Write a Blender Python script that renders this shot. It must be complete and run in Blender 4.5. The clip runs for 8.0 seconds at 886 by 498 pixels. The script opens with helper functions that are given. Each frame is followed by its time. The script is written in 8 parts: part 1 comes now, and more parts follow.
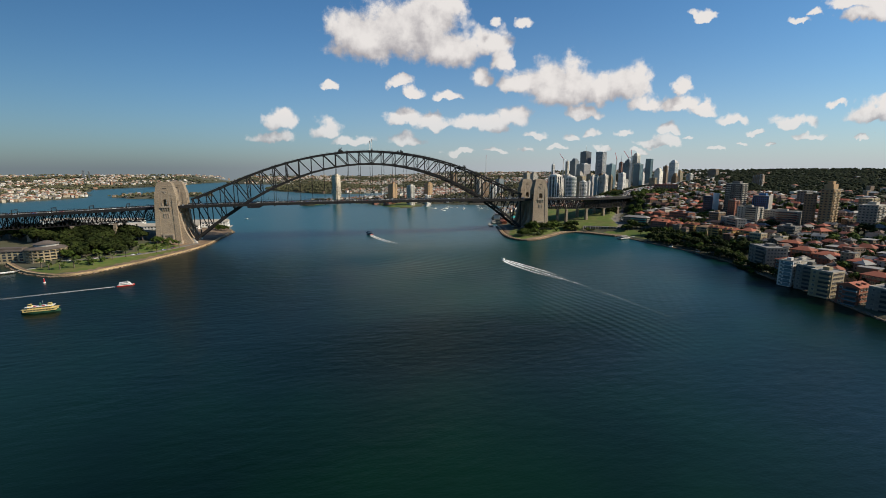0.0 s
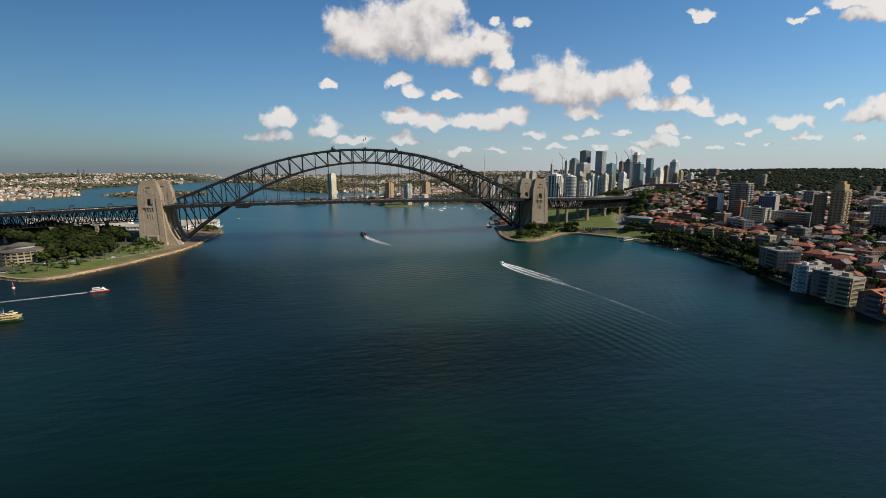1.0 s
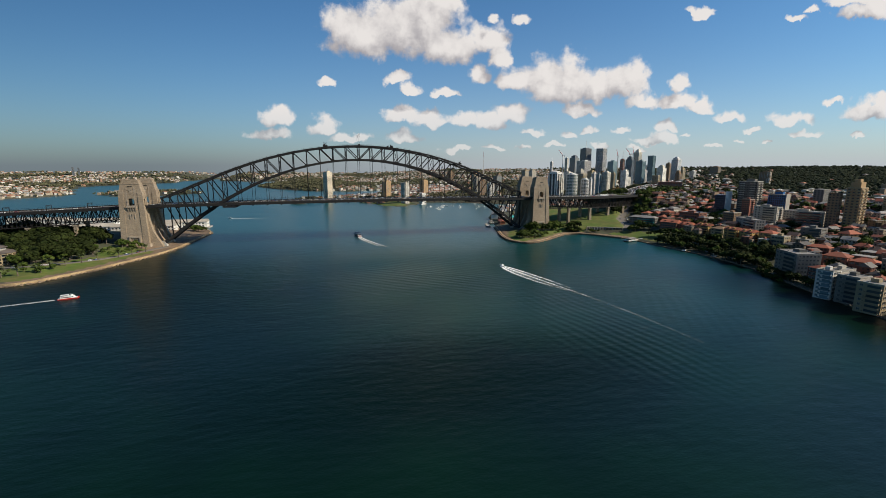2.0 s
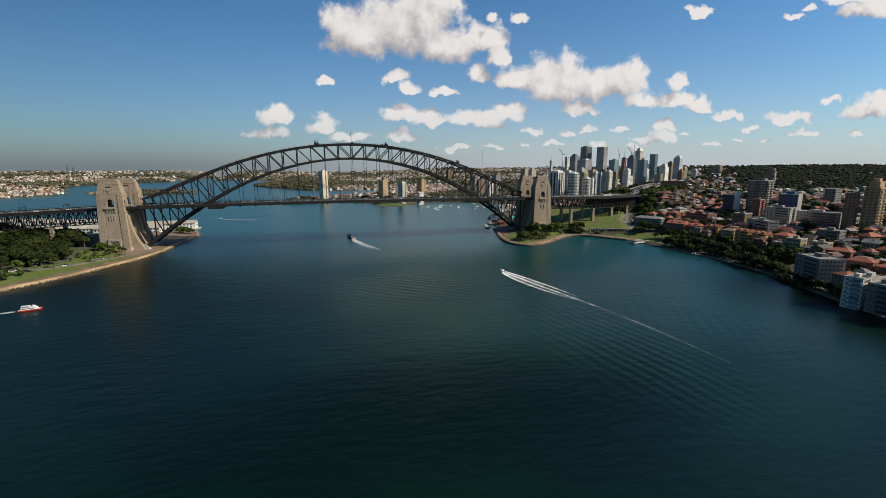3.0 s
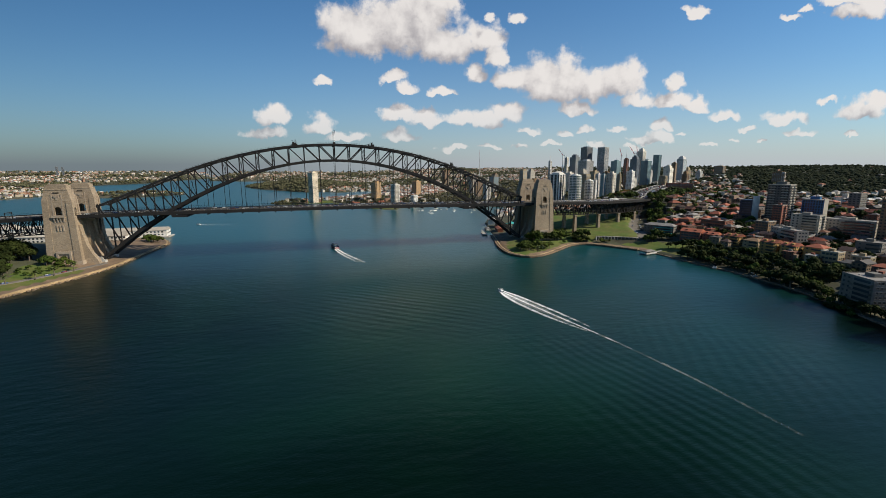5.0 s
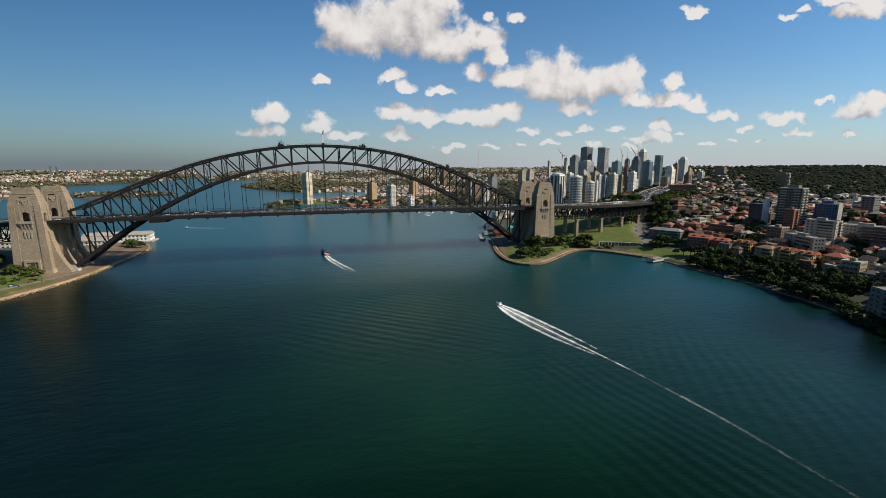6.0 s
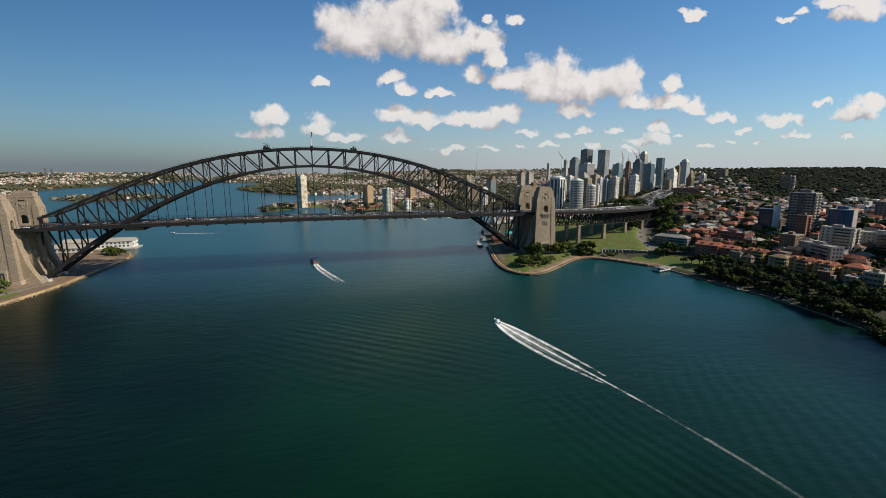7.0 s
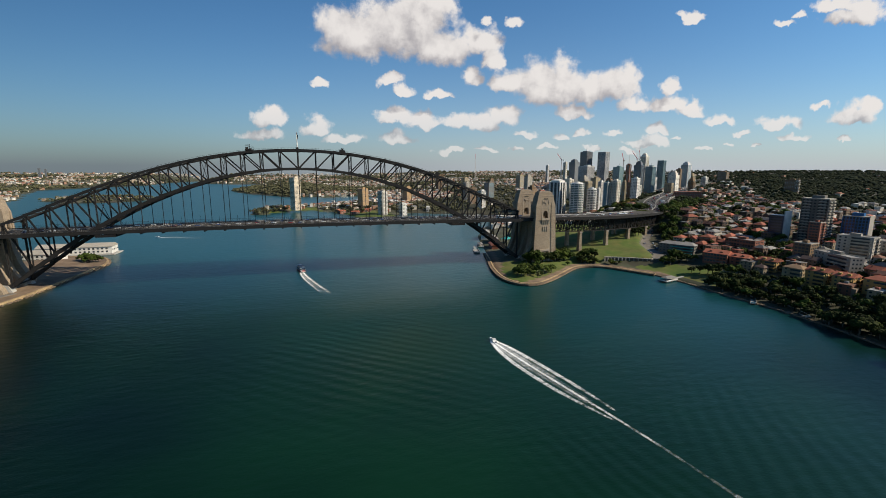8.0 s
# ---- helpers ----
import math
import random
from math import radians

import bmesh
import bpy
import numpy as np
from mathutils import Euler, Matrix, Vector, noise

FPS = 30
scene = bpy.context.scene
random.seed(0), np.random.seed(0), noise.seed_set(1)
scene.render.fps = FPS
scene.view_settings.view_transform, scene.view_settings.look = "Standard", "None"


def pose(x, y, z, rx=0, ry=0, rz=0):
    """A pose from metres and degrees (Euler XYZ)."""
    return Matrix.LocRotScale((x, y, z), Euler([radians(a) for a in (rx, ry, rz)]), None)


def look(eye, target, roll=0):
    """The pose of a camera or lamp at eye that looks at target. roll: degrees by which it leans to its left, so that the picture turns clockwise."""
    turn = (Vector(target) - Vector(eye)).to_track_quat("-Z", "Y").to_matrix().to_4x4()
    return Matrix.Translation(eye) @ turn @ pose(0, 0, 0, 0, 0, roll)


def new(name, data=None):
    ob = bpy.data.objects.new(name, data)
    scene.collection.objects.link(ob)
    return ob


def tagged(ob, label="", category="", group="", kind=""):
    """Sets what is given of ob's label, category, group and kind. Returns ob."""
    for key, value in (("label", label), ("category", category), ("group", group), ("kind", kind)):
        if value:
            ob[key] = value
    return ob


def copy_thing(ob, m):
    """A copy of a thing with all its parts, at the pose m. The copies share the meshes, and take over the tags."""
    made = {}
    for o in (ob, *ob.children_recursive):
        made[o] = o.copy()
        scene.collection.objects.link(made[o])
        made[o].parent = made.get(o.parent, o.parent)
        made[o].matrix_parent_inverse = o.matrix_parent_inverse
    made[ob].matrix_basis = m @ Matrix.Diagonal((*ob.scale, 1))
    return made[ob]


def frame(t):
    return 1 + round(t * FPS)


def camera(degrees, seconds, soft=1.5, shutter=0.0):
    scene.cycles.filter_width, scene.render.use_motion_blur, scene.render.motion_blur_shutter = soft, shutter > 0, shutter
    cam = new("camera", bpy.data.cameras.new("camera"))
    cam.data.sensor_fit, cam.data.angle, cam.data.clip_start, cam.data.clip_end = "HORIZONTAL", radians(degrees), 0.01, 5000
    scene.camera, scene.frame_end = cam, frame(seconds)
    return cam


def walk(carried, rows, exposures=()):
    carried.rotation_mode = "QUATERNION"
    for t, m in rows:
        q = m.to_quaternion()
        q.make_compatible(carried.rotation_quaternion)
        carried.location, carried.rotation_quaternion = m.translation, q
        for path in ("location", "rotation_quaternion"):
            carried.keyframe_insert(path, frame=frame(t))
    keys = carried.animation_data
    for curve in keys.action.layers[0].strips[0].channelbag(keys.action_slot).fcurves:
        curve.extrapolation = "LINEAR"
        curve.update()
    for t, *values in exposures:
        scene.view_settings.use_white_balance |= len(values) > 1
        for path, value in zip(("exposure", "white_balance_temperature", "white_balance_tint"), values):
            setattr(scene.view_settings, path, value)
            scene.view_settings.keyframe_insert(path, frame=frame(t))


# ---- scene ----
cam = camera(91.1, 8.0, soft=0.65)
PATH = [
    (0, (-80.288, -700.034, 100.656), (-79.753, -698.139, 100.309), -0.1),
    (0.5, (-75.254, -689.773, 100.532), (-74.715, -687.878, 100.183), -0.1),
    (1, (-70.418, -678.502, 100.263), (-69.877, -676.609, 99.913), -0.0),
    (1.5, (-65.674, -666.126, 100.026), (-65.131, -664.235, 99.671), 0.0),
    (3, (-50.765, -626.592, 100.184), (-50.215, -624.704, 99.82), -0.1),
    (3.5, (-45.351, -613.255, 100.5), (-44.798, -611.368, 100.134), -0.1),
    (4, (-39.679, -600.181, 101.193), (-39.122, -598.295, 100.827), -0.1),
    (4.5, (-33.921, -586.971, 102.247), (-33.363, -585.085, 101.884), -0.1),
    (6, (-15.936, -546.364, 107.463), (-15.37, -544.481, 107.096), 0.0),
    (6.5, (-9.935, -533.819, 108.767), (-9.367, -531.936, 108.405), -0.0),
    (7, (-3.647, -521.029, 110.032), (-3.077, -519.146, 109.673), -0.0),
    (7.5, (2.931, -507.992, 111.174), (3.505, -506.11, 110.818), 0.1),
    (8, (9.6, -494.966, 112.152), (10.177, -493.083, 111.799), 0.2),
]
walk(cam, [(t, look(e, a, r)) for t, e, a, r in PATH], [(0, 0.12, 6320, 7)])

# ---- sky, sun ----
SUN_AZ, SUN_EL = 27.0, 36.0        # degrees from +x towards -y; above the horizon
sun_data = bpy.data.lights.new("sun", "SUN")
sun_data.energy, sun_data.angle, sun_data.color = 5.0, radians(0.5), (1.0, 0.86, 0.66)
sun = new("sun", sun_data)
TO_SUN = Vector((math.cos(radians(SUN_EL)) * math.cos(radians(SUN_AZ)),
                 -math.cos(radians(SUN_EL)) * math.sin(radians(SUN_AZ)), math.sin(radians(SUN_EL))))
sun.matrix_world = look(TO_SUN * 900, (0, 0, 0))

world = bpy.data.worlds.new("harbour_sky")
scene.world = world
world.use_nodes = True


def link_nodes(tree):
    """Shorthands to add a node and to join two sockets."""
    def add(kind, operation=""):
        n = tree.nodes.new(kind)
        if operation:
            n.operation = operation
        return n
    return add, tree.links.new


def cloud_group():
    """Cumulus cover over the plane of sky in front of the harbour: smallest scaled distance to a puff, roughened by noise."""
    g = bpy.data.node_groups.new("cumulus", "ShaderNodeTree")
    g.interface.new_socket("at", in_out="INPUT", socket_type="NodeSocketVector")
    g.interface.new_socket("cover", in_out="OUTPUT", socket_type="NodeSocketFloat")
    add, join = link_nodes(g)
    start, end = add("NodeGroupInput"), add("NodeGroupOutput")
    wob = add("ShaderNodeTexNoise")
    wob.noise_dimensions = "2D"
    wob.inputs["Scale"].default_value, wob.inputs["Detail"].default_value, wob.inputs["Roughness"].default_value = 17.0, 10.0, 0.62
    join(start.outputs[0], wob.inputs["Vector"])
    curl = add("ShaderNodeTexNoise")
    curl.noise_dimensions = "2D"
    curl.inputs["Scale"].default_value, curl.inputs["Detail"].default_value = 26.0, 4.0
    join(start.outputs[0], curl.inputs["Vector"])
    bend = add("ShaderNodeVectorMath", "MULTIPLY_ADD")
    bend.inputs[1].default_value, bend.inputs[2].default_value = (0.045, 0.034, 0), (-0.0225, -0.017, 0)
    join(curl.outputs["Color"], bend.inputs[0])
    bent = add("ShaderNodeVectorMath", "ADD")
    join(start.outputs[0], bent.inputs[0]), join(bend.outputs[0], bent.inputs[1])
    field = None

    def puff(x, y, w, h):
        nonlocal field
        # x, y: middle of the puff's base; w, h: half width and height, in hundredths of the sky plane
        a = add("ShaderNodeVectorMath", operation="MULTIPLY_ADD")
        a.inputs[1].default_value = (100 / w, 100 / h, 0)
        a.inputs[2].default_value = (-x / w, -y / h, 0)
        join(bent.outputs[0], a.inputs[0])
        b = add("ShaderNodeVectorMath", operation="MULTIPLY")
        b.inputs[1].default_value = (-1, -2.2, 0)
        join(a.outputs[0], b.inputs[0])
        c = add("ShaderNodeVectorMath", operation="MAXIMUM")
        join(a.outputs[0], c.inputs[0]), join(b.outputs[0], c.inputs[1])
        d = add("ShaderNodeVectorMath", operation="LENGTH")
        join(c.outputs[0], d.inputs[0])
        if field is None:
            field = d.outputs["Value"]
        else:
            m = add("ShaderNodeMath", operation="SMOOTH_MIN")
            m.inputs[2].default_value = 0.25
            join(field, m.inputs[0]), join(d.outputs["Value"], m.inputs[1])
            field = m.outputs[0]

    PUFFS(puff)
    amp = add("ShaderNodeMath", operation="MULTIPLY_ADD")
    amp.inputs[1].default_value, amp.inputs[2].default_value = 1.25, -0.60
    join(wob.outputs[0], amp.inputs[0])
    inv = add("ShaderNodeMath", operation="SUBTRACT")
    inv.inputs[0].default_value = 1.0
    join(field, inv.inputs[1])
    tot = add("ShaderNodeMath", operation="ADD")
    join(inv.outputs[0], tot.inputs[0]), join(amp.outputs[0], tot.inputs[1])
    join(tot.outputs[0], end.inputs[0])
    return g


def PUFFS(puff):
    puff(-15.75, 26.63, 9.10, 8.37)
    puff(-19.32, 28.32, 6.05, 5.57)
    puff(-7.24, 27.19, 10.31, 8.90)
    puff(-2.37, 30.56, 7.23, 6.62)
    puff(2.47, 24.34, 6.72, 6.78)
    puff(-1.14, 33.89, 5.99, 4.37)
    puff(10.38, 26.05, 4.87, 3.95)
    puff(12.89, 22.61, 3.07, 3.44)
    puff(8.65, 19.13, 2.71, 3.25)
    puff(17.94, 17.95, 5.57, 3.50)
    puff(24.18, 16.76, 7.45, 7.22)
    puff(28.47, 17.94, 5.58, 6.96)
    puff(34.78, 16.16, 7.47, 5.27)
    puff(40.91, 17.34, 4.97, 5.83)
    puff(44.93, 13.77, 5.63, 2.62)
    puff(52.44, 13.76, 5.01, 2.97)
    puff(52.71, 17.33, 2.49, 2.58)
    puff(57.57, 12.56, 4.39, 2.15)
    puff(64.09, 10.50, 4.41, 1.69)
    puff(-9.24, 18.56, 3.08, 1.87)
    puff(-6.80, 16.55, 2.72, 1.65)
    puff(-25.04, 17.98, 1.73, 1.64)
    puff(1.87, 15.84, 3.47, 1.42)
    puff(-8.14, 11.07, 5.26, 2.64)
    puff(-1.89, 10.10, 5.64, 2.65)
    puff(4.38, 10.09, 4.77, 2.65)
    puff(11.29, 9.96, 4.02, 2.41)
    puff(15.64, 11.40, 4.51, 3.35)
    puff(-36.29, 10.62, 4.00, 3.12)
    puff(-37.79, 7.23, 5.66, 1.95)
    puff(-25.76, 8.67, 3.76, 3.38)
    puff(-20.20, 6.59, 5.67, 1.47)
    puff(-7.59, 6.45, 4.42, 2.20)
    puff(21.17, 7.64, 2.53, 1.22)
    puff(31.91, 11.99, 4.14, 2.39)
    puff(33.38, 8.35, 2.02, 1.10)
    puff(49.97, 6.49, 3.55, 1.96)
    puff(46.86, 5.88, 3.81, 1.23)
    puff(78.02, 10.12, 5.69, 2.18)
    puff(81.57, 7.55, 4.45, 1.22)
    puff(86.87, 13.97, 2.26, 1.19)
    puff(94.14, 11.92, 5.68, 3.83)
    puff(97.59, 13.72, 3.77, 2.62)
    puff(56.19, 31.11, 2.66, 2.01)
    puff(55.50, 31.89, 3.63, 1.11)
    puff(76.27, 30.54, 2.91, 1.12)
    puff(79.10, 31.88, 1.70, 1.11)
    puff(89.48, 31.44, 5.46, 2.67)
    puff(92.98, 32.22, 4.85, 4.42)
    puff(86.64, 33.88, 6.04, 2.21)
    puff(11.50, 30.56, 1.45, 1.12)
    puff(17.56, 30.00, 2.18, 1.56)
    puff(3.78, 4.09, 3.81, 0.99)
    puff(25.32, 5.17, 2.03, 0.74)
    puff(67.19, 5.85, 1.53, 0.62)
    puff(72.92, 5.84, 1.53, 0.62)
    puff(93.73, 7.05, 2.29, 0.74)
    puff(26.61, 4.92, 1.78, 0.74)
    puff(29.02, 7.38, 2.53, 1.10)
    puff(35.49, 5.03, 2.29, 0.74)
    puff(44.44, 4.40, 2.04, 0.62)
    puff(50.39, 8.82, 3.03, 1.58)
    puff(54.96, 7.34, 1.77, 0.73)
    puff(61.00, 4.38, 1.79, 0.62)
    puff(12.66, 4.45, 2.28, 0.74)
    puff(19.01, 4.44, 1.78, 0.62)
    puff(69.45, 8.06, 2.28, 0.85)
    puff(40.36, 7.85, 2.02, 0.98)


def build_sky():
    tree = world.node_tree
    tree.nodes.clear()
    add, join = link_nodes(tree)
    sky = add("ShaderNodeTexSky")
    sky.sky_type, sky.sun_disc = "NISHITA", False
    sky.sun_elevation, sky.sun_rotation = radians(SUN_EL), radians(90 + SUN_AZ)
    sky.altitude, sky.air_density, sky.dust_density, sky.ozone_density = 300, 1.0, 0.6, 1.5
    where = add("ShaderNodeTexCoord")
    # sky plane: across and up, in front of the harbour mouth's axis
    ax = radians(16.2)
    across = add("ShaderNodeVectorMath", operation="DOT_PRODUCT")
    across.inputs[1].default_value = (math.cos(ax), -math.sin(ax), 0)
    ahead = add("ShaderNodeVectorMath", operation="DOT_PRODUCT")
    ahead.inputs[1].default_value = (math.sin(ax), math.cos(ax), 0)
    upward = add("ShaderNodeVectorMath", operation="DOT_PRODUCT")
    upward.inputs[1].default_value = (0, 0, 1)
    for n in (across, ahead, upward):
        join(where.outputs["Generated"], n.inputs[0])
    front = add("ShaderNodeMath", operation="MAXIMUM")
    front.inputs[1].default_value = 0.05
    join(ahead.outputs["Value"], front.inputs[0])
    u, v = add("ShaderNodeMath", operation="DIVIDE"), add("ShaderNodeMath", operation="DIVIDE")
    join(across.outputs["Value"], u.inputs[0]), join(front.outputs[0], u.inputs[1])
    join(upward.outputs["Value"], v.inputs[0]), join(front.outputs[0], v.inputs[1])
    plane = add("ShaderNodeCombineXYZ")
    lean, rise = add("ShaderNodeMath", "ADD"), add("ShaderNodeMath", "MULTIPLY")
    lean.inputs[1].default_value, rise.inputs[1].default_value = 0.009, 0.968
    join(u.outputs[0], lean.inputs[0]), join(v.outputs[0], rise.inputs[0])
    join(lean.outputs[0], plane.inputs[0]), join(rise.outputs[0], plane.inputs[1])
    g = cloud_group()
    here, above = add("ShaderNodeGroup"), add("ShaderNodeGroup")
    here.node_tree = above.node_tree = g
    shift = add("ShaderNodeVectorMath", operation="ADD")
    shift.inputs[1].default_value = (0.022, 0.034, 0)
    join(plane.outputs[0], here.inputs[0]), join(plane.outputs[0], shift.inputs[0]), join(shift.outputs[0], above.inputs[0])
    mask = add("ShaderNodeMapRange")
    mask.interpolation_type = "SMOOTHSTEP"
    mask.inputs["From Min"].default_value, mask.inputs["From Max"].default_value = -0.06, 0.40
    join(here.outputs[0], mask.inputs["Value"])
    low = add("ShaderNodeMapRange")                     # clouds low over the land are thinned by the haze
    low.inputs["From Min"].default_value, low.inputs["From Max"].default_value = 0.02, 0.14
    low.inputs["To Min"].default_value, low.inputs["To Max"].default_value = 0.55, 0.98
    join(v.outputs[0], low.inputs["Value"])
    cover = add("ShaderNodeMath", "MULTIPLY")
    join(mask.outputs[0], cover.inputs[0]), join(low.outputs[0], cover.inputs[1])
    body = add("ShaderNodeMapRange")
    body.interpolation_type = "SMOOTHSTEP"     # more cloud towards the light than here: greyer
    body.inputs["From Min"].default_value, body.inputs["From Max"].default_value = -0.75, 0.75
    less = add("ShaderNodeMath", "SUBTRACT")
    join(above.outputs[0], less.inputs[0]), join(here.outputs[0], less.inputs[1])
    billow = add("ShaderNodeTexNoise")
    billow.noise_dimensions = "2D"
    billow.inputs["Scale"].default_value, billow.inputs["Detail"].default_value, billow.inputs["Roughness"].default_value = 24.0, 6.0, 0.55
    join(plane.outputs[0], billow.inputs["Vector"])
    heap = add("ShaderNodeMath", "MULTIPLY_ADD")
    heap.inputs[1].default_value = 1.1
    join(billow.outputs[0], heap.inputs[0]), join(less.outputs[0], heap.inputs[2])
    lift = add("ShaderNodeMath", "SUBTRACT")
    lift.inputs[1].default_value = 0.58
    join(heap.outputs[0], lift.inputs[0]), join(lift.outputs[0], body.inputs["Value"])
    tone = add("ShaderNodeMix")
    tone.data_type = "RGBA"
    tone.inputs[6].default_value, tone.inputs[7].default_value = (10.9, 10.0, 9.5, 1), (5.2, 4.75, 4.9, 1)
    join(body.outputs[0], tone.inputs[0])
    mix = add("ShaderNodeMix")
    mix.data_type = "RGBA"
    join(cover.outputs[0], mix.inputs[0])
    deep = add("ShaderNodeHueSaturation")
    deep.inputs["Saturation"].default_value = 1.12
    azure = add("ShaderNodeMix")
    azure.data_type, azure.blend_type = "RGBA", "MULTIPLY"
    azure.inputs[0].default_value, azure.inputs[7].default_value = 1.0, (0.93, 1.16, 1.33, 1)
    side = add("ShaderNodeMapRange")                    # the blue deepens away from the sun's side
    side.interpolation_type = "SMOOTHSTEP"
    side.inputs["From Min"].default_value, side.inputs["From Max"].default_value = -1.15, 0.0
    side.inputs["To Min"].default_value, side.inputs["To Max"].default_value = 0.66, 1.09
    join(u.outputs[0], side.inputs["Value"])
    shaded = add("ShaderNodeVectorMath", "SCALE")
    join(sky.outputs[0], shaded.inputs[0]), join(side.outputs[0], shaded.inputs["Scale"])
    join(shaded.outputs[0], azure.inputs[6]), join(azure.outputs[2], deep.inputs["Color"])
    # sea haze: thick at the horizon, brighter towards the sun's side
    thin = add("ShaderNodeMath", "MULTIPLY")
    thin.inputs[1].default_value = -10.5
    join(v.outputs[0], thin.inputs[0])
    veil = add("ShaderNodeMath", "EXPONENT")
    join(thin.outputs[0], veil.inputs[0])
    most = add("ShaderNodeMath", "MINIMUM")
    most.inputs[1].default_value = 0.9
    join(veil.outputs[0], most.inputs[0])
    glow = add("ShaderNodeMapRange")
    glow.interpolation_type = "SMOOTHSTEP"
    glow.inputs["From Min"].default_value, glow.inputs["From Max"].default_value = -0.75, 0.45
    join(u.outputs[0], glow.inputs["Value"])
    haze = add("ShaderNodeMix")
    haze.data_type = "RGBA"
    haze.inputs[6].default_value, haze.inputs[7].default_value = (2.1, 2.45, 2.8, 1), (6.3, 6.5, 7.0, 1)
    join(glow.outputs[0], haze.inputs[0])
    air = add("ShaderNodeMix")
    air.data_type = "RGBA"
    join(most.outputs[0], air.inputs[0])
    join(deep.outputs[0], air.inputs[6]), join(haze.outputs[2], air.inputs[7])
    join(air.outputs[2], mix.inputs[6]), join(tone.outputs[2], mix.inputs[7])
    bg = add("ShaderNodeBackground")
    bg.inputs["Strength"].default_value = 0.0714
    join(mix.outputs[2], bg.inputs["Color"])
    out = add("ShaderNodeOutputWorld")
    join(bg.outputs[0], out.inputs["Surface"])


build_sky()
scene.view_settings.exposure = 0.0

# ---- materials ----
def mat(name, colour, rough=0.7, metal=0.0, vary=0.25, grain=0.5, stain=0.02, bump=0.0, tint=None, per_thing=0.0, per_piece=0.0, spec=0.4):
    """A surface with grain at `grain` per metre and stains at `stain` per metre; tint: the colour that the stains lean to;
    per_thing, per_piece: how far brightness differs from object to object, or from loose piece to loose piece."""
    m = bpy.data.materials.new(name)
    m.use_nodes = True
    t = m.node_tree
    add, join = link_nodes(t)
    b = t.nodes["Principled BSDF"]
    b.inputs["Roughness"].default_value, b.inputs["Metallic"].default_value = rough, metal
    b.inputs["Specular IOR Level"].default_value = spec
    where = add("ShaderNodeNewGeometry")
    fine, broad = add("ShaderNodeTexNoise"), add("ShaderNodeTexNoise")
    for n, s, d in ((fine, grain, 4), (broad, stain, 5)):
        n.inputs["Scale"].default_value, n.inputs["Detail"].default_value = s, d
        join(where.outputs["Position"], n.inputs["Vector"])
    lum = add("ShaderNodeMath", "MULTIPLY_ADD")
    lum.inputs[1].default_value, lum.inputs[2].default_value = 2 * vary, 1 - vary
    join(fine.outputs[0], lum.inputs[0])
    last = lum.outputs[0]
    for source, amount in (("thing", per_thing), ("piece", per_piece)):
        if amount:
            n = add("ShaderNodeObjectInfo" if source == "thing" else "ShaderNodeNewGeometry")
            k = add("ShaderNodeMath", "MULTIPLY_ADD")
            k.inputs[1].default_value, k.inputs[2].default_value = 2 * amount, 1 - amount
            join(n.outputs["Random" if source == "thing" else "Random Per Island"], k.inputs[0])
            mul = add("ShaderNodeMath", "MULTIPLY")
            join(last, mul.inputs[0]), join(k.outputs[0], mul.inputs[1])
            last = mul.outputs[0]
    mix = add("ShaderNodeMix")
    mix.data_type = "RGBA"
    mix.inputs[6].default_value = (*colour, 1)
    mix.inputs[7].default_value = (*(tint or [c * 0.7 for c in colour]), 1)
    ramp = add("ShaderNodeMapRange")
    ramp.inputs["From Min"].default_value, ramp.inputs["From Max"].default_value = 0.35, 0.7
    join(broad.outputs[0], ramp.inputs["Value"]), join(ramp.outputs[0], mix.inputs[0])
    scale = add("ShaderNodeVectorMath", "SCALE")
    join(mix.outputs[2], scale.inputs[0]), join(last, scale.inputs["Scale"])
    join(scale.outputs[0], b.inputs["Base Color"])
    if bump:
        bm = add("ShaderNodeBump")
        bm.inputs["Strength"].default_value, bm.inputs["Distance"].default_value = bump, 0.4 / grain
        join(fine.outputs[0], bm.inputs["Height"]), join(bm.outputs[0], b.inputs["Normal"])
    return m


def palette(name, colours, rough=0.8, source="piece", vary=0.2, grain=0.4):
    """A surface whose colour is picked per loose piece or per object from a short list."""
    m = mat(name, (0.5, 0.5, 0.5), rough, vary=vary, grain=grain)
    t = m.node_tree
    add, join = link_nodes(t)
    ramp = add("ShaderNodeValToRGB")
    ramp.color_ramp.interpolation = "CONSTANT"
    while len(ramp.color_ramp.elements) < len(colours):
        ramp.color_ramp.elements.new(1.0)
    for i, c in enumerate(colours):
        ramp.color_ramp.elements[i].position = i / len(colours)
        ramp.color_ramp.elements[i].color = (*c, 1)
    n = add("ShaderNodeNewGeometry" if source == "piece" else "ShaderNodeObjectInfo")
    join(n.outputs["Random Per Island" if source == "piece" else "Random"], ramp.inputs[0])
    mix = [n for n in t.nodes if n.type == "MIX"][0]
    dark = add("ShaderNodeVectorMath", "SCALE")
    dark.inputs["Scale"].default_value = 0.8
    join(ramp.outputs[0], dark.inputs[0])
    join(ramp.outputs[0], mix.inputs[6]), join(dark.outputs[0], mix.inputs[7])
    return m


def glass(name, colour, rough=0.12):
    m = mat(name, colour, rough, vary=0.3, grain=0.25, per_thing=0.35, per_piece=0.3, spec=0.9)
    return m


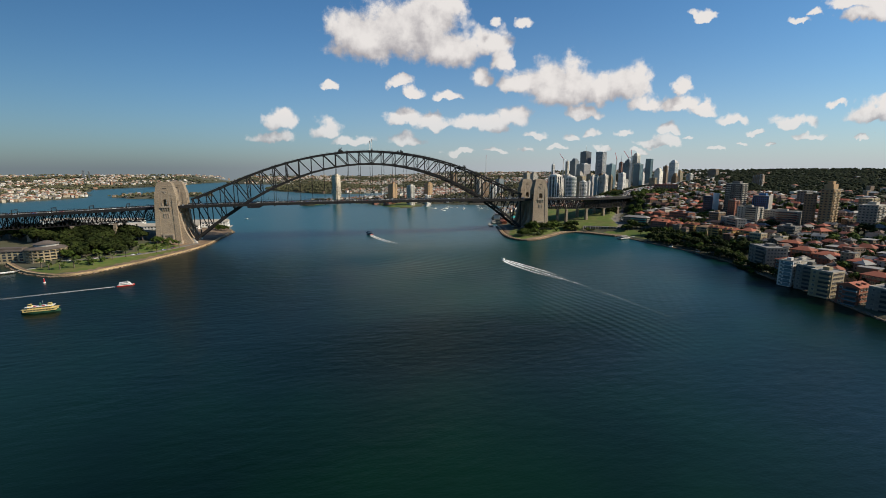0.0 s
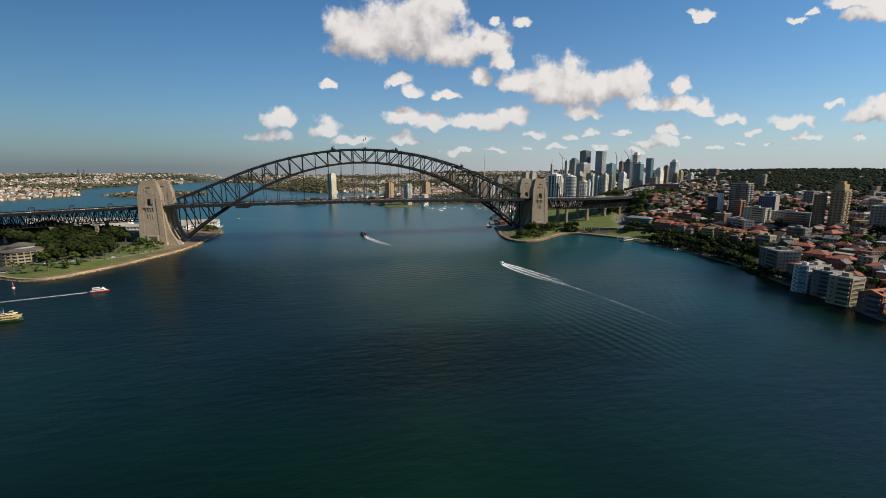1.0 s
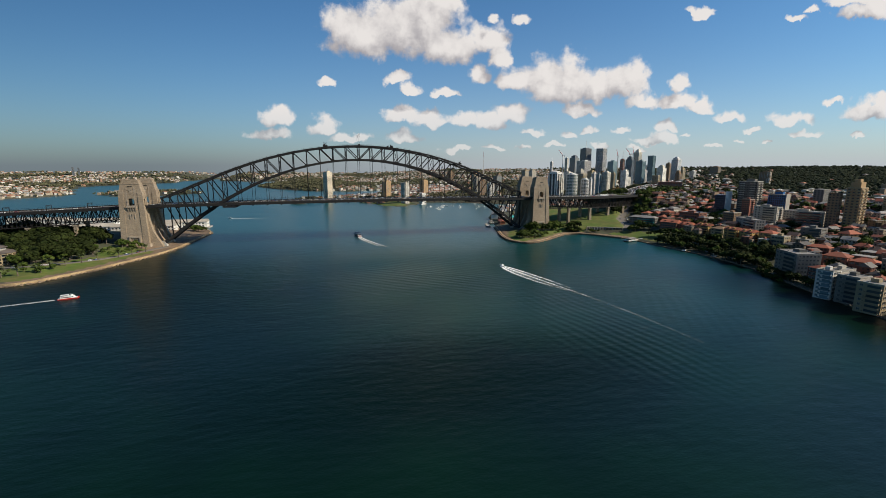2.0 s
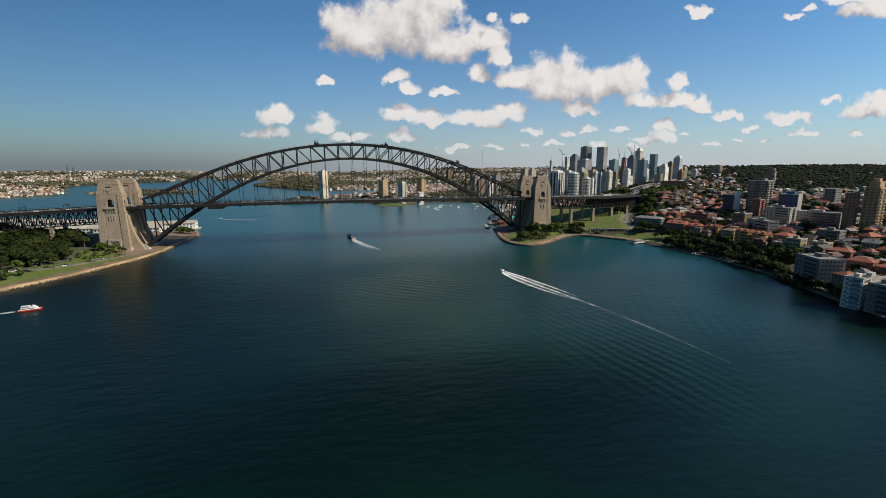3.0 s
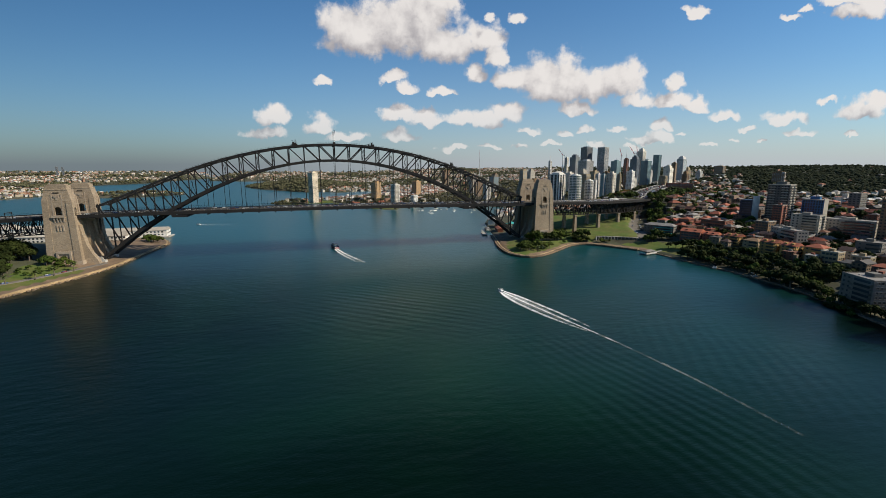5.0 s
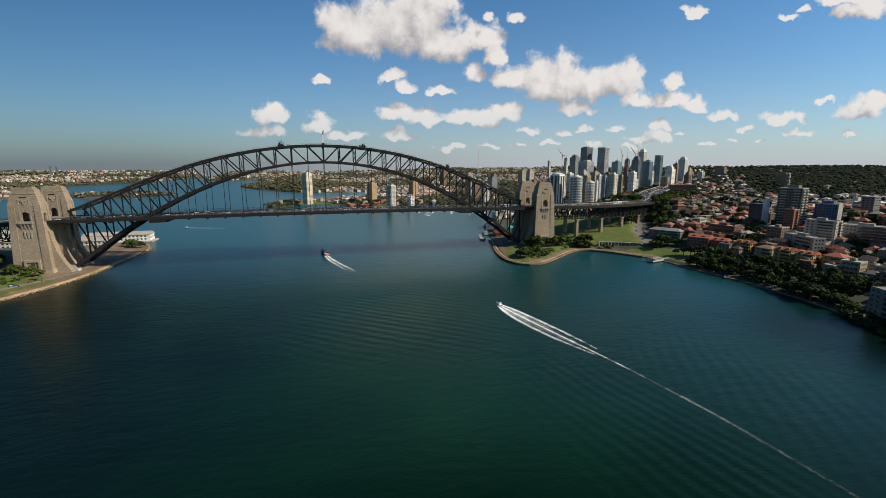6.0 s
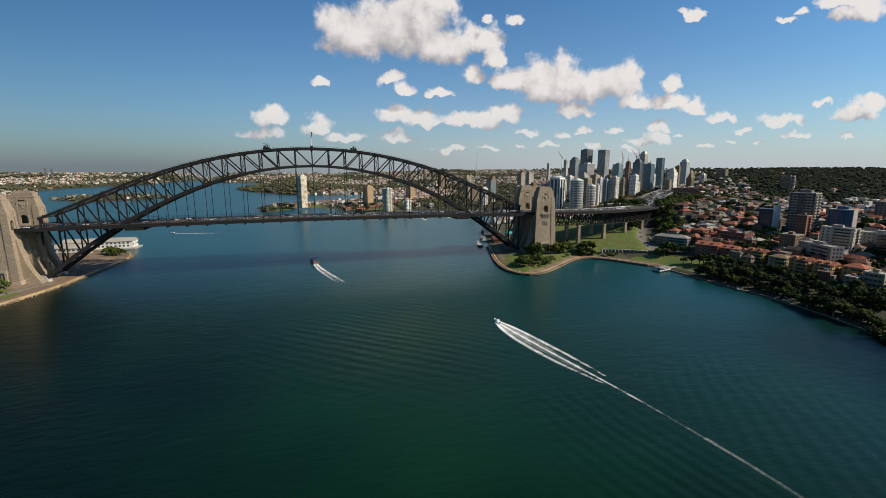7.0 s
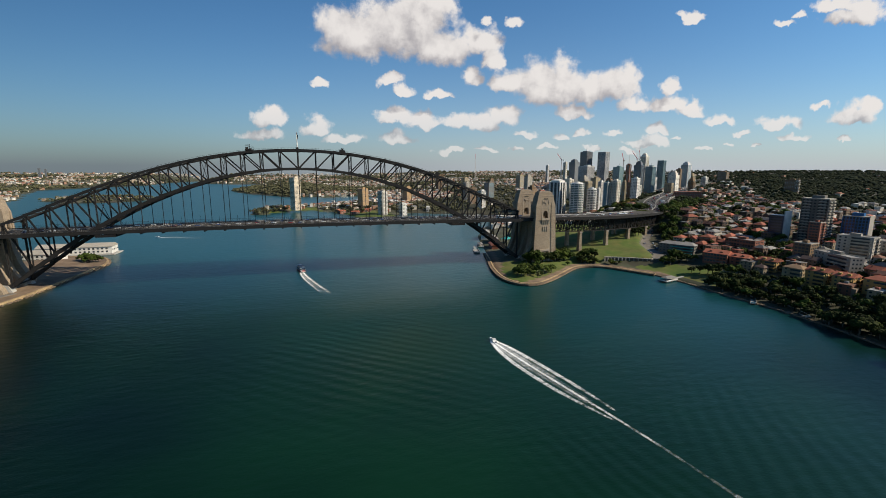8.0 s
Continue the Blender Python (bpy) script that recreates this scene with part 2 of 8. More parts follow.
def water_material():
    m = bpy.data.materials.new("harbour_water")
    m.use_nodes = True
    t = m.node_tree
    add, join = link_nodes(t)
    b = t.nodes["Principled BSDF"]
    b.inputs["IOR"].default_value = 1.333
    b.inputs["Specular IOR Level"].default_value = 0.42
    b.inputs["Specular Tint"].default_value = (0.70, 1.0, 0.72, 1)
    where = add("ShaderNodeNewGeometry")
    stretch = add("ShaderNodeMapping")
    stretch.inputs["Rotation"].default_value = (0, 0, radians(24))
    stretch.inputs["Scale"].default_value = (0.55, 1.25, 1)
    join(where.outputs["Position"], stretch.inputs["Vector"])

    def waves(scale, detail, source):
        n = add("ShaderNodeTexNoise")
        n.inputs["Scale"].default_value, n.inputs["Detail"].default_value, n.inputs["Roughness"].default_value = scale, detail, 0.6
        join(source, n.inputs["Vector"])
        return n.outputs[0]

    swell = waves(0.055, 2, stretch.outputs[0])
    chop = waves(0.22, 3, stretch.outputs[0])
    ripple = waves(0.9, 2, stretch.outputs[0])
    gusts = waves(0.0075, 3, where.outputs["Position"])          # wind lanes: where the surface is ruffled
    lane = add("ShaderNodeMapRange")
    lane.inputs["From Min"].default_value, lane.inputs["From Max"].default_value = 0.36, 0.66
    lane.inputs["To Min"].default_value, lane.inputs["To Max"].default_value = 0.45, 1.25
    gust = add("ShaderNodeMath", "ADD")
    join(gusts, gust.inputs[0])
    join(gust.outputs[0], lane.inputs["Value"])

    def weigh(a, k):
        n = add("ShaderNodeMath", "MULTIPLY")
        n.inputs[1].default_value = k
        join(a, n.inputs[0])
        return n.outputs[0]

    def plus(a, c):
        n = add("ShaderNodeMath", "ADD")
        join(a, n.inputs[0]), join(c, n.inputs[1])
        return n.outputs[0]

    def oval(x, y, rx, ry):
        """1 in the middle of an upright oval, 0 outside it."""
        a = add("ShaderNodeVectorMath", "MULTIPLY_ADD")
        a.inputs[1].default_value, a.inputs[2].default_value = (1 / rx, 1 / ry, 0), (-x / rx, -y / ry, 0)
        c = add("ShaderNodeVectorMath", "LENGTH")
        join(where.outputs["Position"], a.inputs[0]), join(a.outputs[0], c.inputs[0])
        k = add("ShaderNodeMapRange")
        k.interpolation_type = "SMOOTHSTEP"
        k.inputs["From Min"].default_value, k.inputs["From Max"].default_value = 1.0, 0.25
        join(c.outputs["Value"], k.inputs["Value"])
        return k.outputs[0]

    def train(turn, scale, mask):
        """Parallel ship waves running on behind a boat that has passed."""
        m = add("ShaderNodeMapping")
        m.inputs["Rotation"].default_value = (0, 0, radians(turn))
        n = add("ShaderNodeTexWave")
        n.inputs["Scale"].default_value, n.inputs["Distortion"].default_value = scale, 6.0
        n.inputs["Detail"].default_value, n.inputs["Detail Scale"].default_value = 2.0, 0.25
        join(where.outputs["Position"], m.inputs["Vector"]), join(m.outputs[0], n.inputs["Vector"])
        k = add("ShaderNodeMath", "MULTIPLY")
        join(n.outputs["Fac"], k.inputs[0]), join(mask, k.inputs[1])
        return k.outputs[0]

    height = plus(plus(weigh(swell, 0.34), weigh(chop, 0.17)), weigh(ripple, 0.06))
    height = plus(height, weigh(train(-8, 0.045, oval(112, -425, 55, 120)), 0.13))
    height = plus(height, weigh(train(-50, 0.04, oval(40, -250, 120, 110)), 0.13))
    height = plus(height, weigh(train(35, 0.04, oval(190, -390, 70, 110)), 0.12))
    gust_and_shade = plus(oval(30, -455, 190, 75), plus(oval(-225, -270, 230, 260), plus(oval(270, -540, 190, 130), oval(330, -400, 110, 150))))      # dark ovals: a gust, plus cloud and shore shade put into the colour
    join(weigh(gust_and_shade, 0.25), gust.inputs[1])
    bump = add("ShaderNodeBump")
    bump.inputs["Distance"].default_value = 1.0
    join(lane.outputs[0], bump.inputs["Strength"])
    join(height, bump.inputs["Height"]), join(bump.outputs[0], b.inputs["Normal"])
    tide = waves(0.0052, 3, where.outputs["Position"])
    mix = add("ShaderNodeMix")
    mix.data_type = "RGBA"
    mix.inputs[6].default_value, mix.inputs[7].default_value = (0.0008, 0.0062, 0.0034, 1), (0.0028, 0.0225, 0.0075, 1)
    reach = add("ShaderNodeMapRange")
    reach.inputs["From Min"].default_value, reach.inputs["From Max"].default_value = 0.36, 0.80
    shaded_tide = add("ShaderNodeMath", "MULTIPLY_ADD")
    shaded_tide.inputs[1].default_value = -0.14
    join(gust_and_shade, shaded_tide.inputs[0]), join(tide, shaded_tide.inputs[2])
    sunlit_green = plus(shaded_tide.outputs[0], weigh(oval(120, -230, 300, 290), 0.30))      # sunlit green of mid-harbour, painted into the water colour
    join(sunlit_green, reach.inputs["Value"])
    far_sky_blue = add("ShaderNodeMapRange")                              # bluer up the harbour: mirrored sky painted into the base colour
    far_sky_blue.interpolation_type = "SMOOTHSTEP"
    far_sky_blue.inputs["From Min"].default_value, far_sky_blue.inputs["From Max"].default_value = -200.0, 130.0
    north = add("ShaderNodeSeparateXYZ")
    join(where.outputs["Position"], north.inputs[0]), join(plus(north.outputs[1], weigh(north.outputs[0], 0.6)), far_sky_blue.inputs["Value"])
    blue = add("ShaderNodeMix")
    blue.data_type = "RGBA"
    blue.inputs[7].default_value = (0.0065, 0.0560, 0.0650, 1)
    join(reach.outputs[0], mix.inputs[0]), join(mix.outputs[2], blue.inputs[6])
    join(far_sky_blue.outputs[0], blue.inputs[0]), join(blue.outputs[2], b.inputs["Base Color"])
    b.inputs["Roughness"].default_value = 0.30
    gloss = add("ShaderNodeMapRange")                               # less of the sky is mirrored inside the dark ovals
    gloss.inputs["To Min"].default_value, gloss.inputs["To Max"].default_value = 0.50, 0.18
    join(gust_and_shade, gloss.inputs["Value"]), join(gloss.outputs[0], b.inputs["Specular IOR Level"])
    return m


def foam_material(name, cover, strength=0.85, colour=(0.88, 0.89, 0.87), scale=0.8):
    """Broken white water: noise cuts it up, more towards the strip's far end and its edges (uv x along, y across)."""
    m = bpy.data.materials.new(name)
    m.use_nodes = True
    t = m.node_tree
    add, join = link_nodes(t)
    b = t.nodes["Principled BSDF"]
    b.inputs["Base Color"].default_value, b.inputs["Roughness"].default_value = (*colour, 1), 0.85
    where, uv = add("ShaderNodeNewGeometry"), add("ShaderNodeUVMap")
    sep = add("ShaderNodeSeparateXYZ")
    join(uv.outputs[0], sep.inputs[0])
    n, lace = add("ShaderNodeTexNoise"), add("ShaderNodeTexNoise")
    n.inputs["Scale"].default_value, n.inputs["Detail"].default_value, n.inputs["Roughness"].default_value = scale, 7, 0.72
    lace.inputs["Scale"].default_value, lace.inputs["Detail"].default_value = 0.16, 3
    both = add("ShaderNodeMath", "MULTIPLY_ADD")
    both.inputs[1].default_value = 0.6
    join(where.outputs["Position"], n.inputs["Vector"]), join(where.outputs["Position"], lace.inputs["Vector"])
    join(lace.outputs[0], both.inputs[0]), join(n.outputs[0], both.inputs[2])
    edge = add("ShaderNodeMath", "PINGPONG")               # 0 on both edges, 0.5 along the middle
    edge.inputs[1].default_value = 0.5
    join(sep.outputs[1], edge.inputs[0])
    rim = add("ShaderNodeMapRange")
    rim.inputs["From Max"].default_value, rim.inputs["To Min"].default_value, rim.inputs["To Max"].default_value = 0.28, cover - 0.85, cover - 0.30
    join(edge.outputs[0], rim.inputs["Value"])
    fade = add("ShaderNodeMath", "MULTIPLY_ADD")
    fade.inputs[1].default_value = -0.60
    join(sep.outputs[0], fade.inputs[0]), join(rim.outputs[0], fade.inputs[2])
    s = add("ShaderNodeMath", "ADD")
    join(both.outputs[0], s.inputs[0]), join(fade.outputs[0], s.inputs[1])
    k = add("ShaderNodeMapRange")
    k.inputs["From Min"].default_value, k.inputs["From Max"].default_value, k.inputs["To Max"].default_value = 0.56, 1.16, strength
    join(s.outputs[0], k.inputs["Value"])
    join(k.outputs[0], b.inputs["Alpha"])
    return m


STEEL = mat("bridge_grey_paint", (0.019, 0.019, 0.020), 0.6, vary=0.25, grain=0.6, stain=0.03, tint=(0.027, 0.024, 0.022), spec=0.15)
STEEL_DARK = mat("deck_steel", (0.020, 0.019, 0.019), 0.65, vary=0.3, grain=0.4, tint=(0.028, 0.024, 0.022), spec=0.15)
GRANITE = mat("pylon_granite", (0.345, 0.275, 0.200), 0.85, vary=0.18, grain=0.55, stain=0.05, bump=0.25, tint=(0.275, 0.215, 0.155))
GRANITE_PALE = mat("pale_granite_trim", (0.37, 0.30, 0.23), 0.85, vary=0.15, grain=0.7, stain=0.08, tint=(0.29, 0.235, 0.18))
# near-black that paints the shade inside openings
OPENING_SHADE = mat("dark_interior", (0.03, 0.028, 0.026), 0.9)
ASPHALT = mat("asphalt", (0.072, 0.066, 0.060), 0.95, vary=0.2, grain=0.4, tint=(0.095, 0.086, 0.078), spec=0.12)
ROAD_LINE = mat("road_paint", (0.75, 0.74, 0.70), 0.7)
PAVING = mat("promenade_paving", (0.225, 0.160, 0.108), 0.9, vary=0.3, grain=0.4, stain=0.06, tint=(0.125, 0.092, 0.068), spec=0.15)
SANDSTONE = mat("sandstone_seawall", (0.50, 0.36, 0.20), 0.9, vary=0.3, grain=0.4, stain=0.06, bump=0.3, tint=(0.25, 0.175, 0.10))
ROCK = mat("shore_rock", (0.17, 0.125, 0.085), 0.9, vary=0.4, grain=0.3, bump=0.4, per_piece=0.3)
CONCRETE = mat("concrete", (0.40, 0.38, 0.35), 0.85, vary=0.15, grain=0.4, stain=0.06)
WHITE = mat("white_paint", (0.78, 0.77, 0.74), 0.6, vary=0.06, grain=0.4, stain=0.1, tint=(0.66, 0.64, 0.6))
GRASS = mat("park_grass", (0.078, 0.124, 0.016), 0.95, vary=0.45, grain=0.10, stain=0.05, tint=(0.115, 0.11, 0.03))
EARTH = mat("wooded_ground", (0.034, 0.040, 0.019), 0.95, vary=0.5, grain=0.04, stain=0.008, tint=(0.060, 0.052, 0.034))
SUBURB = mat("suburb_ground", (0.050, 0.058, 0.028), 0.95, vary=0.5, grain=0.03, stain=0.006, tint=(0.095, 0.085, 0.058))
WATER = water_material()
LEAF = mat("fig_leaves", (0.042, 0.066, 0.012), 0.8, vary=0.35, grain=0.25, stain=0.05, tint=(0.062, 0.078, 0.014), per_thing=0.3, per_piece=0.35, spec=0.1)
LEAF_DARK = mat("dark_leaves", (0.017, 0.025, 0.0065), 0.8, vary=0.35, grain=0.25, stain=0.05, tint=(0.032, 0.041, 0.010), per_thing=0.3, per_piece=0.35, spec=0.08)
LEAF_PALM = mat("palm_fronds", (0.075, 0.095, 0.025), 0.7, vary=0.3, grain=0.5, per_piece=0.3)
BARK = mat("bark", (0.14, 0.11, 0.085), 0.9, vary=0.3, grain=1.5)
# cloud shade over the eastern ridge is put into this canopy colour
CLOUD_SHADED_WOODS = mat("bushland_canopy", (0.022, 0.030, 0.015), 0.9, vary=0.35, grain=0.08, stain=0.01, tint=(0.036, 0.041, 0.019), per_piece=0.25, spec=0.1)
# the same canopy lightened: sun and haze put into its colour
HAZE_LIT_WOODS = mat("sunlit_suburb_canopy", (0.074, 0.076, 0.040), 0.9, vary=0.4, grain=0.08, stain=0.01, tint=(0.105, 0.095, 0.055), per_piece=0.35, spec=0.1)
ROOF_TILE = mat("terracotta_roof", (0.31, 0.092, 0.052), 0.85, vary=0.25, grain=0.6, stain=0.2, tint=(0.27, 0.09, 0.05), per_thing=0.25)
ROOF_GREY = mat("grey_roof", (0.23, 0.215, 0.20), 0.8, vary=0.2, grain=0.3, stain=0.1, per_thing=0.3)
ROOF_BROWN = mat("weathered_brown_roof", (0.125, 0.10, 0.085), 0.85, vary=0.2, grain=0.3, stain=0.1)
BRICK_RED = mat("red_brick", (0.26, 0.10, 0.065), 0.9, vary=0.2, grain=0.8, stain=0.1, per_thing=0.25)
BRICK_BROWN = mat("brown_brick", (0.24, 0.155, 0.09), 0.9, vary=0.2, grain=0.8, stain=0.1, per_thing=0.2)
# dark wall colour that carries the shade of arched recesses
RECESS_SHADE = mat("dark_stone", (0.13, 0.10, 0.075), 0.9, vary=0.25, grain=0.8, stain=0.1)
# wall and roof colours darkened in place of a cloud's shadow on this shore
NEAR_WALL = palette("near_house_walls", [(0.18, 0.075, 0.048), (0.15, 0.095, 0.06), (0.30, 0.235, 0.16), (0.42, 0.385, 0.34), (0.12, 0.08, 0.06), (0.20, 0.145, 0.10)])
NEAR_ROOF = palette("near_house_roofs", [(0.30, 0.085, 0.048), (0.16, 0.075, 0.05), (0.12, 0.075, 0.06), (0.15, 0.14, 0.13), (0.24, 0.075, 0.045), (0.30, 0.285, 0.265), (0.09, 0.08, 0.075)])
BRICK_TAN = mat("tan_brick", (0.42, 0.275, 0.14), 0.9, vary=0.15, grain=0.8, stain=0.1, tint=(0.34, 0.22, 0.12))
RENDER_CREAM = mat("cream_render", (0.37, 0.295, 0.185), 0.85, vary=0.1, grain=0.4, stain=0.1, per_thing=0.12)
RENDER_YELLOW = mat("ochre_render", (0.50, 0.31, 0.11), 0.85, vary=0.1, grain=0.4, stain=0.1, per_thing=0.12)
RENDER_GREY = mat("grey_render", (0.19, 0.175, 0.155), 0.85, vary=0.12, grain=0.4, stain=0.1, per_thing=0.2)
RENDER_PALE = mat("weathered_pale_render", (0.42, 0.38, 0.32), 0.85, vary=0.12, grain=0.4, stain=0.08, tint=(0.30, 0.27, 0.23), per_thing=0.15)
RENDER_WHITE = mat("white_render", (0.74, 0.71, 0.66), 0.8, vary=0.08, grain=0.4, stain=0.1, per_thing=0.1)
# dark, teal and grey cladding are lightened: distance haze put into the colour
TOWER_DARK = mat("dark_tower_cladding", (0.17, 0.175, 0.19), 0.4, vary=0.2, grain=0.1, spec=0.6)
TOWER_TEAL = mat("teal_glass_cladding", (0.19, 0.27, 0.29), 0.25, vary=0.2, grain=0.1, spec=0.8)
TOWER_GREY = mat("grey_tower_cladding", (0.60, 0.57, 0.55), 0.6, vary=0.12, grain=0.1, per_thing=0.2)
TOWER_PALE = mat("pale_tower_concrete", (0.70, 0.65, 0.56), 0.75, vary=0.1, grain=0.1, per_thing=0.12)
TOWER_CREAM = mat("cream_tower_render", (0.66, 0.56, 0.43), 0.85, vary=0.1, grain=0.1)
BLUE_PANEL = mat("blue_panel", (0.03, 0.13, 0.32), 0.5, vary=0.15, grain=0.5, per_thing=0.2)
PANE = glass("window_glass", (0.045, 0.055, 0.065))
# blue glass is lightened too, with haze in its colour
PANE_BLUE = glass("blue_window_glass", (0.15, 0.22, 0.26))
PANE_GREEN = glass("pale_green_window_glass", (0.20, 0.25, 0.23))
# office glass, paler than the near panes to carry the haze
PANE_CITY = glass("office_window_glass", (0.25, 0.255, 0.25))
LANE = mat("worn_street_asphalt", (0.17, 0.15, 0.13), 0.9, vary=0.25, grain=0.3, stain=0.08, tint=(0.12, 0.11, 0.10))
LEAF_AUTUMN = mat("autumn_leaves", (0.17, 0.115, 0.025), 0.8, vary=0.35, grain=0.25, stain=0.05, tint=(0.14, 0.07, 0.02), per_piece=0.35, spec=0.2)
FERRY_GREEN = mat("ferry_green_paint", (0.035, 0.10, 0.055), 0.5)
FERRY_CREAM = mat("ferry_cream_paint", (0.74, 0.55, 0.20), 0.5, vary=0.1)
RED_PAINT = mat("red_paint", (0.50, 0.035, 0.03), 0.5, vary=0.1)
NAVY = mat("navy_paint", (0.03, 0.04, 0.08), 0.4)
TEAL = mat("teal_canvas", (0.05, 0.38, 0.36), 0.7)
TYRE = mat("tyre_rubber", (0.02, 0.02, 0.02), 0.9)
CAR_PAINT = palette("car_paint", [(0.75, 0.75, 0.75), (0.6, 0.6, 0.6), (0.05, 0.05, 0.06), (0.8, 0.8, 0.78), (0.25, 0.03, 0.03), (0.06, 0.1, 0.25), (0.3, 0.31, 0.33)], 0.35, "thing", 0.05)
QUEUE_PAINT = palette("queue_paint", [(0.7, 0.7, 0.7), (0.45, 0.45, 0.46), (0.05, 0.05, 0.06), (0.8, 0.79, 0.76), (0.22, 0.03, 0.03), (0.2, 0.21, 0.22)], 0.4)
HOUSE_WALL = palette("house_walls", [(0.56, 0.49, 0.39), (0.68, 0.65, 0.59), (0.38, 0.27, 0.18), (0.50, 0.42, 0.32), (0.32, 0.18, 0.12), (0.60, 0.55, 0.48)])
HOUSE_ROOF = palette("house_roofs", [(0.34, 0.14, 0.085), (0.30, 0.20, 0.15), (0.46, 0.43, 0.39), (0.24, 0.12, 0.08), (0.60, 0.57, 0.53), (0.20, 0.19, 0.18)])



def coursed(m, length, height):
    """Squared blocks in courses: thin darker joints and a slight difference from block to block."""
    t = m.node_tree
    add, join = link_nodes(t)
    base = t.nodes["Principled BSDF"].inputs["Base Color"]
    plain = base.links[0].from_socket
    where, sep, comb, total = add("ShaderNodeNewGeometry"), add("ShaderNodeSeparateXYZ"), add("ShaderNodeCombineXYZ"), add("ShaderNodeMath", "ADD")
    join(where.outputs["Position"], sep.inputs[0])
    join(sep.outputs[0], total.inputs[0]), join(sep.outputs[1], total.inputs[1])
    join(total.outputs[0], comb.inputs[0]), join(sep.outputs[2], comb.inputs[1])
    blocks = add("ShaderNodeTexBrick")
    blocks.inputs["Scale"].default_value = 1.0
    blocks.inputs["Brick Width"].default_value, blocks.inputs["Row Height"].default_value = length, height
    blocks.inputs["Mortar Size"].default_value = 0.05
    blocks.inputs["Color1"].default_value, blocks.inputs["Color2"].default_value = (1.06, 1.05, 1.03, 1), (0.84, 0.83, 0.82, 1)
    blocks.inputs["Mortar"].default_value = (0.55, 0.53, 0.50, 1)
    mul = add("ShaderNodeVectorMath", "MULTIPLY")
    join(comb.outputs[0], blocks.inputs["Vector"])
    join(plain, mul.inputs[0]), join(blocks.outputs["Color"], mul.inputs[1]), join(mul.outputs[0], base)


coursed(GRANITE, 2.4, 0.95)
coursed(SANDSTONE, 1.5, 0.6)

# ---- mesh tools ----
class Shape:
    """Collects vertices and faces of one mesh."""
    def __init__(self):
        self.v, self.f = [], []

    def add(self, verts, faces):
        n = len(self.v)
        self.v.extend(tuple(p) for p in verts)
        self.f.extend(tuple(i + n for i in q) for q in faces)
        return self

    def box(self, c, s, rz=0.0):
        hx, hy, hz = s[0] / 2, s[1] / 2, s[2] / 2
        co, si = math.cos(radians(rz)), math.sin(radians(rz))
        pts = [(c[0] + x * co - y * si, c[1] + x * si + y * co, c[2] + z)
               for z in (-hz, hz) for x, y in ((-hx, -hy), (hx, -hy), (hx, hy), (-hx, hy))]
        return self.add(pts, BOX_FACES)

    def taper(self, x0, x1, y0, y1, z0, X0, X1, Y0, Y1, z1):
        pts = [(x0, y0, z0), (x1, y0, z0), (x1, y1, z0), (x0, y1, z0), (X0, Y0, z1), (X1, Y0, z1), (X1, Y1, z1), (X0, Y1, z1)]
        return self.add(pts, BOX_FACES)

    def beam(self, p, q, w, h, up=(0, 0, 1)):
        p, q = Vector(p), Vector(q)
        d = (q - p).normalized()
        s = d.cross(Vector(up))
        if s.length < 1e-4:
            s = d.cross(Vector((0, 1, 0)))
        s.normalize()
        u = s.cross(d)
        s, u = s * (w / 2), u * (h / 2)
        return self.add([p - s - u, p + s - u, p + s + u, p - s + u, q - s - u, q + s - u, q + s + u, q - s + u], BOX_FACES)

    def built_up(self, p, q, w, h):
        """A riveted member: two deep side plates with a web set back between them, and batten plates."""
        p, q = Vector(p), Vector(q)
        side = Vector((0, 1, 0)) * (w / 2 - 0.12)
        for k in (-1, 1):
            self.beam(p + side * k, q + side * k, 0.24, h)
        self.beam(p, q, w - 0.3, h * 0.55)
        return self

    def prism(self, poly, z0, z1):
        n = len(poly)
        pts = [(x, y, z0) for x, y in poly] + [(x, y, z1) for x, y in poly]
        area = sum(poly[i][0] * poly[(i + 1) % n][1] - poly[(i + 1) % n][0] * poly[i][1] for i in range(n))
        idx = list(range(n)) if area > 0 else list(range(n))[::-1]
        faces = [tuple(idx[::-1]), tuple(n + i for i in idx)]
        faces += [(idx[i], idx[(i + 1) % n], n + idx[(i + 1) % n], n + idx[i]) for i in range(n)]
        return self.add(pts, faces)

    def tube(self, c, r0, r1, z0, z1, n=10):
        pts = [(c[0] + r * math.cos(2 * math.pi * i / n), c[1] + r * math.sin(2 * math.pi * i / n), z)
               for r, z in ((r0, z0), (r1, z1)) for i in range(n)]
        faces = [(i, (i + 1) % n, n + (i + 1) % n, n + i) for i in range(n)]
        return self.add(pts, faces + [tuple(range(n))[::-1], tuple(range(n, 2 * n))])

    def welded(self):
        """Corners that coincide become one, so that touching blocks join into one body."""
        seen, index, verts = {}, [], []
        for p in self.v:
            key = (round(p[0], 3), round(p[1], 3), round(p[2], 3))
            if key not in seen:
                seen[key] = len(verts)
                verts.append(p)
            index.append(seen[key])
        self.v, self.f = verts, [q for q in (tuple(index[i] for i in f) for f in self.f) if len(set(q)) == len(q)]
        return self

    def turned(self, m):
        self.v = [tuple(m @ Vector(p)) for p in self.v]
        return self


BOX_FACES = [(3, 2, 1, 0), (4, 5, 6, 7), (0, 1, 5, 4), (1, 2, 6, 5), (2, 3, 7, 6), (3, 0, 4, 7)]


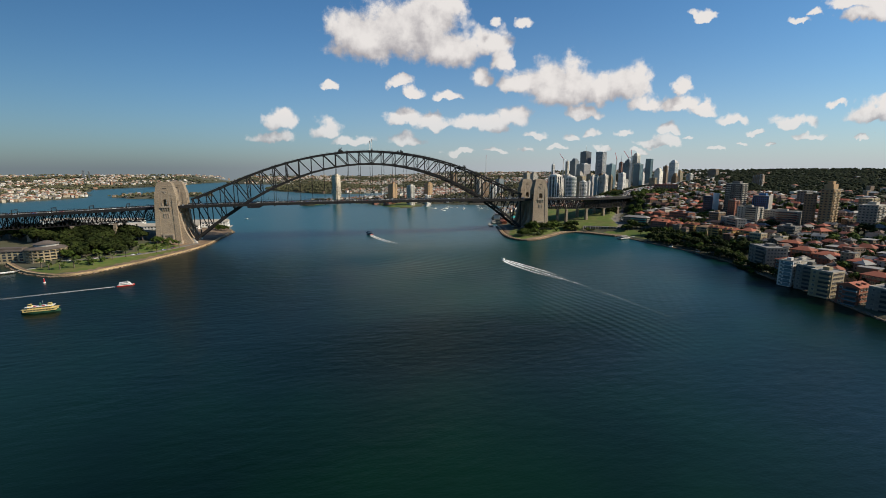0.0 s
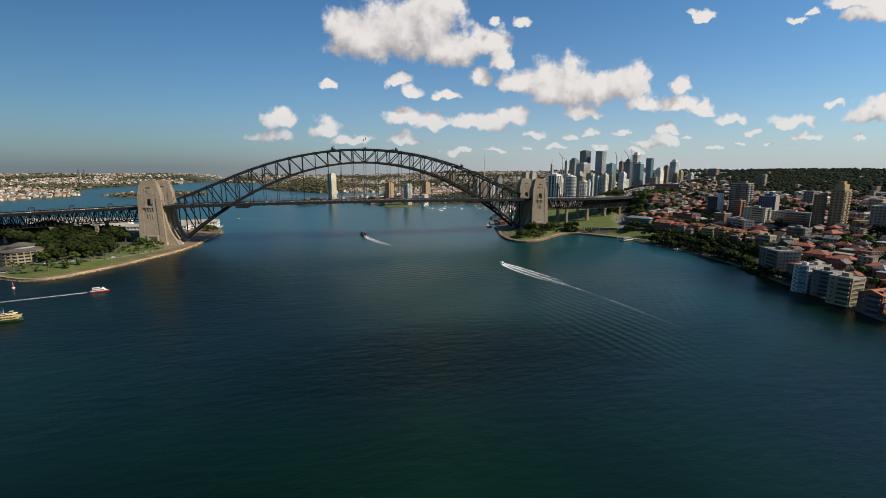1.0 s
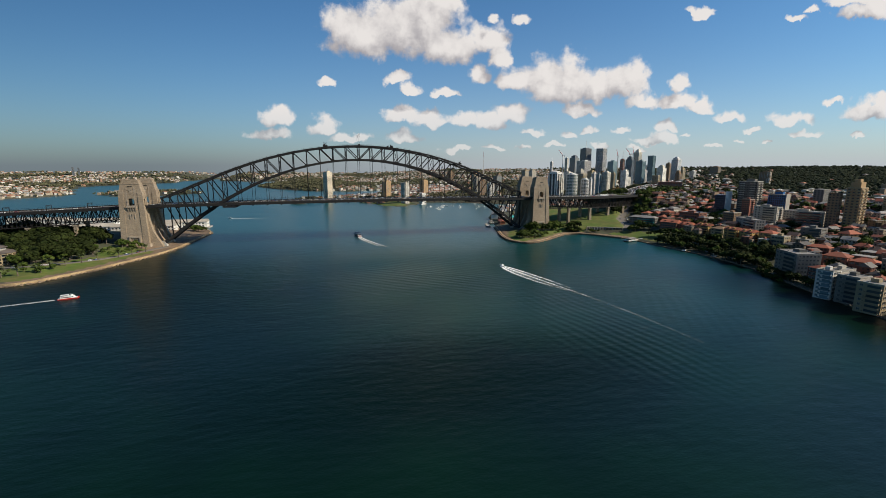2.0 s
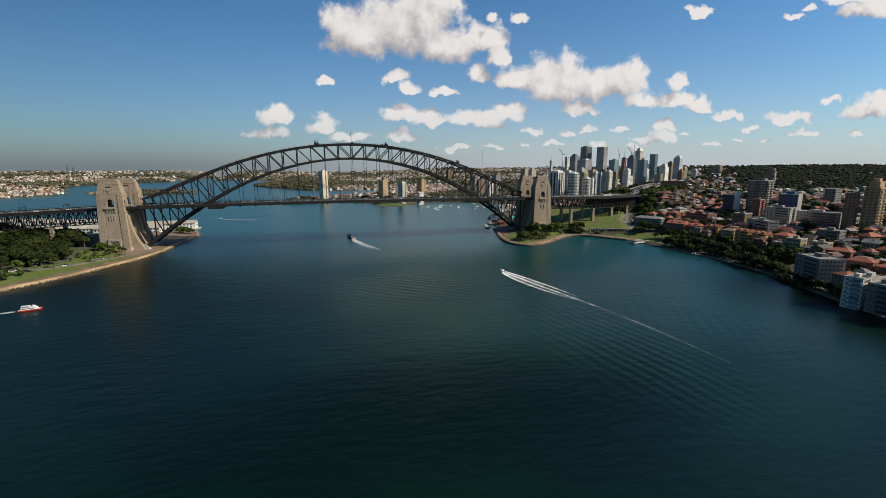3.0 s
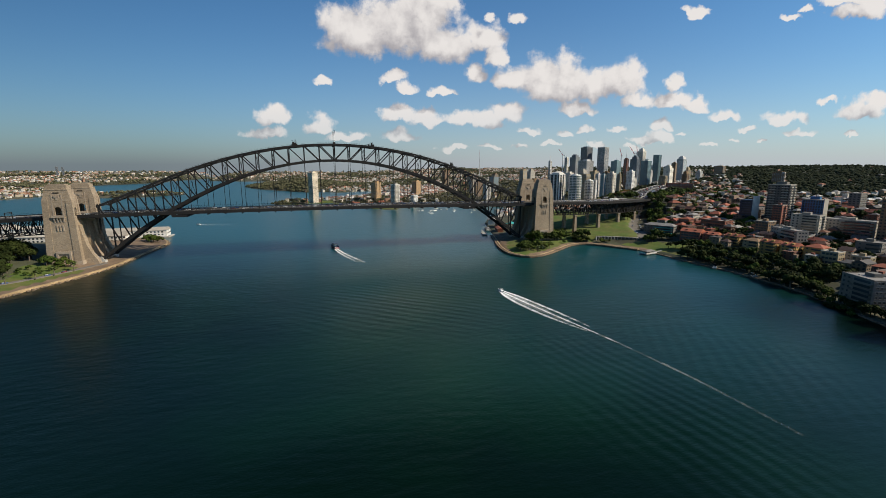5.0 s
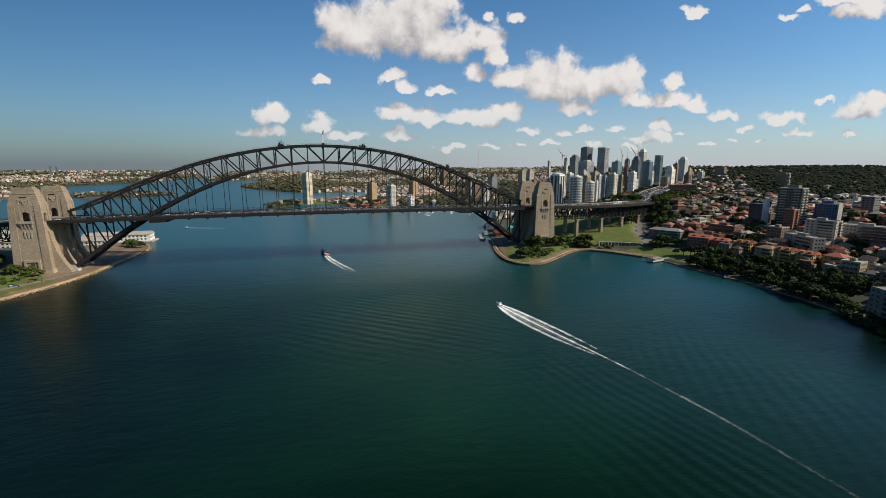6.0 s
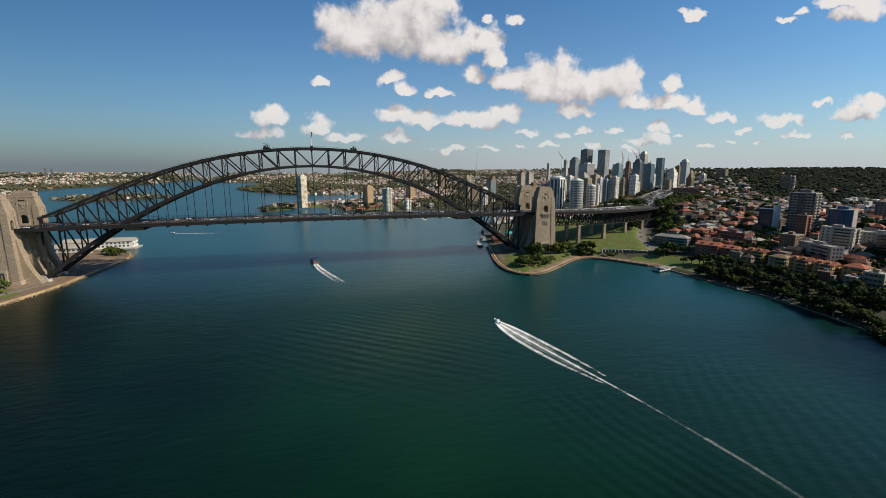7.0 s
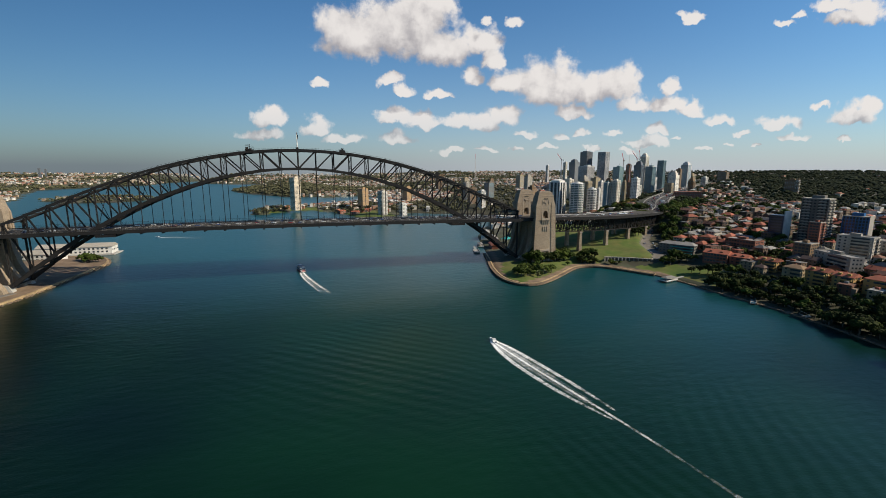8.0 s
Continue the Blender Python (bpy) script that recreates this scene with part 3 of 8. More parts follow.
def mesh_of(name, shape, material, smooth=False):
    me = bpy.data.meshes.new(name)
    me.from_pydata(shape.v, [], shape.f)
    for m in (material if isinstance(material, list) else [material]):
        me.materials.append(m)
    if smooth:
        me.polygons.foreach_set("use_smooth", [True] * len(me.polygons))
    me.update()
    return me


def part(name, shape, material, parent=None, label="", smooth=False):
    """One mesh object, under its thing when there is one."""
    ob = new(name, shape if isinstance(shape, bpy.types.Mesh) else mesh_of(name, shape, material, smooth))
    if parent:
        ob.parent = parent
    return tagged(ob, label)


def thing(name, label, category, group="", at=None):
    ob = new(name)
    ob.empty_display_size = 1.0
    if at is not None:
        ob.matrix_world = at
    return tagged(ob, label, category, group)

# ---- ground and water ----
SOUTH_SHORE = [(-1600, -140), (-470, -100), (-420, -112), (-385, -158), (-361, -181), (-333, -199), (-311, -195), (-296, -172), (-278, -147),
               (-265, -116), (-249, -84), (-238, -50), (-233, -10), (-230, 40), (-226, 85), (-224, 112), (-244, 160), (-300, 175),
               (-520, 190), (-900, 260), (-1600, 300)]
NORTH_SHORE = [(240, -620), (286, -512), (305, -470), (325, -415), (343, -372), (360, -335), (371, -300), (376, -250), (373, -200),
               (374, -150), (370, -118), (358, -96), (343, -69), (320, -57), (299, -63), (252, -101), (215, -123), (201, -96), (209, -48), (228, 10),
               (238, 45), (252, 90), (285, 200), (335, 300), (405, 400), (470, 490), (430, 560), (330, 620), (240, 640), (215, 575),
               (160, 520), (118, 575), (85, 705), (20, 790), (-40, 790), (-112, 700), (-150, 728), (-110, 850), (50, 960), (230, 1130),
               (300, 1300), (230, 1470), (90, 1440), (-60, 1470), (-190, 1680), (-290, 1850), (-400, 2130), (-360, 2500), (-250, 3000),
               (-500, 3500), (-900, 3650)]
WEST_SHORE = [(-1200, 3700), (-1100, 3200), (-1350, 2700), (-1400, 2380), (-1230, 1950), (-1045, 1560), (-985, 1400), (-1070, 1290),
              (-1125, 1140), (-1500, 980), (-2300, 900), (-4990, 800)]
ISLAND = [(-960, 1490), (-900, 1405), (-816, 1310), (-721, 1275), (-600, 1330), (-526, 1440), (-560, 1540), (-700, 1610), (-880, 1590)]
LAND = [SOUTH_SHORE, NORTH_SHORE + [(-1000, 4990), (4990, 4990), (4990, -1500), (1200, -1500), (300, -900)],
        WEST_SHORE + [(-4990, 4990), (-1000, 4990)], ISLAND]
PARK_SOUTH = [(-378, -162), (-340, -188), (-312, -184), (-262, -95), (-246, -45), (-252, -30), (-285, -36), (-312, -46), (-300, -90), (-322, -128), (-350, -134)]
PARK_NORTH = [(296, -30), (330, -48), (354, -57), (376, -67), (396, -82), (410, -66), (430, -22), (466, 16), (470, 60), (452, 100), (400, 160), (320, 150), (296, 60)]
POINT_NORTH = [(213, -112), (205, -92), (215, -52), (232, -20), (320, -40), (320, -50), (300, -54), (284, -68), (250, -92)]
LAWN_WEST = [(100, 580), (150, 530), (215, 590), (210, 650), (110, 690), (-110, 720), (-60, 800), (20, 830)]
ROAD_LINE_N = [(518, 58), (566, 100), (690, 235), (850, 372), (1010, 500), (1240, 690), (1600, 930), (2100, 1180)]
STREET = [(404, -78), (422, -82), (435, -38), (470, 4), (554, 85), (547, 93), (463, 13), (428, -25), (412, -62)]
QUAY_SOUTH = [(-248, -60), (-236, -10), (-233, 40), (-229, 112), (-246, 156), (-300, 170), (-320, 60), (-300, -24)]
GRASS_EAST = [(366, -84), (398, -92), (412, -112), (424, -150), (404, -190), (384, -186), (383, -140), (377, -108)]


def distance_to(poly, px, py):
    """Signed distance in metres, positive inside."""
    best, inside = np.full(px.shape, 1e9), np.zeros(px.shape, bool)
    for (ax, ay), (bx, by) in zip(poly, poly[1:] + poly[:1]):
        ex, ey = bx - ax, by - ay
        k = np.clip(((px - ax) * ex + (py - ay) * ey) / (ex * ex + ey * ey), 0, 1)
        best = np.minimum(best, np.hypot(px - ax - k * ex, py - ay - k * ey))
        if ay != by:
            inside ^= ((ay > py) != (by > py)) & (px < ax + (py - ay) / (by - ay) * ex)
    return np.where(inside, best, -best)


def bump_at(px, py, x, y, sx, sy, h):
    return h * np.exp(-((px - x) / sx) ** 2 - ((py - y) / sy) ** 2)


def rough(px, py, size, seed):
    """Smooth rolling variation between -1 and 1."""
    r = np.random.RandomState(seed)
    out = np.zeros_like(px)
    for k in range(5):
        a, ph = r.uniform(0, 2 * math.pi, 2)
        w = 2 * math.pi / (size * r.uniform(0.6, 1.6))
        out += np.sin((px * math.cos(a) + py * math.sin(a)) * w + ph)
    return out / 3.0


def road_height(x):
    """Level of the northern road beyond the viaduct."""
    return 52.5 + np.clip(x - 518, 0, 1200) * 0.011


def ground_height(px, py):
    px, py = np.asarray(px, float), np.asarray(py, float)
    d = np.max([distance_to(p, px, py) for p in LAND], axis=0)
    far = np.hypot(px, py)
    up = np.full(px.shape, 14.0)
    up += bump_at(px, py, -470, 40, 170, 90, 10)                       # ridge under the south approach
    north = (px > 150) & (d > 0)
    up = np.where(north & (py < 60), 22, up)
    up = np.where(px > 0, up + np.clip((px - 430) / 900, 0, 1) * 40, up)
    up += bump_at(px, py, 1250, 1000, 500, 420, 18)
    up += bump_at(px, py, 700, 120, 170, 150, 16)
    up += bump_at(px, py, 2350, 700, 900, 1100, 36)                    # wooded ridge to the north-east
    up += bump_at(px, py, -120, 1850, 240, 320, 34)
    up += bump_at(px, py, -1700, 1700, 400, 500, 22)
    up += np.clip((far - 2600) / 2200, 0, 1) ** 1.5 * 62
    up += rough(px, py, 420, 4) * np.clip((far - 700) / 2500, 0, 1) * np.clip((5200 - far) / 1500, 0.25, 1) * 8
    park = np.max([distance_to(p, px, py) for p in (PARK_NORTH, POINT_NORTH)], axis=0)
    rise = 1 - np.exp(-np.clip(d - 14, 0, None) / 85.0)
    h = 2.0 + (up - 2.0) * rise
    low = np.clip((park + 3) / 5, 0, 1)
    climb = np.clip((px - 296) / 46, 0, 1)
    lawn = 3.5 + (np.clip(9 + 0.10 * (px - 360) + 0.08 * (py + 60), 5, 26) - 3.5) * climb * climb * (3 - 2 * climb)
    h = h * (1 - low) + lawn * low
    near = np.full(px.shape, 1e9)
    for (ax, ay), (bx, by) in zip(ROAD_LINE_N, ROAD_LINE_N[1:]):
        ex, ey = bx - ax, by - ay
        k = np.clip(((px - ax) * ex + (py - ay) * ey) / (ex * ex + ey * ey), 0, 1)
        near = np.minimum(near, np.hypot(px - ax - k * ex, py - ay - k * ey))
    lift = np.clip(1 - (near - 26) / 80, 0, 1) * np.clip((px + 0.6 * py - 503) / 46, 0, 1)
    h = h * (1 - lift) + (road_height(px) - 1.2) * lift
    shore = np.clip(d * 0.7, -5, 2.0)
    return np.where(d < 14, np.minimum(shore, h), h), d


def axis(dense0, dense1, step, lo, hi):
    mid = list(np.arange(dense0, dense1 + 0.1, step))
    up, s = [mid[-1]], step
    while up[-1] < hi:
        s *= 1.09
        up.append(min(up[-1] + s, hi))
    down, s = [mid[0]], step
    while down[-1] > lo:
        s *= 1.09
        down.append(max(down[-1] - s, lo))
    return np.array(down[:0:-1] + mid + up[1:])


def build_ground():
    xs, ys = axis(-430, 640, 5, -4990, 4990), axis(-620, 160, 5, -1500, 4990)
    gx, gy = np.meshgrid(xs, ys)
    h, d = ground_height(gx, gy)
    nx, ny = len(xs), len(ys)
    idx = np.arange(nx * ny).reshape(ny, nx)
    faces = np.stack([idx[:-1, :-1], idx[:-1, 1:], idx[1:, 1:], idx[1:, :-1]], -1).reshape(-1, 4)
    cx, cy = ((gx[:-1, :-1] + gx[1:, 1:]) / 2).ravel(), ((gy[:-1, :-1] + gy[1:, 1:]) / 2).ravel()
    kind = np.zeros(len(cx), int)
    wild = rough(cx, cy, 900, 9) > 0.25
    d2 = distance_to(LAND[1], cx, cy)
    kind[wild | ((cx + 40 > 1.2 * (cy + 600)) & (np.hypot(cx + 40, cy + 600) > 1300))] = 1
    kind[(cx > 372) & (cx < 1000) & (cy < 60)] = 1
    kind[(d2 > 0) & (d2 < 10) & (cx > 190) & (cx < 400) & (cy > -135) & (cy < 60)] = 4
    for poly, k in ((PARK_SOUTH, 2), (PARK_NORTH, 2), (POINT_NORTH, 2), (LAWN_WEST, 2), (GRASS_EAST, 2), (STREET, 3), (QUAY_SOUTH, 4)):
        kind[distance_to(poly, cx, cy) > 0] = k
    shore = distance_to(SOUTH_SHORE, cx, cy)
    kind[(shore > 0) & (shore < 13) & (cx > -330) & (cx < -200) & (cy > -190) & (cy < 120)] = 4
    kind[(np.max([distance_to(p, cx, cy) for p in (ISLAND,)], axis=0) > 0) | (np.hypot(cx + 150, cy - 1900) < 420)] = 1
    shape = Shape()
    shape.v = np.stack([gx.ravel(), gy.ravel(), h.ravel()], -1).tolist()
    shape.f = faces.tolist()
    me = mesh_of("ground", shape, [SUBURB, EARTH, GRASS, LANE, PAVING], True)
    me.polygons.foreach_set("material_index", kind.tolist())
    tagged(new("ground", me), "hilly harbour land with suburbs, parks and bush", "ground", kind="structure")


build_ground()
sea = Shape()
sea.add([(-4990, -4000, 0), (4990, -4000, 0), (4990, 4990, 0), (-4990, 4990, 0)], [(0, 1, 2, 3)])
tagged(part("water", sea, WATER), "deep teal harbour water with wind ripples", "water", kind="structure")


def along(poly, offset):
    """The line set `offset` metres to its left."""
    pts = [Vector(p) for p in poly]
    out = []
    for i, p in enumerate(pts):
        a, b = pts[max(i - 1, 0)], pts[min(i + 1, len(pts) - 1)]
        t = (b - a).normalized()
        out.append(p + Vector((-t.y, t.x)) * offset)
    return out


def smooth_line(poly, n=2):
    for _ in range(n):
        out = [poly[0]]
        for a, b in zip(poly, poly[1:]):
            out += [(a[0] * 0.75 + b[0] * 0.25, a[1] * 0.75 + b[1] * 0.25), (a[0] * 0.25 + b[0] * 0.75, a[1] * 0.25 + b[1] * 0.75)]
        poly = out + [poly[-1]]
    return poly


def strip(line, a, b, z0, z1):
    """A solid band between two offsets of a line."""
    l, r = along(line, a), along(line, b)
    s, n = Shape(), len(l)
    s.v = [(p.x, p.y, z) for z in (z0, z1) for row in (l, r) for p in row]
    for i in range(n - 1):
        s.f += [(2 * n + i, 3 * n + i, 3 * n + i + 1, 2 * n + i + 1), (i, 2 * n + i, 2 * n + i + 1, i + 1), (n + i + 1, 3 * n + i + 1, 3 * n + i, n + i)]
    s.f += [(0, n, 3 * n, 2 * n), (n - 1, 3 * n - 1, 4 * n - 1, 2 * n - 1)][:2]
    return s


SEAWALL_S = smooth_line(SOUTH_SHORE[2:18])
SEAWALL_N = smooth_line(NORTH_SHORE[10:21])
for line, lab in ((SEAWALL_S, "weathered sandstone seawall round the southern headland"), (SEAWALL_N, "sandstone seawall round the northern park")):
    tagged(part("seawall", strip(line, 0.3, 2.2, -3.0, 2.5), SANDSTONE), lab, "seawall", kind="structure")
    tagged(part("pavement", strip(line, 2.3, 5.4, 0.5, 2.15), PAVING), "paved waterside promenade behind the seawall", "pavement", kind="structure")
SOUTH_LANE = smooth_line([(-362, -128), (-345, -138), (-326, -134), (-306, -120), (-290, -102), (-276, -80), (-262, -52), (-250, -20)])


def build_lane():
    l, r = along(SOUTH_LANE, 3.2), along(SOUTH_LANE, -3.2)
    s, n = Shape(), len(SOUTH_LANE)
    z = ground_height([p[0] for p in SOUTH_LANE], [p[1] for p in SOUTH_LANE])[0]
    for dz in (-2.0, 0.35):
        for row in (l, r):
            s.v += [(p.x, p.y, float(h) + dz) for p, h in zip(row, z)]
    for i in range(n - 1):
        s.f += [(3 * n + i, 2 * n + i, 2 * n + i + 1, 3 * n + i + 1), (i, i + 1, 2 * n + i + 1, 2 * n + i), (n + i + 1, n + i, 3 * n + i, 3 * n + i + 1)]
    tagged(part("road", s, LANE), "narrow worn asphalt park road behind the lawn", "road", kind="structure")


build_lane()
KIRRIBILLI = smooth_line(NORTH_SHORE[1:11])
ROAD_N = smooth_line(ROAD_LINE_N)


def build_road():
    l, r = along(ROAD_N, 21), along(ROAD_N, -21)
    s, n = Shape(), len(ROAD_N)
    for dz in (-6.0, 0.0):
        for row in (l, r):
            s.v += [(p.x, p.y, float(road_height(p.x)) + dz) for p in row]
    for i in range(n - 1):
        s.f += [(2 * n + i, 3 * n + i, 3 * n + i + 1, 2 * n + i + 1), (i, 2 * n + i, 2 * n + i + 1, i + 1), (n + i + 1, 3 * n + i + 1, 3 * n + i, n + i)]
    s.f.append((0, n, 3 * n, 2 * n))
    tagged(part("road", s, ASPHALT), "broad asphalt expressway climbing from the viaduct", "road", kind="structure")
    for off in (-21.2, 21.2, 0):
        e = along(ROAD_N, off)
        s = Shape()
        for a, b in zip(e, e[1:]):
            s.beam((a.x, a.y, float(road_height(a.x)) + 0.3), (b.x, b.y, float(road_height(b.x)) + 0.3), 0.5, 1.4)
        tagged(part("road_barrier", s, CONCRETE), "low concrete barrier along the expressway", "barrier", kind="structure")


build_road()
PARK_WALL = [(350, -56), (357, -58.5), (376, -68), (395, -83.5), (403, -80)]
# flat wall; the shade of its arched bays is in the dark colour
park_wall = tagged(part("retaining_wall", strip(PARK_WALL, -0.5, 0.9, 1.0, 9.6), RECESS_SHADE), "retaining wall below the park lawn, painted dark as shaded bays between pale piers", "wall", kind="structure")
part("coping", strip(PARK_WALL, -0.9, 1.1, 9.6, 10.3), RENDER_PALE, park_wall, "pale stone coping")
for (ax, ay), (bx, by) in zip(PARK_WALL, PARK_WALL[1:]):
    count = max(1, round(math.hypot(bx - ax, by - ay) / 4.5))
    for k in range(count):
        px, py = ax + (bx - ax) * k / count, ay + (by - ay) * k / count
        part("pier", Shape().box((px, py - 0.2, 5.3), (1.1, 1.8, 8.6)), RENDER_PALE, park_wall)
tagged(part("seawall", strip(KIRRIBILLI, 0.4, 1.6, -3.0, 1.1), ROCK), "dark rocky shore wall below the apartments", "seawall", kind="structure")

# ---- the steel arch bridge ----
PANEL, HALF = 18.0, 14               # panel length and panels from crown to bearing
TRUSS_Y = 15.0


def top_z(x):
    x = abs(x)
    return 133.0 - 0.00116 * x * x if x < 195 else 88.9 - 0.43 * (x - 195)


def low_z(x):
    return 114.0 - 0.001676 * x * x


def deck_z(x):
    """Road level along the bridge and its approaches."""
    a = abs(x)
    if a < 252:
        return 57.6 - 0.000030 * a * a
    return 55.7 - (0.040 if x < 0 else 0.012) * (a - 252)


def bend(x):
    """How far the deck has swung aside: the northern viaduct curves to the west."""
    return 0.0016 * max(0.0, x - 330) ** 2


def band(stations, y0, y1, dz0, dz1):
    """One continuous strip along the deck between two edges, from dz0 to dz1 above the road level."""
    s, n = Shape(), len(stations)
    for x in sorted(stations):
        s.v += [(x, y0 + bend(x), deck_z(x) + dz0), (x, y1 + bend(x), deck_z(x) + dz0), (x, y1 + bend(x), deck_z(x) + dz1), (x, y0 + bend(x), deck_z(x) + dz1)]
    for i in range(n - 1):
        a = 4 * i
        s.f += [(a, a + 1, a + 5, a + 4), (a + 1, a + 2, a + 6, a + 5), (a + 2, a + 3, a + 7, a + 6), (a + 3, a, a + 4, a + 7)]
    s.f += [(0, 3, 2, 1), (4 * n - 4, 4 * n - 3, 4 * n - 2, 4 * n - 1)]
    return s


def build_arch():
    bridge = thing("arch_bridge", "grey-painted riveted steel arch bridge with a suspended road deck", "bridge")
    nodes = [k * PANEL for k in range(-HALF, HALF + 1)]
    for side in (-1, 1):
        y = side * TRUSS_Y
        for a, b in zip(nodes, nodes[1:]):
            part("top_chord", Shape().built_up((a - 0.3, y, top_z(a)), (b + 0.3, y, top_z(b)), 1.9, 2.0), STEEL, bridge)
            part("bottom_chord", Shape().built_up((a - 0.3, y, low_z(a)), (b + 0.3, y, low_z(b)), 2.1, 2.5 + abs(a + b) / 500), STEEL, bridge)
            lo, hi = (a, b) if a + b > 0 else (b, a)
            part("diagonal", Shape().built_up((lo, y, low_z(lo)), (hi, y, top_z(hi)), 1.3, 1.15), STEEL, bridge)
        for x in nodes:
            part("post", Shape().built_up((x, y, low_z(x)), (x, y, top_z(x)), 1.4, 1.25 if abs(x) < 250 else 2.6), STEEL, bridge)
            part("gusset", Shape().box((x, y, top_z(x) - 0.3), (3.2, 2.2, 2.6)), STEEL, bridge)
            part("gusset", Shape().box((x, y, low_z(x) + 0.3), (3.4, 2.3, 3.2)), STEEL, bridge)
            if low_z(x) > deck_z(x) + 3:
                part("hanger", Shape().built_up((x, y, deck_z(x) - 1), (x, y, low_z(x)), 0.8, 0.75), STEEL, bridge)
    # wind bracing between the two trusses
    for a, b in zip(nodes, nodes[1:]):
        for z in (top_z, low_z):
            if z is low_z and abs(low_z((a + b) / 2) - deck_z(a)) < 8:
                continue
            s = Shape().beam((a, -TRUSS_Y, z(a)), (b, TRUSS_Y, z(b)), 0.6, 0.7)
            s.beam((a, TRUSS_Y, z(a)), (b, -TRUSS_Y, z(b)), 0.6, 0.7)
            part("wind_bracing", s, STEEL, bridge)
    for x in nodes:
        for z in (top_z, low_z):
            part("cross_strut", Shape().beam((x, -TRUSS_Y, z(x)), (x, TRUSS_Y, z(x)), 0.8, 1.1), STEEL, bridge)
        if abs(x) < 190 and top_z(x) - low_z(x) > 15:
            s = Shape().beam((x, -TRUSS_Y, low_z(x)), (x, TRUSS_Y, top_z(x)), 0.4, 0.4)
            s.beam((x, TRUSS_Y, low_z(x)), (x, -TRUSS_Y, top_z(x)), 0.4, 0.4)
            part("sway_bracing", s, STEEL, bridge)
    # walkway railings along the top chords
    for side in (-1, 1):
        s = Shape()
        for a, b in zip(nodes, nodes[1:]):
            for y in (side * TRUSS_Y - 0.8, side * TRUSS_Y + 0.8):
                s.beam((a, y, top_z(a) + 2.1), (b, y, top_z(b) + 2.1), 0.06, 0.06)
                for k in range(6):
                    x = a + (b - a) * k / 6
                    z = top_z(a) + (top_z(b) - top_z(a)) * k / 6
                    s.beam((x, y, z + 0.9), (x, y, z + 2.1), 0.08, 0.08)
        part("climb_railing", s, STEEL, bridge)
    # deck
    stations = [k * PANEL / 2 for k in range(-28, 29)]

    def ribbon(y0, y1, dz0, dz1):
        return band(stations, y0, y1, dz0, dz1)

    part("roadway", ribbon(-13.3, 13.3, -0.6, 0), ASPHALT, bridge, "asphalt road with white lane lines")
    for side in (-1, 1):
        y = sorted((side * 16.6, side * 20.9))
        part("rail_track_bed", ribbon(*y, -0.6, -0.05), STEEL_DARK, bridge)
        y = sorted((side * 21.2, side * 24.2))
        part("footway", ribbon(*y, -0.5, 0.15), CONCRETE, bridge)
        y = sorted((side * 24.2, side * 24.75))
        part("edge_girder", ribbon(*y, -3.0, 0.45), STEEL, bridge)
        y = sorted((side * 12.6, side * 13.4))
        part("stringer", ribbon(*y, -2.6, -0.6), STEEL_DARK, bridge)
        s = Shape()
        for a, b in zip(stations, stations[1:]):
            s.beam((a, side * 24.5, deck_z(a) + 2.9), (b, side * 24.5, deck_z(b) + 2.9), 0.12, 0.14)
            s.beam((a, side * 24.5, deck_z(a) + 1.5), (b, side * 24.5, deck_z(b) + 1.5), 0.10, 0.10)
            for k in range(5):
                x = a + (b - a) * k / 5
                s.beam((x, side * 24.5, deck_z(x) + 0.4), (x, side * 24.5, deck_z(x) + 2.9), 0.10, 0.10)
        part("footway_fence", s, STEEL, bridge)
    s = Shape()
    for k in range(-3, 4):
        for a in np.arange(-250, 250, 9.0):
            s.box((a, k * 3.3, deck_z(a) + 0.02), (4.0, 0.22, 0.03))
    tagged(part("lane_line", s, ROAD_LINE, bridge), "broken white lane lines", kind="stuff")
    for x in nodes:
        s = Shape().box((x, 0, deck_z(x) - 2.6), (1.0, 48.8, 3.6))
        part("floor_beam", s, STEEL_DARK, bridge)
    # under-deck inspection gantries
    for x in (-172, 172):
        z = deck_z(x) - 5.6
        g = part("inspection_gantry", Shape().box((x, 0, z), (16, 50, 0.5)), STEEL_DARK, bridge, "dark steel gantry slung under the deck")
        s = Shape()
        for dx in (-8, -2.7, 2.7, 8):
            for y in (-25, -15, 15, 25):
                s.beam((x + dx, y, z), (x + dx, y, deck_z(x) - 2.2), 0.3, 0.3)
        s.box((x, -24.8, z + 1.1), (16, 0.3, 2.2)).box((x, 24.8, z + 1.1), (16, 0.3, 2.2))
        part("gantry_frame", s, STEEL_DARK, g)
    # lamps along the footways
    for x in nodes[1:-1]:
        for side in (-1, 1):
            s = Shape().tube((x + 6, side * 21.0), 0.14, 0.09, deck_z(x), deck_z(x) + 7, 6)
            s.beam((x + 6, side * 21.0, deck_z(x) + 7), (x + 6, side * 18.6, deck_z(x) + 7.5), 0.14, 0.14)
            part("lamp_post", s, STEEL, bridge)


build_arch()


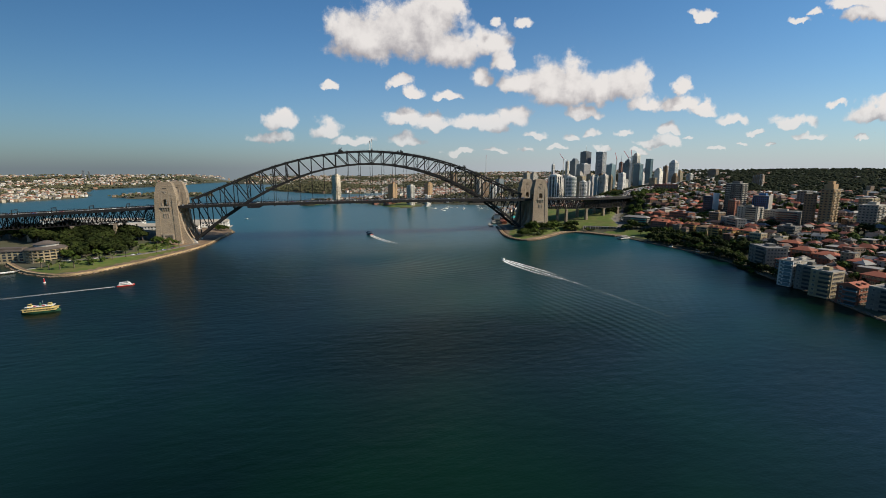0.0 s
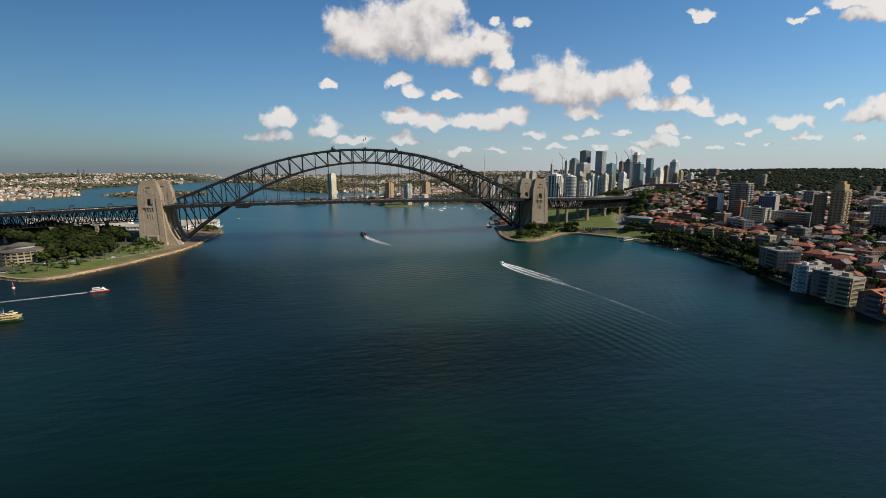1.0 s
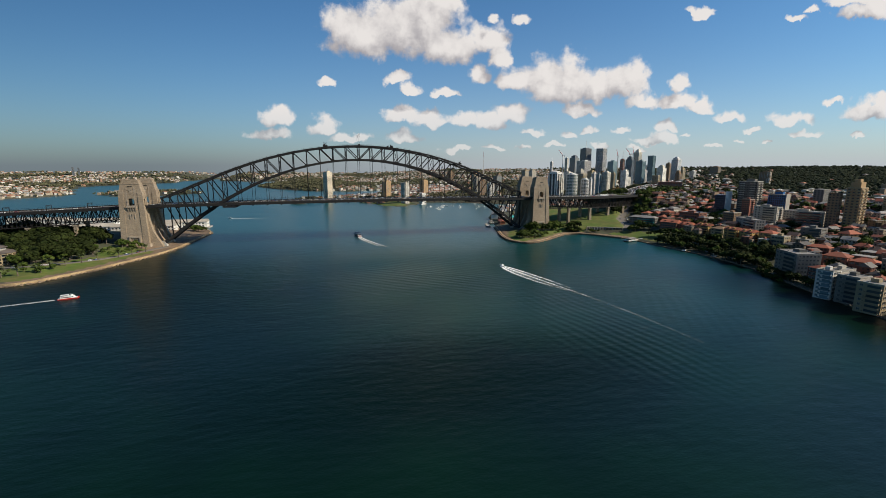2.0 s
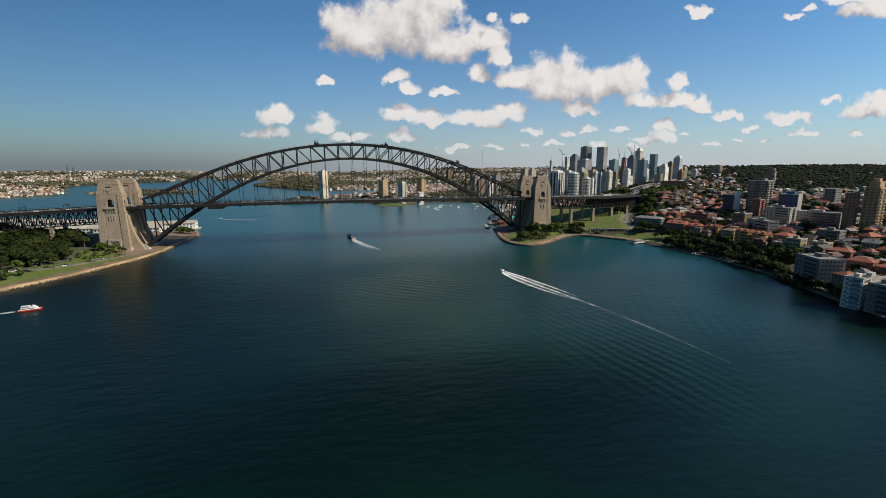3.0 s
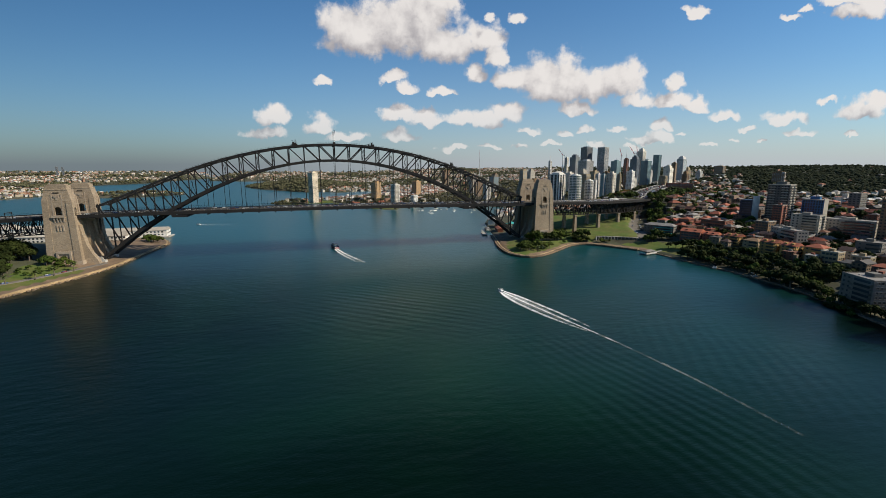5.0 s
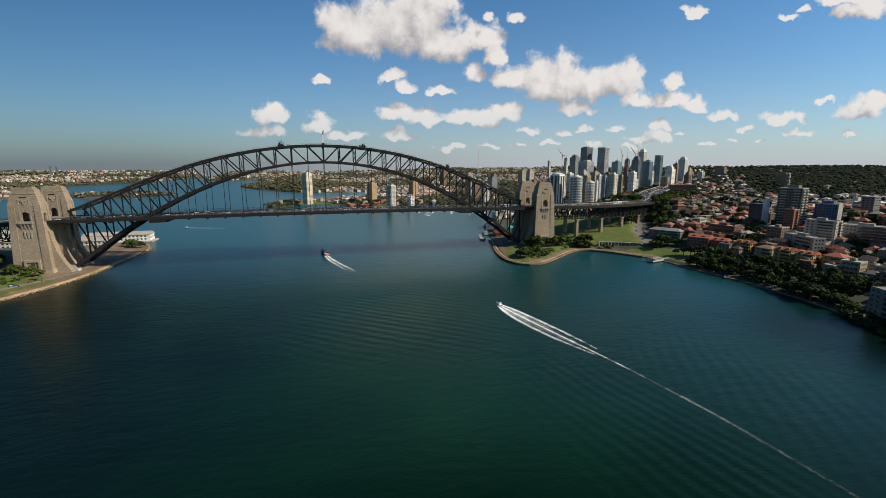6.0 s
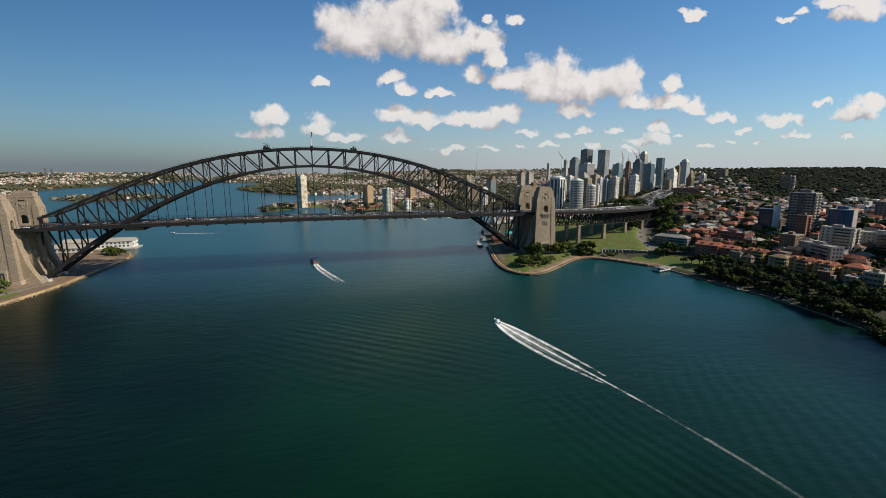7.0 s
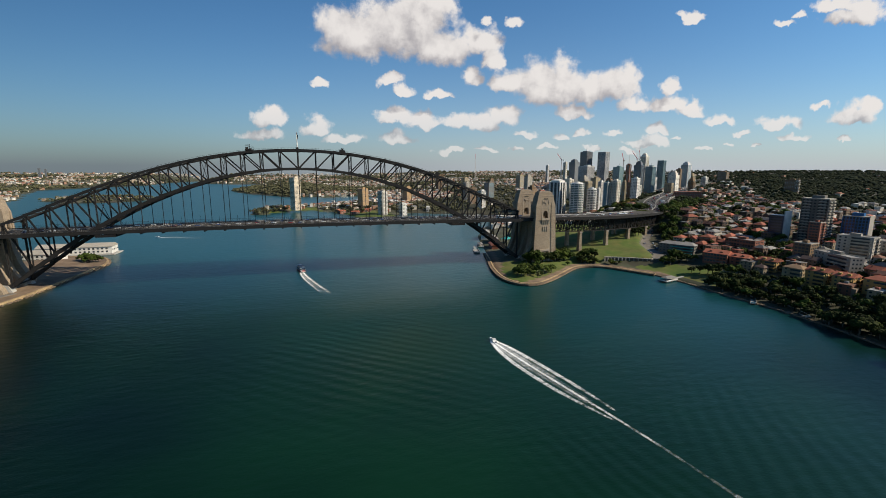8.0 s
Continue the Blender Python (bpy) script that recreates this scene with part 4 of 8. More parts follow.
def build_crown_fittings():
    for y in (-TRUSS_Y, TRUSS_Y):
        pole = thing("flagpole", "tall white steel flagpole on the arch crown", "flagpole", "flagpoles on the arch", pose(0, y, top_z(0) + 1.0))
        part("mast", Shape().tube((0, 0), 0.32, 0.16, 0, 17, 8), WHITE, pole)
        part("base_frame", Shape().box((0, 0, 0.8), (2.6, 2.0, 1.6)).beam((-1.2, 0, 1.5), (0, 0, 5), 0.15, 0.15).beam((1.2, 0, 1.5), (0, 0, 5), 0.15, 0.15), STEEL, pole)
        f, n = Shape(), 8
        for i in range(n + 1):
            dy = 0.35 * math.sin(i * 1.1)
            f.v += [(0.2 + i * 0.28 - 1.6 * (i / n) ** 2, dy, 16.6 - 0.25 * i), (0.2 + i * 0.25 - 1.6 * (i / n) ** 2, dy + 0.05, 12.6 - 0.28 * i),
                    (0.2 + i * 0.28 - 1.6 * (i / n) ** 2, dy + 0.06, 16.6 - 0.25 * i), (0.2 + i * 0.25 - 1.6 * (i / n) ** 2, dy + 0.11, 12.6 - 0.28 * i)]
        for i in range(n):
            a = 4 * i
            f.f += [(a, a + 1, a + 5, a + 4), (a + 2, a + 6, a + 7, a + 3)]
        part("flag", f, NAVY, pole, "limp dark blue flag")
    for x, w in ((-46, 1.0), (46, 0.7), (150, 0.7)):
        z = top_z(x) + 1.0
        crane = thing("maintenance_crane", "small grey maintenance crane on the top chord", "crane", "cranes on the arch", pose(x, 0, z, 0, 0, 0))
        part("carriage", Shape().box((0, 0, 0.3), (7 * w, 31, 0.7)).box((0, -TRUSS_Y, 1.0), (6 * w, 2.4, 1.4)).box((0, TRUSS_Y, 1.0), (6 * w, 2.4, 1.4)), STEEL, crane)
        for y in (-TRUSS_Y, TRUSS_Y):
            part("cabin", Shape().box((-1.4 * w, y, 2.6), (2.4 * w, 2.0, 2.0)), STEEL, crane)
            s = Shape().beam((1.2 * w, y, 1.6), (1.2 * w, y, 6.2 * w), 0.35, 0.35).beam((1.2 * w, y, 4.6 * w), (-3.4 * w, y, 5.4 * w), 0.25, 0.3)
            s.beam((1.2 * w, y, 6.2 * w), (-3.4 * w, y, 5.4 * w), 0.12, 0.12).box((1.2 * w, y, 1.9), (1.4 * w, 1.2, 1.2))
            part("jib", s, STEEL, crane)


build_crown_fittings()


def arch_panel(s, cx, cy, z0, z1, width, opening, spring, thick, across):
    """A wall panel with a round-headed opening that goes through; across: 'x' or 'y', the way it runs."""
    r, n = opening / 2, 10
    heads = [(-r * math.cos(math.pi * i / n), spring + r * math.sin(math.pi * i / n)) for i in range(n + 1)]

    def slab(a, b, za, zb, zc, zd):
        # quad column between a and b, bottoms za, zb, tops zc, zd
        pts = []
        for t in (-thick / 2, thick / 2):
            for u, z in ((a, za), (b, zb), (b, zd), (a, zc)):
                pts.append((cx + u, cy + t, z) if across == "x" else (cx - t, cy + u, z))
        s.add(pts, [(0, 1, 2, 3), (7, 6, 5, 4), (1, 0, 4, 5), (2, 1, 5, 6), (3, 2, 6, 7), (0, 3, 7, 4)])

    slab(-width / 2, -r, z0, z0, z1, z1)
    slab(r, width / 2, z0, z0, z1, z1)
    for (a, za), (b, zb) in zip(heads, heads[1:]):
        slab(a, b, za, zb, z1, z1)


def build_pylon():
    """One stone pylon, its middle at the origin, its outer face towards -y, the arch towards +x; z from the water."""
    p = thing("bridge_pylon", "tall tapered granite-faced pylon with arched openings and balconies", "pylon", "bridge pylons")
    s = Shape().taper(-17, 15.5, -8.6, 8, 1.0, -16.4, 15.0, -8.2, 7.6, 8.0)
    part("plinth", s, GRANITE_PALE, p)
    s = Shape().taper(-15.6, 14.2, -7.8, 7.2, 8.0, -12.9, 12.2, -6.5, 6.3, 55.5)
    part("shaft", s, GRANITE, p)
    # corner buttress strips
    for sx in (-1, 1):
        for sy in (-1, 1):
            s = Shape()
            x0, x1 = (15.9 if sx < 0 else 14.5), (13.2 if sx < 0 else 12.5)
            y0, y1 = (8.1 if sy < 0 else 7.5), (6.8 if sy < 0 else 6.6)
            a, b = sorted((sx * x0, sx * (x0 - 6.5)))
            c, d = sorted((sy * y0, sy * (y0 - 3.0)))
            A, B = sorted((sx * x1, sx * (x1 - 5.4)))
            C, D = sorted((sy * y1, sy * (y1 - 2.6)))
            s.taper(a, b, c, d, 8.0, A, B, C, D, 72.0)
            s.taper(A, B, C, D, 72.0, A + (0.9 if sx < 0 else 0.5), B - (0.5 if sx < 0 else 0.9), C + (0.5 if sy < 0 else 0.3), D - (0.3 if sy < 0 else 0.5), 75.5)
            part("buttress", s, GRANITE, p)
    # lantern stage: open arches on all four sides
    for y in (-5.7, 5.5):
        s = Shape()
        arch_panel(s, -0.4, y, 55.5, 73.0, 25.0, 6.0, 62.5, 1.6, "x")
        part("arch_wall", s.welded(), GRANITE, p)
    for x in (-12.0, 11.2):
        s = Shape()
        arch_panel(s, x, -0.1, 55.5, 73.0, 9.8, 4.6, 62.0, 1.6, "y")
        part("arch_wall", s.welded(), GRANITE, p)
    part("landing", Shape().box((-0.4, 0, 55.0), (22, 9.6, 1.2)), GRANITE, p)
    s = Shape().taper(-12.6, 11.8, -6.3, 6.1, 73.0, -10.6, 9.8, -5.6, 5.4, 82.6)
    part("upper_stage", s, GRANITE, p)
    s = Shape().taper(-10.9, 10.1, -5.9, 5.7, 82.6, -10.7, 9.9, -5.7, 5.5, 83.7)
    s.taper(-9.6, 8.8, -5.0, 4.8, 83.7, -9.4, 8.6, -4.9, 4.7, 87.4)
    s.taper(-8.0, 7.2, -3.8, 3.6, 87.4, -7.8, 7.0, -3.7, 3.5, 88.6)
    part("crown", s, GRANITE, p, "stepped granite top")
    for sy in (-1, 1):
        y = -6.6 if sy < 0 else 6.4
        # no opening is cut: a dark block paints the slot's shade
        part("slit_window", Shape().box((-0.4, y * 0.90, 79.8), (5.2, 0.5, 1.0)), OPENING_SHADE, p, "narrow dark block painted as a shaded slot below the top")
        for x in (-4.6, 3.8):
            part("pilaster", Shape().taper(x - 0.6, x + 0.6, y - 0.25, y + 0.25, 56.0, x - 0.5, x + 0.5, y * 0.93 - 0.25, y * 0.93 + 0.25, 78.0), GRANITE_PALE, p)
        part("lintel_block", Shape().box((-0.4, y * 0.97, 76.0), (4.6, 0.7, 2.0)).box((-0.4, y * 0.97, 73.6), (1.6, 0.7, 2.6)), GRANITE_PALE, p)
        b = part("balcony", Shape().box((-0.4, y * 1.10, 54.6), (11.0, 2.6, 0.7)).box((-0.4, y * 1.10 + sy * 1.15, 55.9), (11.0, 0.4, 2.0)), GRANITE_PALE, p, "pale stone balcony")
        for x in (-4.4, -1.7, 0.9, 3.6):
            part("bracket", Shape().taper(x - 0.5, x + 0.5, y - 0.3, y + 0.3, 49.0, x - 0.6, x + 0.6, y * 1.10 - 1.0, y * 1.10 + 1.0, 54.2), GRANITE_PALE, b)
    for x in (-3.0, -0.4, 2.2):
        part("carved_panel", Shape().box((x, -7.15, 43.5), (1.1, 0.6, 6.0)), GRANITE_PALE, p)
    y = -8.3
    s = Shape().box((-0.4, y, 17.6), (13.0, 1.6, 2.2)).box((-6.0, y, 12.2), (1.8, 1.6, 8.6)).box((5.2, y, 12.2), (1.8, 1.6, 8.6)).box((-0.4, y + 0.2, 8.8), (10, 1.4, 1.8))
    d = part("portal", s, GRANITE_PALE, p, "pale stone doorway surround at the foot")
    part("door_recess", Shape().box((-0.4, y + 0.5, 13.0), (9.4, 0.5, 6.8)), GRANITE, d)
    # dark slab painted as the shade within the doorway
    part("doorway", Shape().box((-0.4, y + 0.2, 12.2), (3.0, 0.4, 5.0)), OPENING_SHADE, d)
    return p


PYLON_X, PYLON_Y = 280.5, 24.6
pylon = build_pylon()
pylon.matrix_world = pose(-PYLON_X, -PYLON_Y, 0)
copy_thing(pylon, pose(-PYLON_X, PYLON_Y, 0) @ Matrix.Diagonal((1, -1, 1, 1)))
copy_thing(pylon, pose(PYLON_X, -PYLON_Y, 0) @ Matrix.Diagonal((-1, 1, 1, 1)))
copy_thing(pylon, pose(PYLON_X, PYLON_Y, 0, 0, 0, 180))


def build_abutment(side):
    a = thing("bridge_abutment", "massive granite abutment between the pylons carrying the arch bearings", "abutment", "bridge abutments", pose(side * 252, 0, 0))
    k = 1 if side > 0 else -1
    # stepped and sloping faces towards the arch
    s = Shape().taper(*sorted((k * 14, k * 42)), -17, 17, 0.5, *sorted((k * 17, k * 40)), -17, 17, 52.5)
    part("core_wall", s, GRANITE, a)
    for y in (-22.5, -8.0, 8.0, 22.5):
        prof = [(1, 1.0), (2.5, 6.5), (7.0, 14.0), (11.0, 24.0), (13.6, 36.0), (14.8, 46.0), (16.5, 46.0), (16.5, 1.0)]
        w = 6.5 if abs(y) > 10 else 4.5
        s, n = Shape(), len(prof)
        s.v = [(k * px, y + dy, z) for dy in (-w / 2, w / 2) for px, z in prof]
        s.f = [tuple(range(n)), tuple(range(2 * n - 1, n - 1, -1))] + [(i, n + i, n + (i + 1) % n, (i + 1) % n) for i in range(n)]
        part("skewback_buttress", s, GRANITE, a)
    for y in (-TRUSS_Y, TRUSS_Y):
        b = part("bearing_block", Shape().taper(*sorted((k * -2.0, k * 9)), y - 3.2, y + 3.2, 0.5, *sorted((k * 1.5, k * 9)), y - 2.8, y + 2.8, 8.6), CONCRETE, a)
        part("bearing_pin", Shape().box((k * 0.2, y, 8.0), (3.6, 4.0, 3.0)), STEEL, b)
    part("deck_beam", Shape().box((k * 27, 0, 53.0), (56, 36, 2.0)), STEEL_DARK, a)


build_abutment(-1)
build_abutment(1)


def build_approach(side, spans, length, first):
    """Deck-truss spans on stone piers beyond a pair of pylons."""
    t = thing("approach_viaduct", "grey steel truss approach spans on stone piers", "viaduct", "approach viaducts")
    end = first + spans * length
    st = [side * (252 + k * (end - 252) / 30) for k in range(31)]

    def ribbon(y0, y1, dz0, dz1):
        return band(st, y0, y1, dz0, dz1)

    part("roadway", ribbon(-17.8, 17.8, -0.8, 0), ASPHALT, t, "asphalt roadway")
    for k in (-1, 1):
        y = sorted((k * 17.9, k * 24.3))
        part("footway", ribbon(*y, -0.6, 0.1), CONCRETE, t)
        y = sorted((k * 24.3, k * 24.8))
        part("edge_girder", ribbon(*y, -2.4, 1.2), STEEL, t)
        y = sorted((k * 23.0, k * 24.2))
        part("cantilever", ribbon(*y, -1.6, -0.7), STEEL_DARK, t)
        s = Shape()
        for a, b in zip(st, st[1:]):
            s.beam((a, k * 24.5 + bend(a), deck_z(a) + 2.6), (b, k * 24.5 + bend(b), deck_z(b) + 2.6), 0.12, 0.14)
            for q in range(4):
                x = a + (b - a) * q / 4
                s.beam((x, k * 24.5 + bend(x), deck_z(x) + 1), (x, k * 24.5 + bend(x), deck_z(x) + 2.6), 0.1, 0.1)
        part("footway_fence", s, STEEL, t)
    depth, bays = 16.0, 5
    for i in range(spans):
        x0 = first + i * length
        for y in (-16.5, 16.5):
            for b in range(bays):
                a, c = side * (x0 + b * length / bays), side * (x0 + (b + 1) * length / bays)
                m = (a + c) / 2
                za, zc, zm = deck_z(a) - 1.8, deck_z(c) - 1.8, deck_z(m) - 1.8 - depth
                ya, yc, ym = y + bend(a), y + bend(c), y + bend(m)
                part("truss_chord", Shape().beam((a, ya, za), (c, yc, zc), 0.9, 0.9), STEEL_DARK, t)
                part("truss_chord", Shape().beam((a, ya, za - depth), (c, yc, zc - depth), 0.9, 0.9), STEEL_DARK, t)
                s = Shape().beam((a, ya, za), (m, ym, zm), 0.6, 0.7).beam((m, ym, zm), (c, yc, zc), 0.6, 0.7)
                part("truss_web", s, STEEL_DARK, t)
                part("truss_post", Shape().beam((a, ya, za), (a, ya, za - depth), 0.6, 0.6).beam((m, ym, deck_z(m) - 1.8), (m, ym, zm), 0.4, 0.4), STEEL_DARK, t)
        for b in range(bays + 1):
            a = side * (x0 + b * length / bays)
            o = bend(a)
            s = Shape().box((a, o, deck_z(a) - 1.4), (0.8, 47, 1.4)).beam((a, o - 16.5, deck_z(a) - 2), (a, o + 16.5, deck_z(a) - depth - 1.5), 0.4, 0.4)
            s.beam((a, o + 16.5, deck_z(a) - 2), (a, o - 16.5, deck_z(a) - depth - 1.5), 0.4, 0.4).box((a, o, deck_z(a) - 1.8 - depth), (0.6, 34, 0.7))
            part("cross_frame", s, STEEL_DARK, t)
        if i:
            x = side * x0
            z = deck_z(x) - 2.6 - depth
            for y in (bend(x) - 14.5, bend(x) + 14.5):
                g = float(ground_height(np.array([x]), np.array([y]))[0][0]) - 1.5
                q = part("pier", Shape().taper(x - 2.1, x + 2.1, y - 2.8, y + 2.8, g, x - 1.6, x + 1.6, y - 2.2, y + 2.2, z - 1.6), GRANITE, t, "tapered stone pier")
                part("pier_cap", Shape().box((x, y, z - 0.8), (4.2, 5.6, 1.6)), GRANITE_PALE, q)
    return end


build_approach(-1, 6, 48.5, 300.5)
n_end = build_approach(1, 5, 44.0, 298)
wall = thing("approach_ramp", "sandstone end wall carrying the road on from the viaduct", "ramp")
part("retaining_wall", Shape().taper(n_end - 1, n_end + 14, bend(n_end) - 24.8, bend(n_end) + 24.8, 4, n_end - 1, n_end + 14, bend(n_end) - 24.8, bend(n_end) + 24.8, deck_z(n_end) - 0.9), GRANITE, wall)
part("roadway", Shape().box((n_end + 8, bend(n_end) + 3, deck_z(n_end) - 0.45), (18, 46, 0.9)), ASPHALT, wall)
part("parapet", Shape().box((n_end + 7, bend(n_end) - 24.6, deck_z(n_end) + 0.4), (15, 0.5, 1.0)), SANDSTONE, wall)
# overhead rail gantries on the southern approach
for x in (-330, -372, -414, -456):
    g = thing("overhead_gantry", "grey steel portal gantry over the railway", "gantry", "rail gantries", pose(x, 0, deck_z(x)))
    part("frame", Shape().box((0, -23, 3.6), (0.5, 0.5, 7.2)).box((0, -12, 3.6), (0.5, 0.5, 7.2)).box((0, -17.5, 7.1), (0.7, 12, 0.6)).box((0, -17.5, 6.0), (0.4, 12, 0.3)), STEEL, g)

# ---- buildings ----
def ground_at(x, y):
    return float(ground_height(np.array([float(x)]), np.array([float(y)]))[0][0])


MESHES = {}


def shared(key, make):
    if key not in MESHES:
        MESHES[key] = make()
    return MESHES[key]


def window_mesh(w, h, material, sill):
    """A glazed window: reveal frame, glass set back in it, a transom, a sill."""
    def make():
        s = Shape().box((0, 0.02, 0), (w, 0.08, h))
        return mesh_of("window", s, material)
    return shared(("pane", round(w, 2), round(h, 2), material.name), make)


def frame_mesh(w, h, material):
    def make():
        s, t = Shape(), 0.14
        s.box((0, -0.07, h / 2 + t / 2), (w + 2 * t, 0.3, t)).box((0, -0.12, -h / 2 - t / 2), (w + 0.5, 0.42, t))
        s.box((-w / 2 - t / 2, -0.07, 0), (t, 0.3, h)).box((w / 2 + t / 2, -0.07, 0), (t, 0.3, h)).box((0, -0.03, 0), (0.1, 0.12, h))
        return mesh_of("frame", s, material)
    return shared(("frame", round(w, 2), round(h, 2), material.name), make)


FACES = {"s": (0, -1, 0), "e": (1, 0, 90), "n": (0, 1, 180), "w": (-1, 0, -90)}


def face_pose(face, w, d, u, z, out=0.0):
    """Pose on a wall of a w x d block: u metres along it, z up."""
    fx, fy, turn = FACES[face]
    half = d / 2 if fy else w / 2
    a = radians(turn)
    return pose(fx * (half + out) + math.cos(a) * u, fy * (half + out) + math.sin(a) * u, z, 0, 0, turn)


def windows_on(parent, face, w, d, z0, floors, storey, bays, pane, trim, size=(1.5, 1.5), margin=1.2, framed=True):
    width = w if FACES[face][1] else d
    step = (width - 2 * margin) / bays
    for i in range(floors):
        for b in range(bays):
            u = -width / 2 + margin + step * (b + 0.5)
            win = part("window", window_mesh(size[0], size[1], pane, True), None, parent)
            win.matrix_basis = face_pose(face, w, d, u, z0 + i * storey + storey * 0.55, 0.03)
            if framed:
                part("frame", frame_mesh(size[0], size[1], trim), None, win)


def balconies_on(parent, face, w, d, z0, floors, storey, centre, length, depth, slab, rail, pane):
    for i in range(floors):
        z = z0 + i * storey
        def make():
            return mesh_of("balcony", Shape().box((0, -depth / 2, 0.12), (length, depth, 0.24)), slab)
        b = part("balcony", shared(("bal", round(length, 1), depth, slab.name), make), None, parent)
        b.matrix_basis = face_pose(face, w, d, centre, z)

        def make_rail():
            s = Shape().box((0, -depth + 0.06, 0.75), (length, 0.1, 1.0)).box((-length / 2 + 0.05, -depth / 2, 0.75), (0.1, depth, 1.0))
            return mesh_of("balustrade", s.box((length / 2 - 0.05, -depth / 2, 0.75), (0.1, depth, 1.0)), rail)
        part("balustrade", shared(("rail", round(length, 1), depth, rail.name), make_rail), None, b)
        dr = part("balcony_door", window_mesh(length * 0.8, 2.2, pane, False), None, parent)
        dr.matrix_basis = face_pose(face, w, d, centre, z + 1.45, 0.02)


def hip_roof(w, d, z, h, over=0.7, gable=False):
    s = Shape()
    W, D = w / 2 + over, d / 2 + over
    if w >= d:
        r = 0 if gable else D * 0.85
        ridge = [(-W + r, 0, z + h), (W - r, 0, z + h)]
        s.add([(-W, -D, z), (W, -D, z), (W, D, z), (-W, D, z), *ridge], [(0, 1, 5, 4), (2, 3, 4, 5), (1, 2, 5), (3, 0, 4), (3, 2, 1, 0)])
    else:
        r = 0 if gable else W * 0.85
        ridge = [(0, -D + r, z + h), (0, D - r, z + h)]
        s.add([(-W, -D, z), (W, -D, z), (W, D, z), (-W, D, z), *ridge], [(1, 2, 5, 4), (3, 0, 4, 5), (0, 1, 4), (2, 3, 5), (3, 2, 1, 0)])
    s.add([(-W, -D, z - 0.35), (W, -D, z - 0.35), (W, D, z - 0.35), (-W, D, z - 0.35), (-W, -D, z), (W, -D, z), (W, D, z), (-W, D, z)], BOX_FACES[2:] + [BOX_FACES[0]])
    return s


def apartment(label, x, y, w, d, top, rot, wall, roof="flat", faces="swe", pane=None, storey=3.1, trim=None, balcony="", group="harbour apartments",
              name="apartment_building", roof_mat=None, base=None, accent=None):
    """A block of flats with separate windows, balconies and roof."""
    pane, trim = pane or PANE, trim or RENDER_PALE
    z0 = (ground_at(x, y) if base is None else base)
    b = thing(name, label, "building", group, pose(x, y, z0, 0, 0, rot))
    eave = top - z0 if roof == "flat" else top - z0 - min(w, d) * 0.17
    part("wall", Shape().box((0, 0, (eave - 4) / 2), (w, d, eave + 4)), wall, b)
    floors = max(1, int(eave / storey))
    storey = eave / floors
    # projecting bays or piers break the faces up
    for face in faces:
        width = w if FACES[face][1] else d
        bays = max(2, int(width / 3.4))
        if face in balcony:
            wide = face == "w"
            length = width * (0.62 if wide else 0.42)
            balconies_on(b, face, w, d, 0.1, floors, storey, width * (0.15 if wide else 0.2), length, 2.2 if wide else 1.6, wall if wide else trim, accent or wall, pane)
            n = max(1, int(width * (0.3 if wide else 0.5) / 3.2))
            step = width * (0.3 if wide else 0.5) / n
            for i in range(floors):
                for k in range(n):
                    win = part("window", window_mesh(1.6, 1.5, pane, True), None, b)
                    win.matrix_basis = face_pose(face, w, d, -width / 2 + 0.6 + step * (k + 0.5), i * storey + storey * 0.55, 0.03)
                    if x < 400:
                        part("frame", frame_mesh(1.6, 1.5, trim), None, win)
        else:
            windows_on(b, face, w, d, 0, floors, storey, bays, pane, trim, (2.4, 1.9) if face == "w" else (1.7, 1.6), framed=x < 400)
    if roof == "flat":
        s = Shape().box((0, -d / 2 + 0.15, eave + 0.35), (w + 0.2, 0.45, 0.9)).box((0, d / 2 - 0.15, eave + 0.35), (w + 0.2, 0.45, 0.9))
        s.box((-w / 2 + 0.15, 0, eave + 0.35), (0.45, d - 0.6, 0.9)).box((w / 2 - 0.15, 0, eave + 0.35), (0.45, d - 0.6, 0.9))
        part("parapet", s, trim, b)
        part("roof", Shape().box((0, 0, eave + 0.08), (w - 0.6, d - 0.6, 0.16)), roof_mat or ROOF_GREY, b)
        part("plant_room", Shape().box((w * 0.12, d * 0.08, eave + 1.4), (w * 0.3, d * 0.3, 2.6)), wall, b)
        part("roof_vent", Shape().tube((-w * 0.25, d * 0.2), 0.5, 0.5, eave + 0.1, eave + 1.2, 8), CONCRETE, b)
    else:
        part("roof", hip_roof(w, d, eave, min(w, d) * 0.21, 0.5, roof == "gable"), roof_mat or ROOF_TILE, b, "terracotta tiled roof")
        part("chimney", Shape().box((w * 0.2, d * 0.12, eave + min(w, d) * 0.15), (1.0, 0.8, 3.0)), BRICK_RED, b)
        if roof == "gable" and min(w, d) > 9:
            for k in (-0.22, 0.22):
                u = k * max(w, d)
                c = (u, -d * 0.28, eave + 1.4) if w >= d else (-w * 0.28, u, eave + 1.4)
                q = part("dormer", Shape().box(c, (2.4, 2.6, 2.2)), wall, b)
    return b


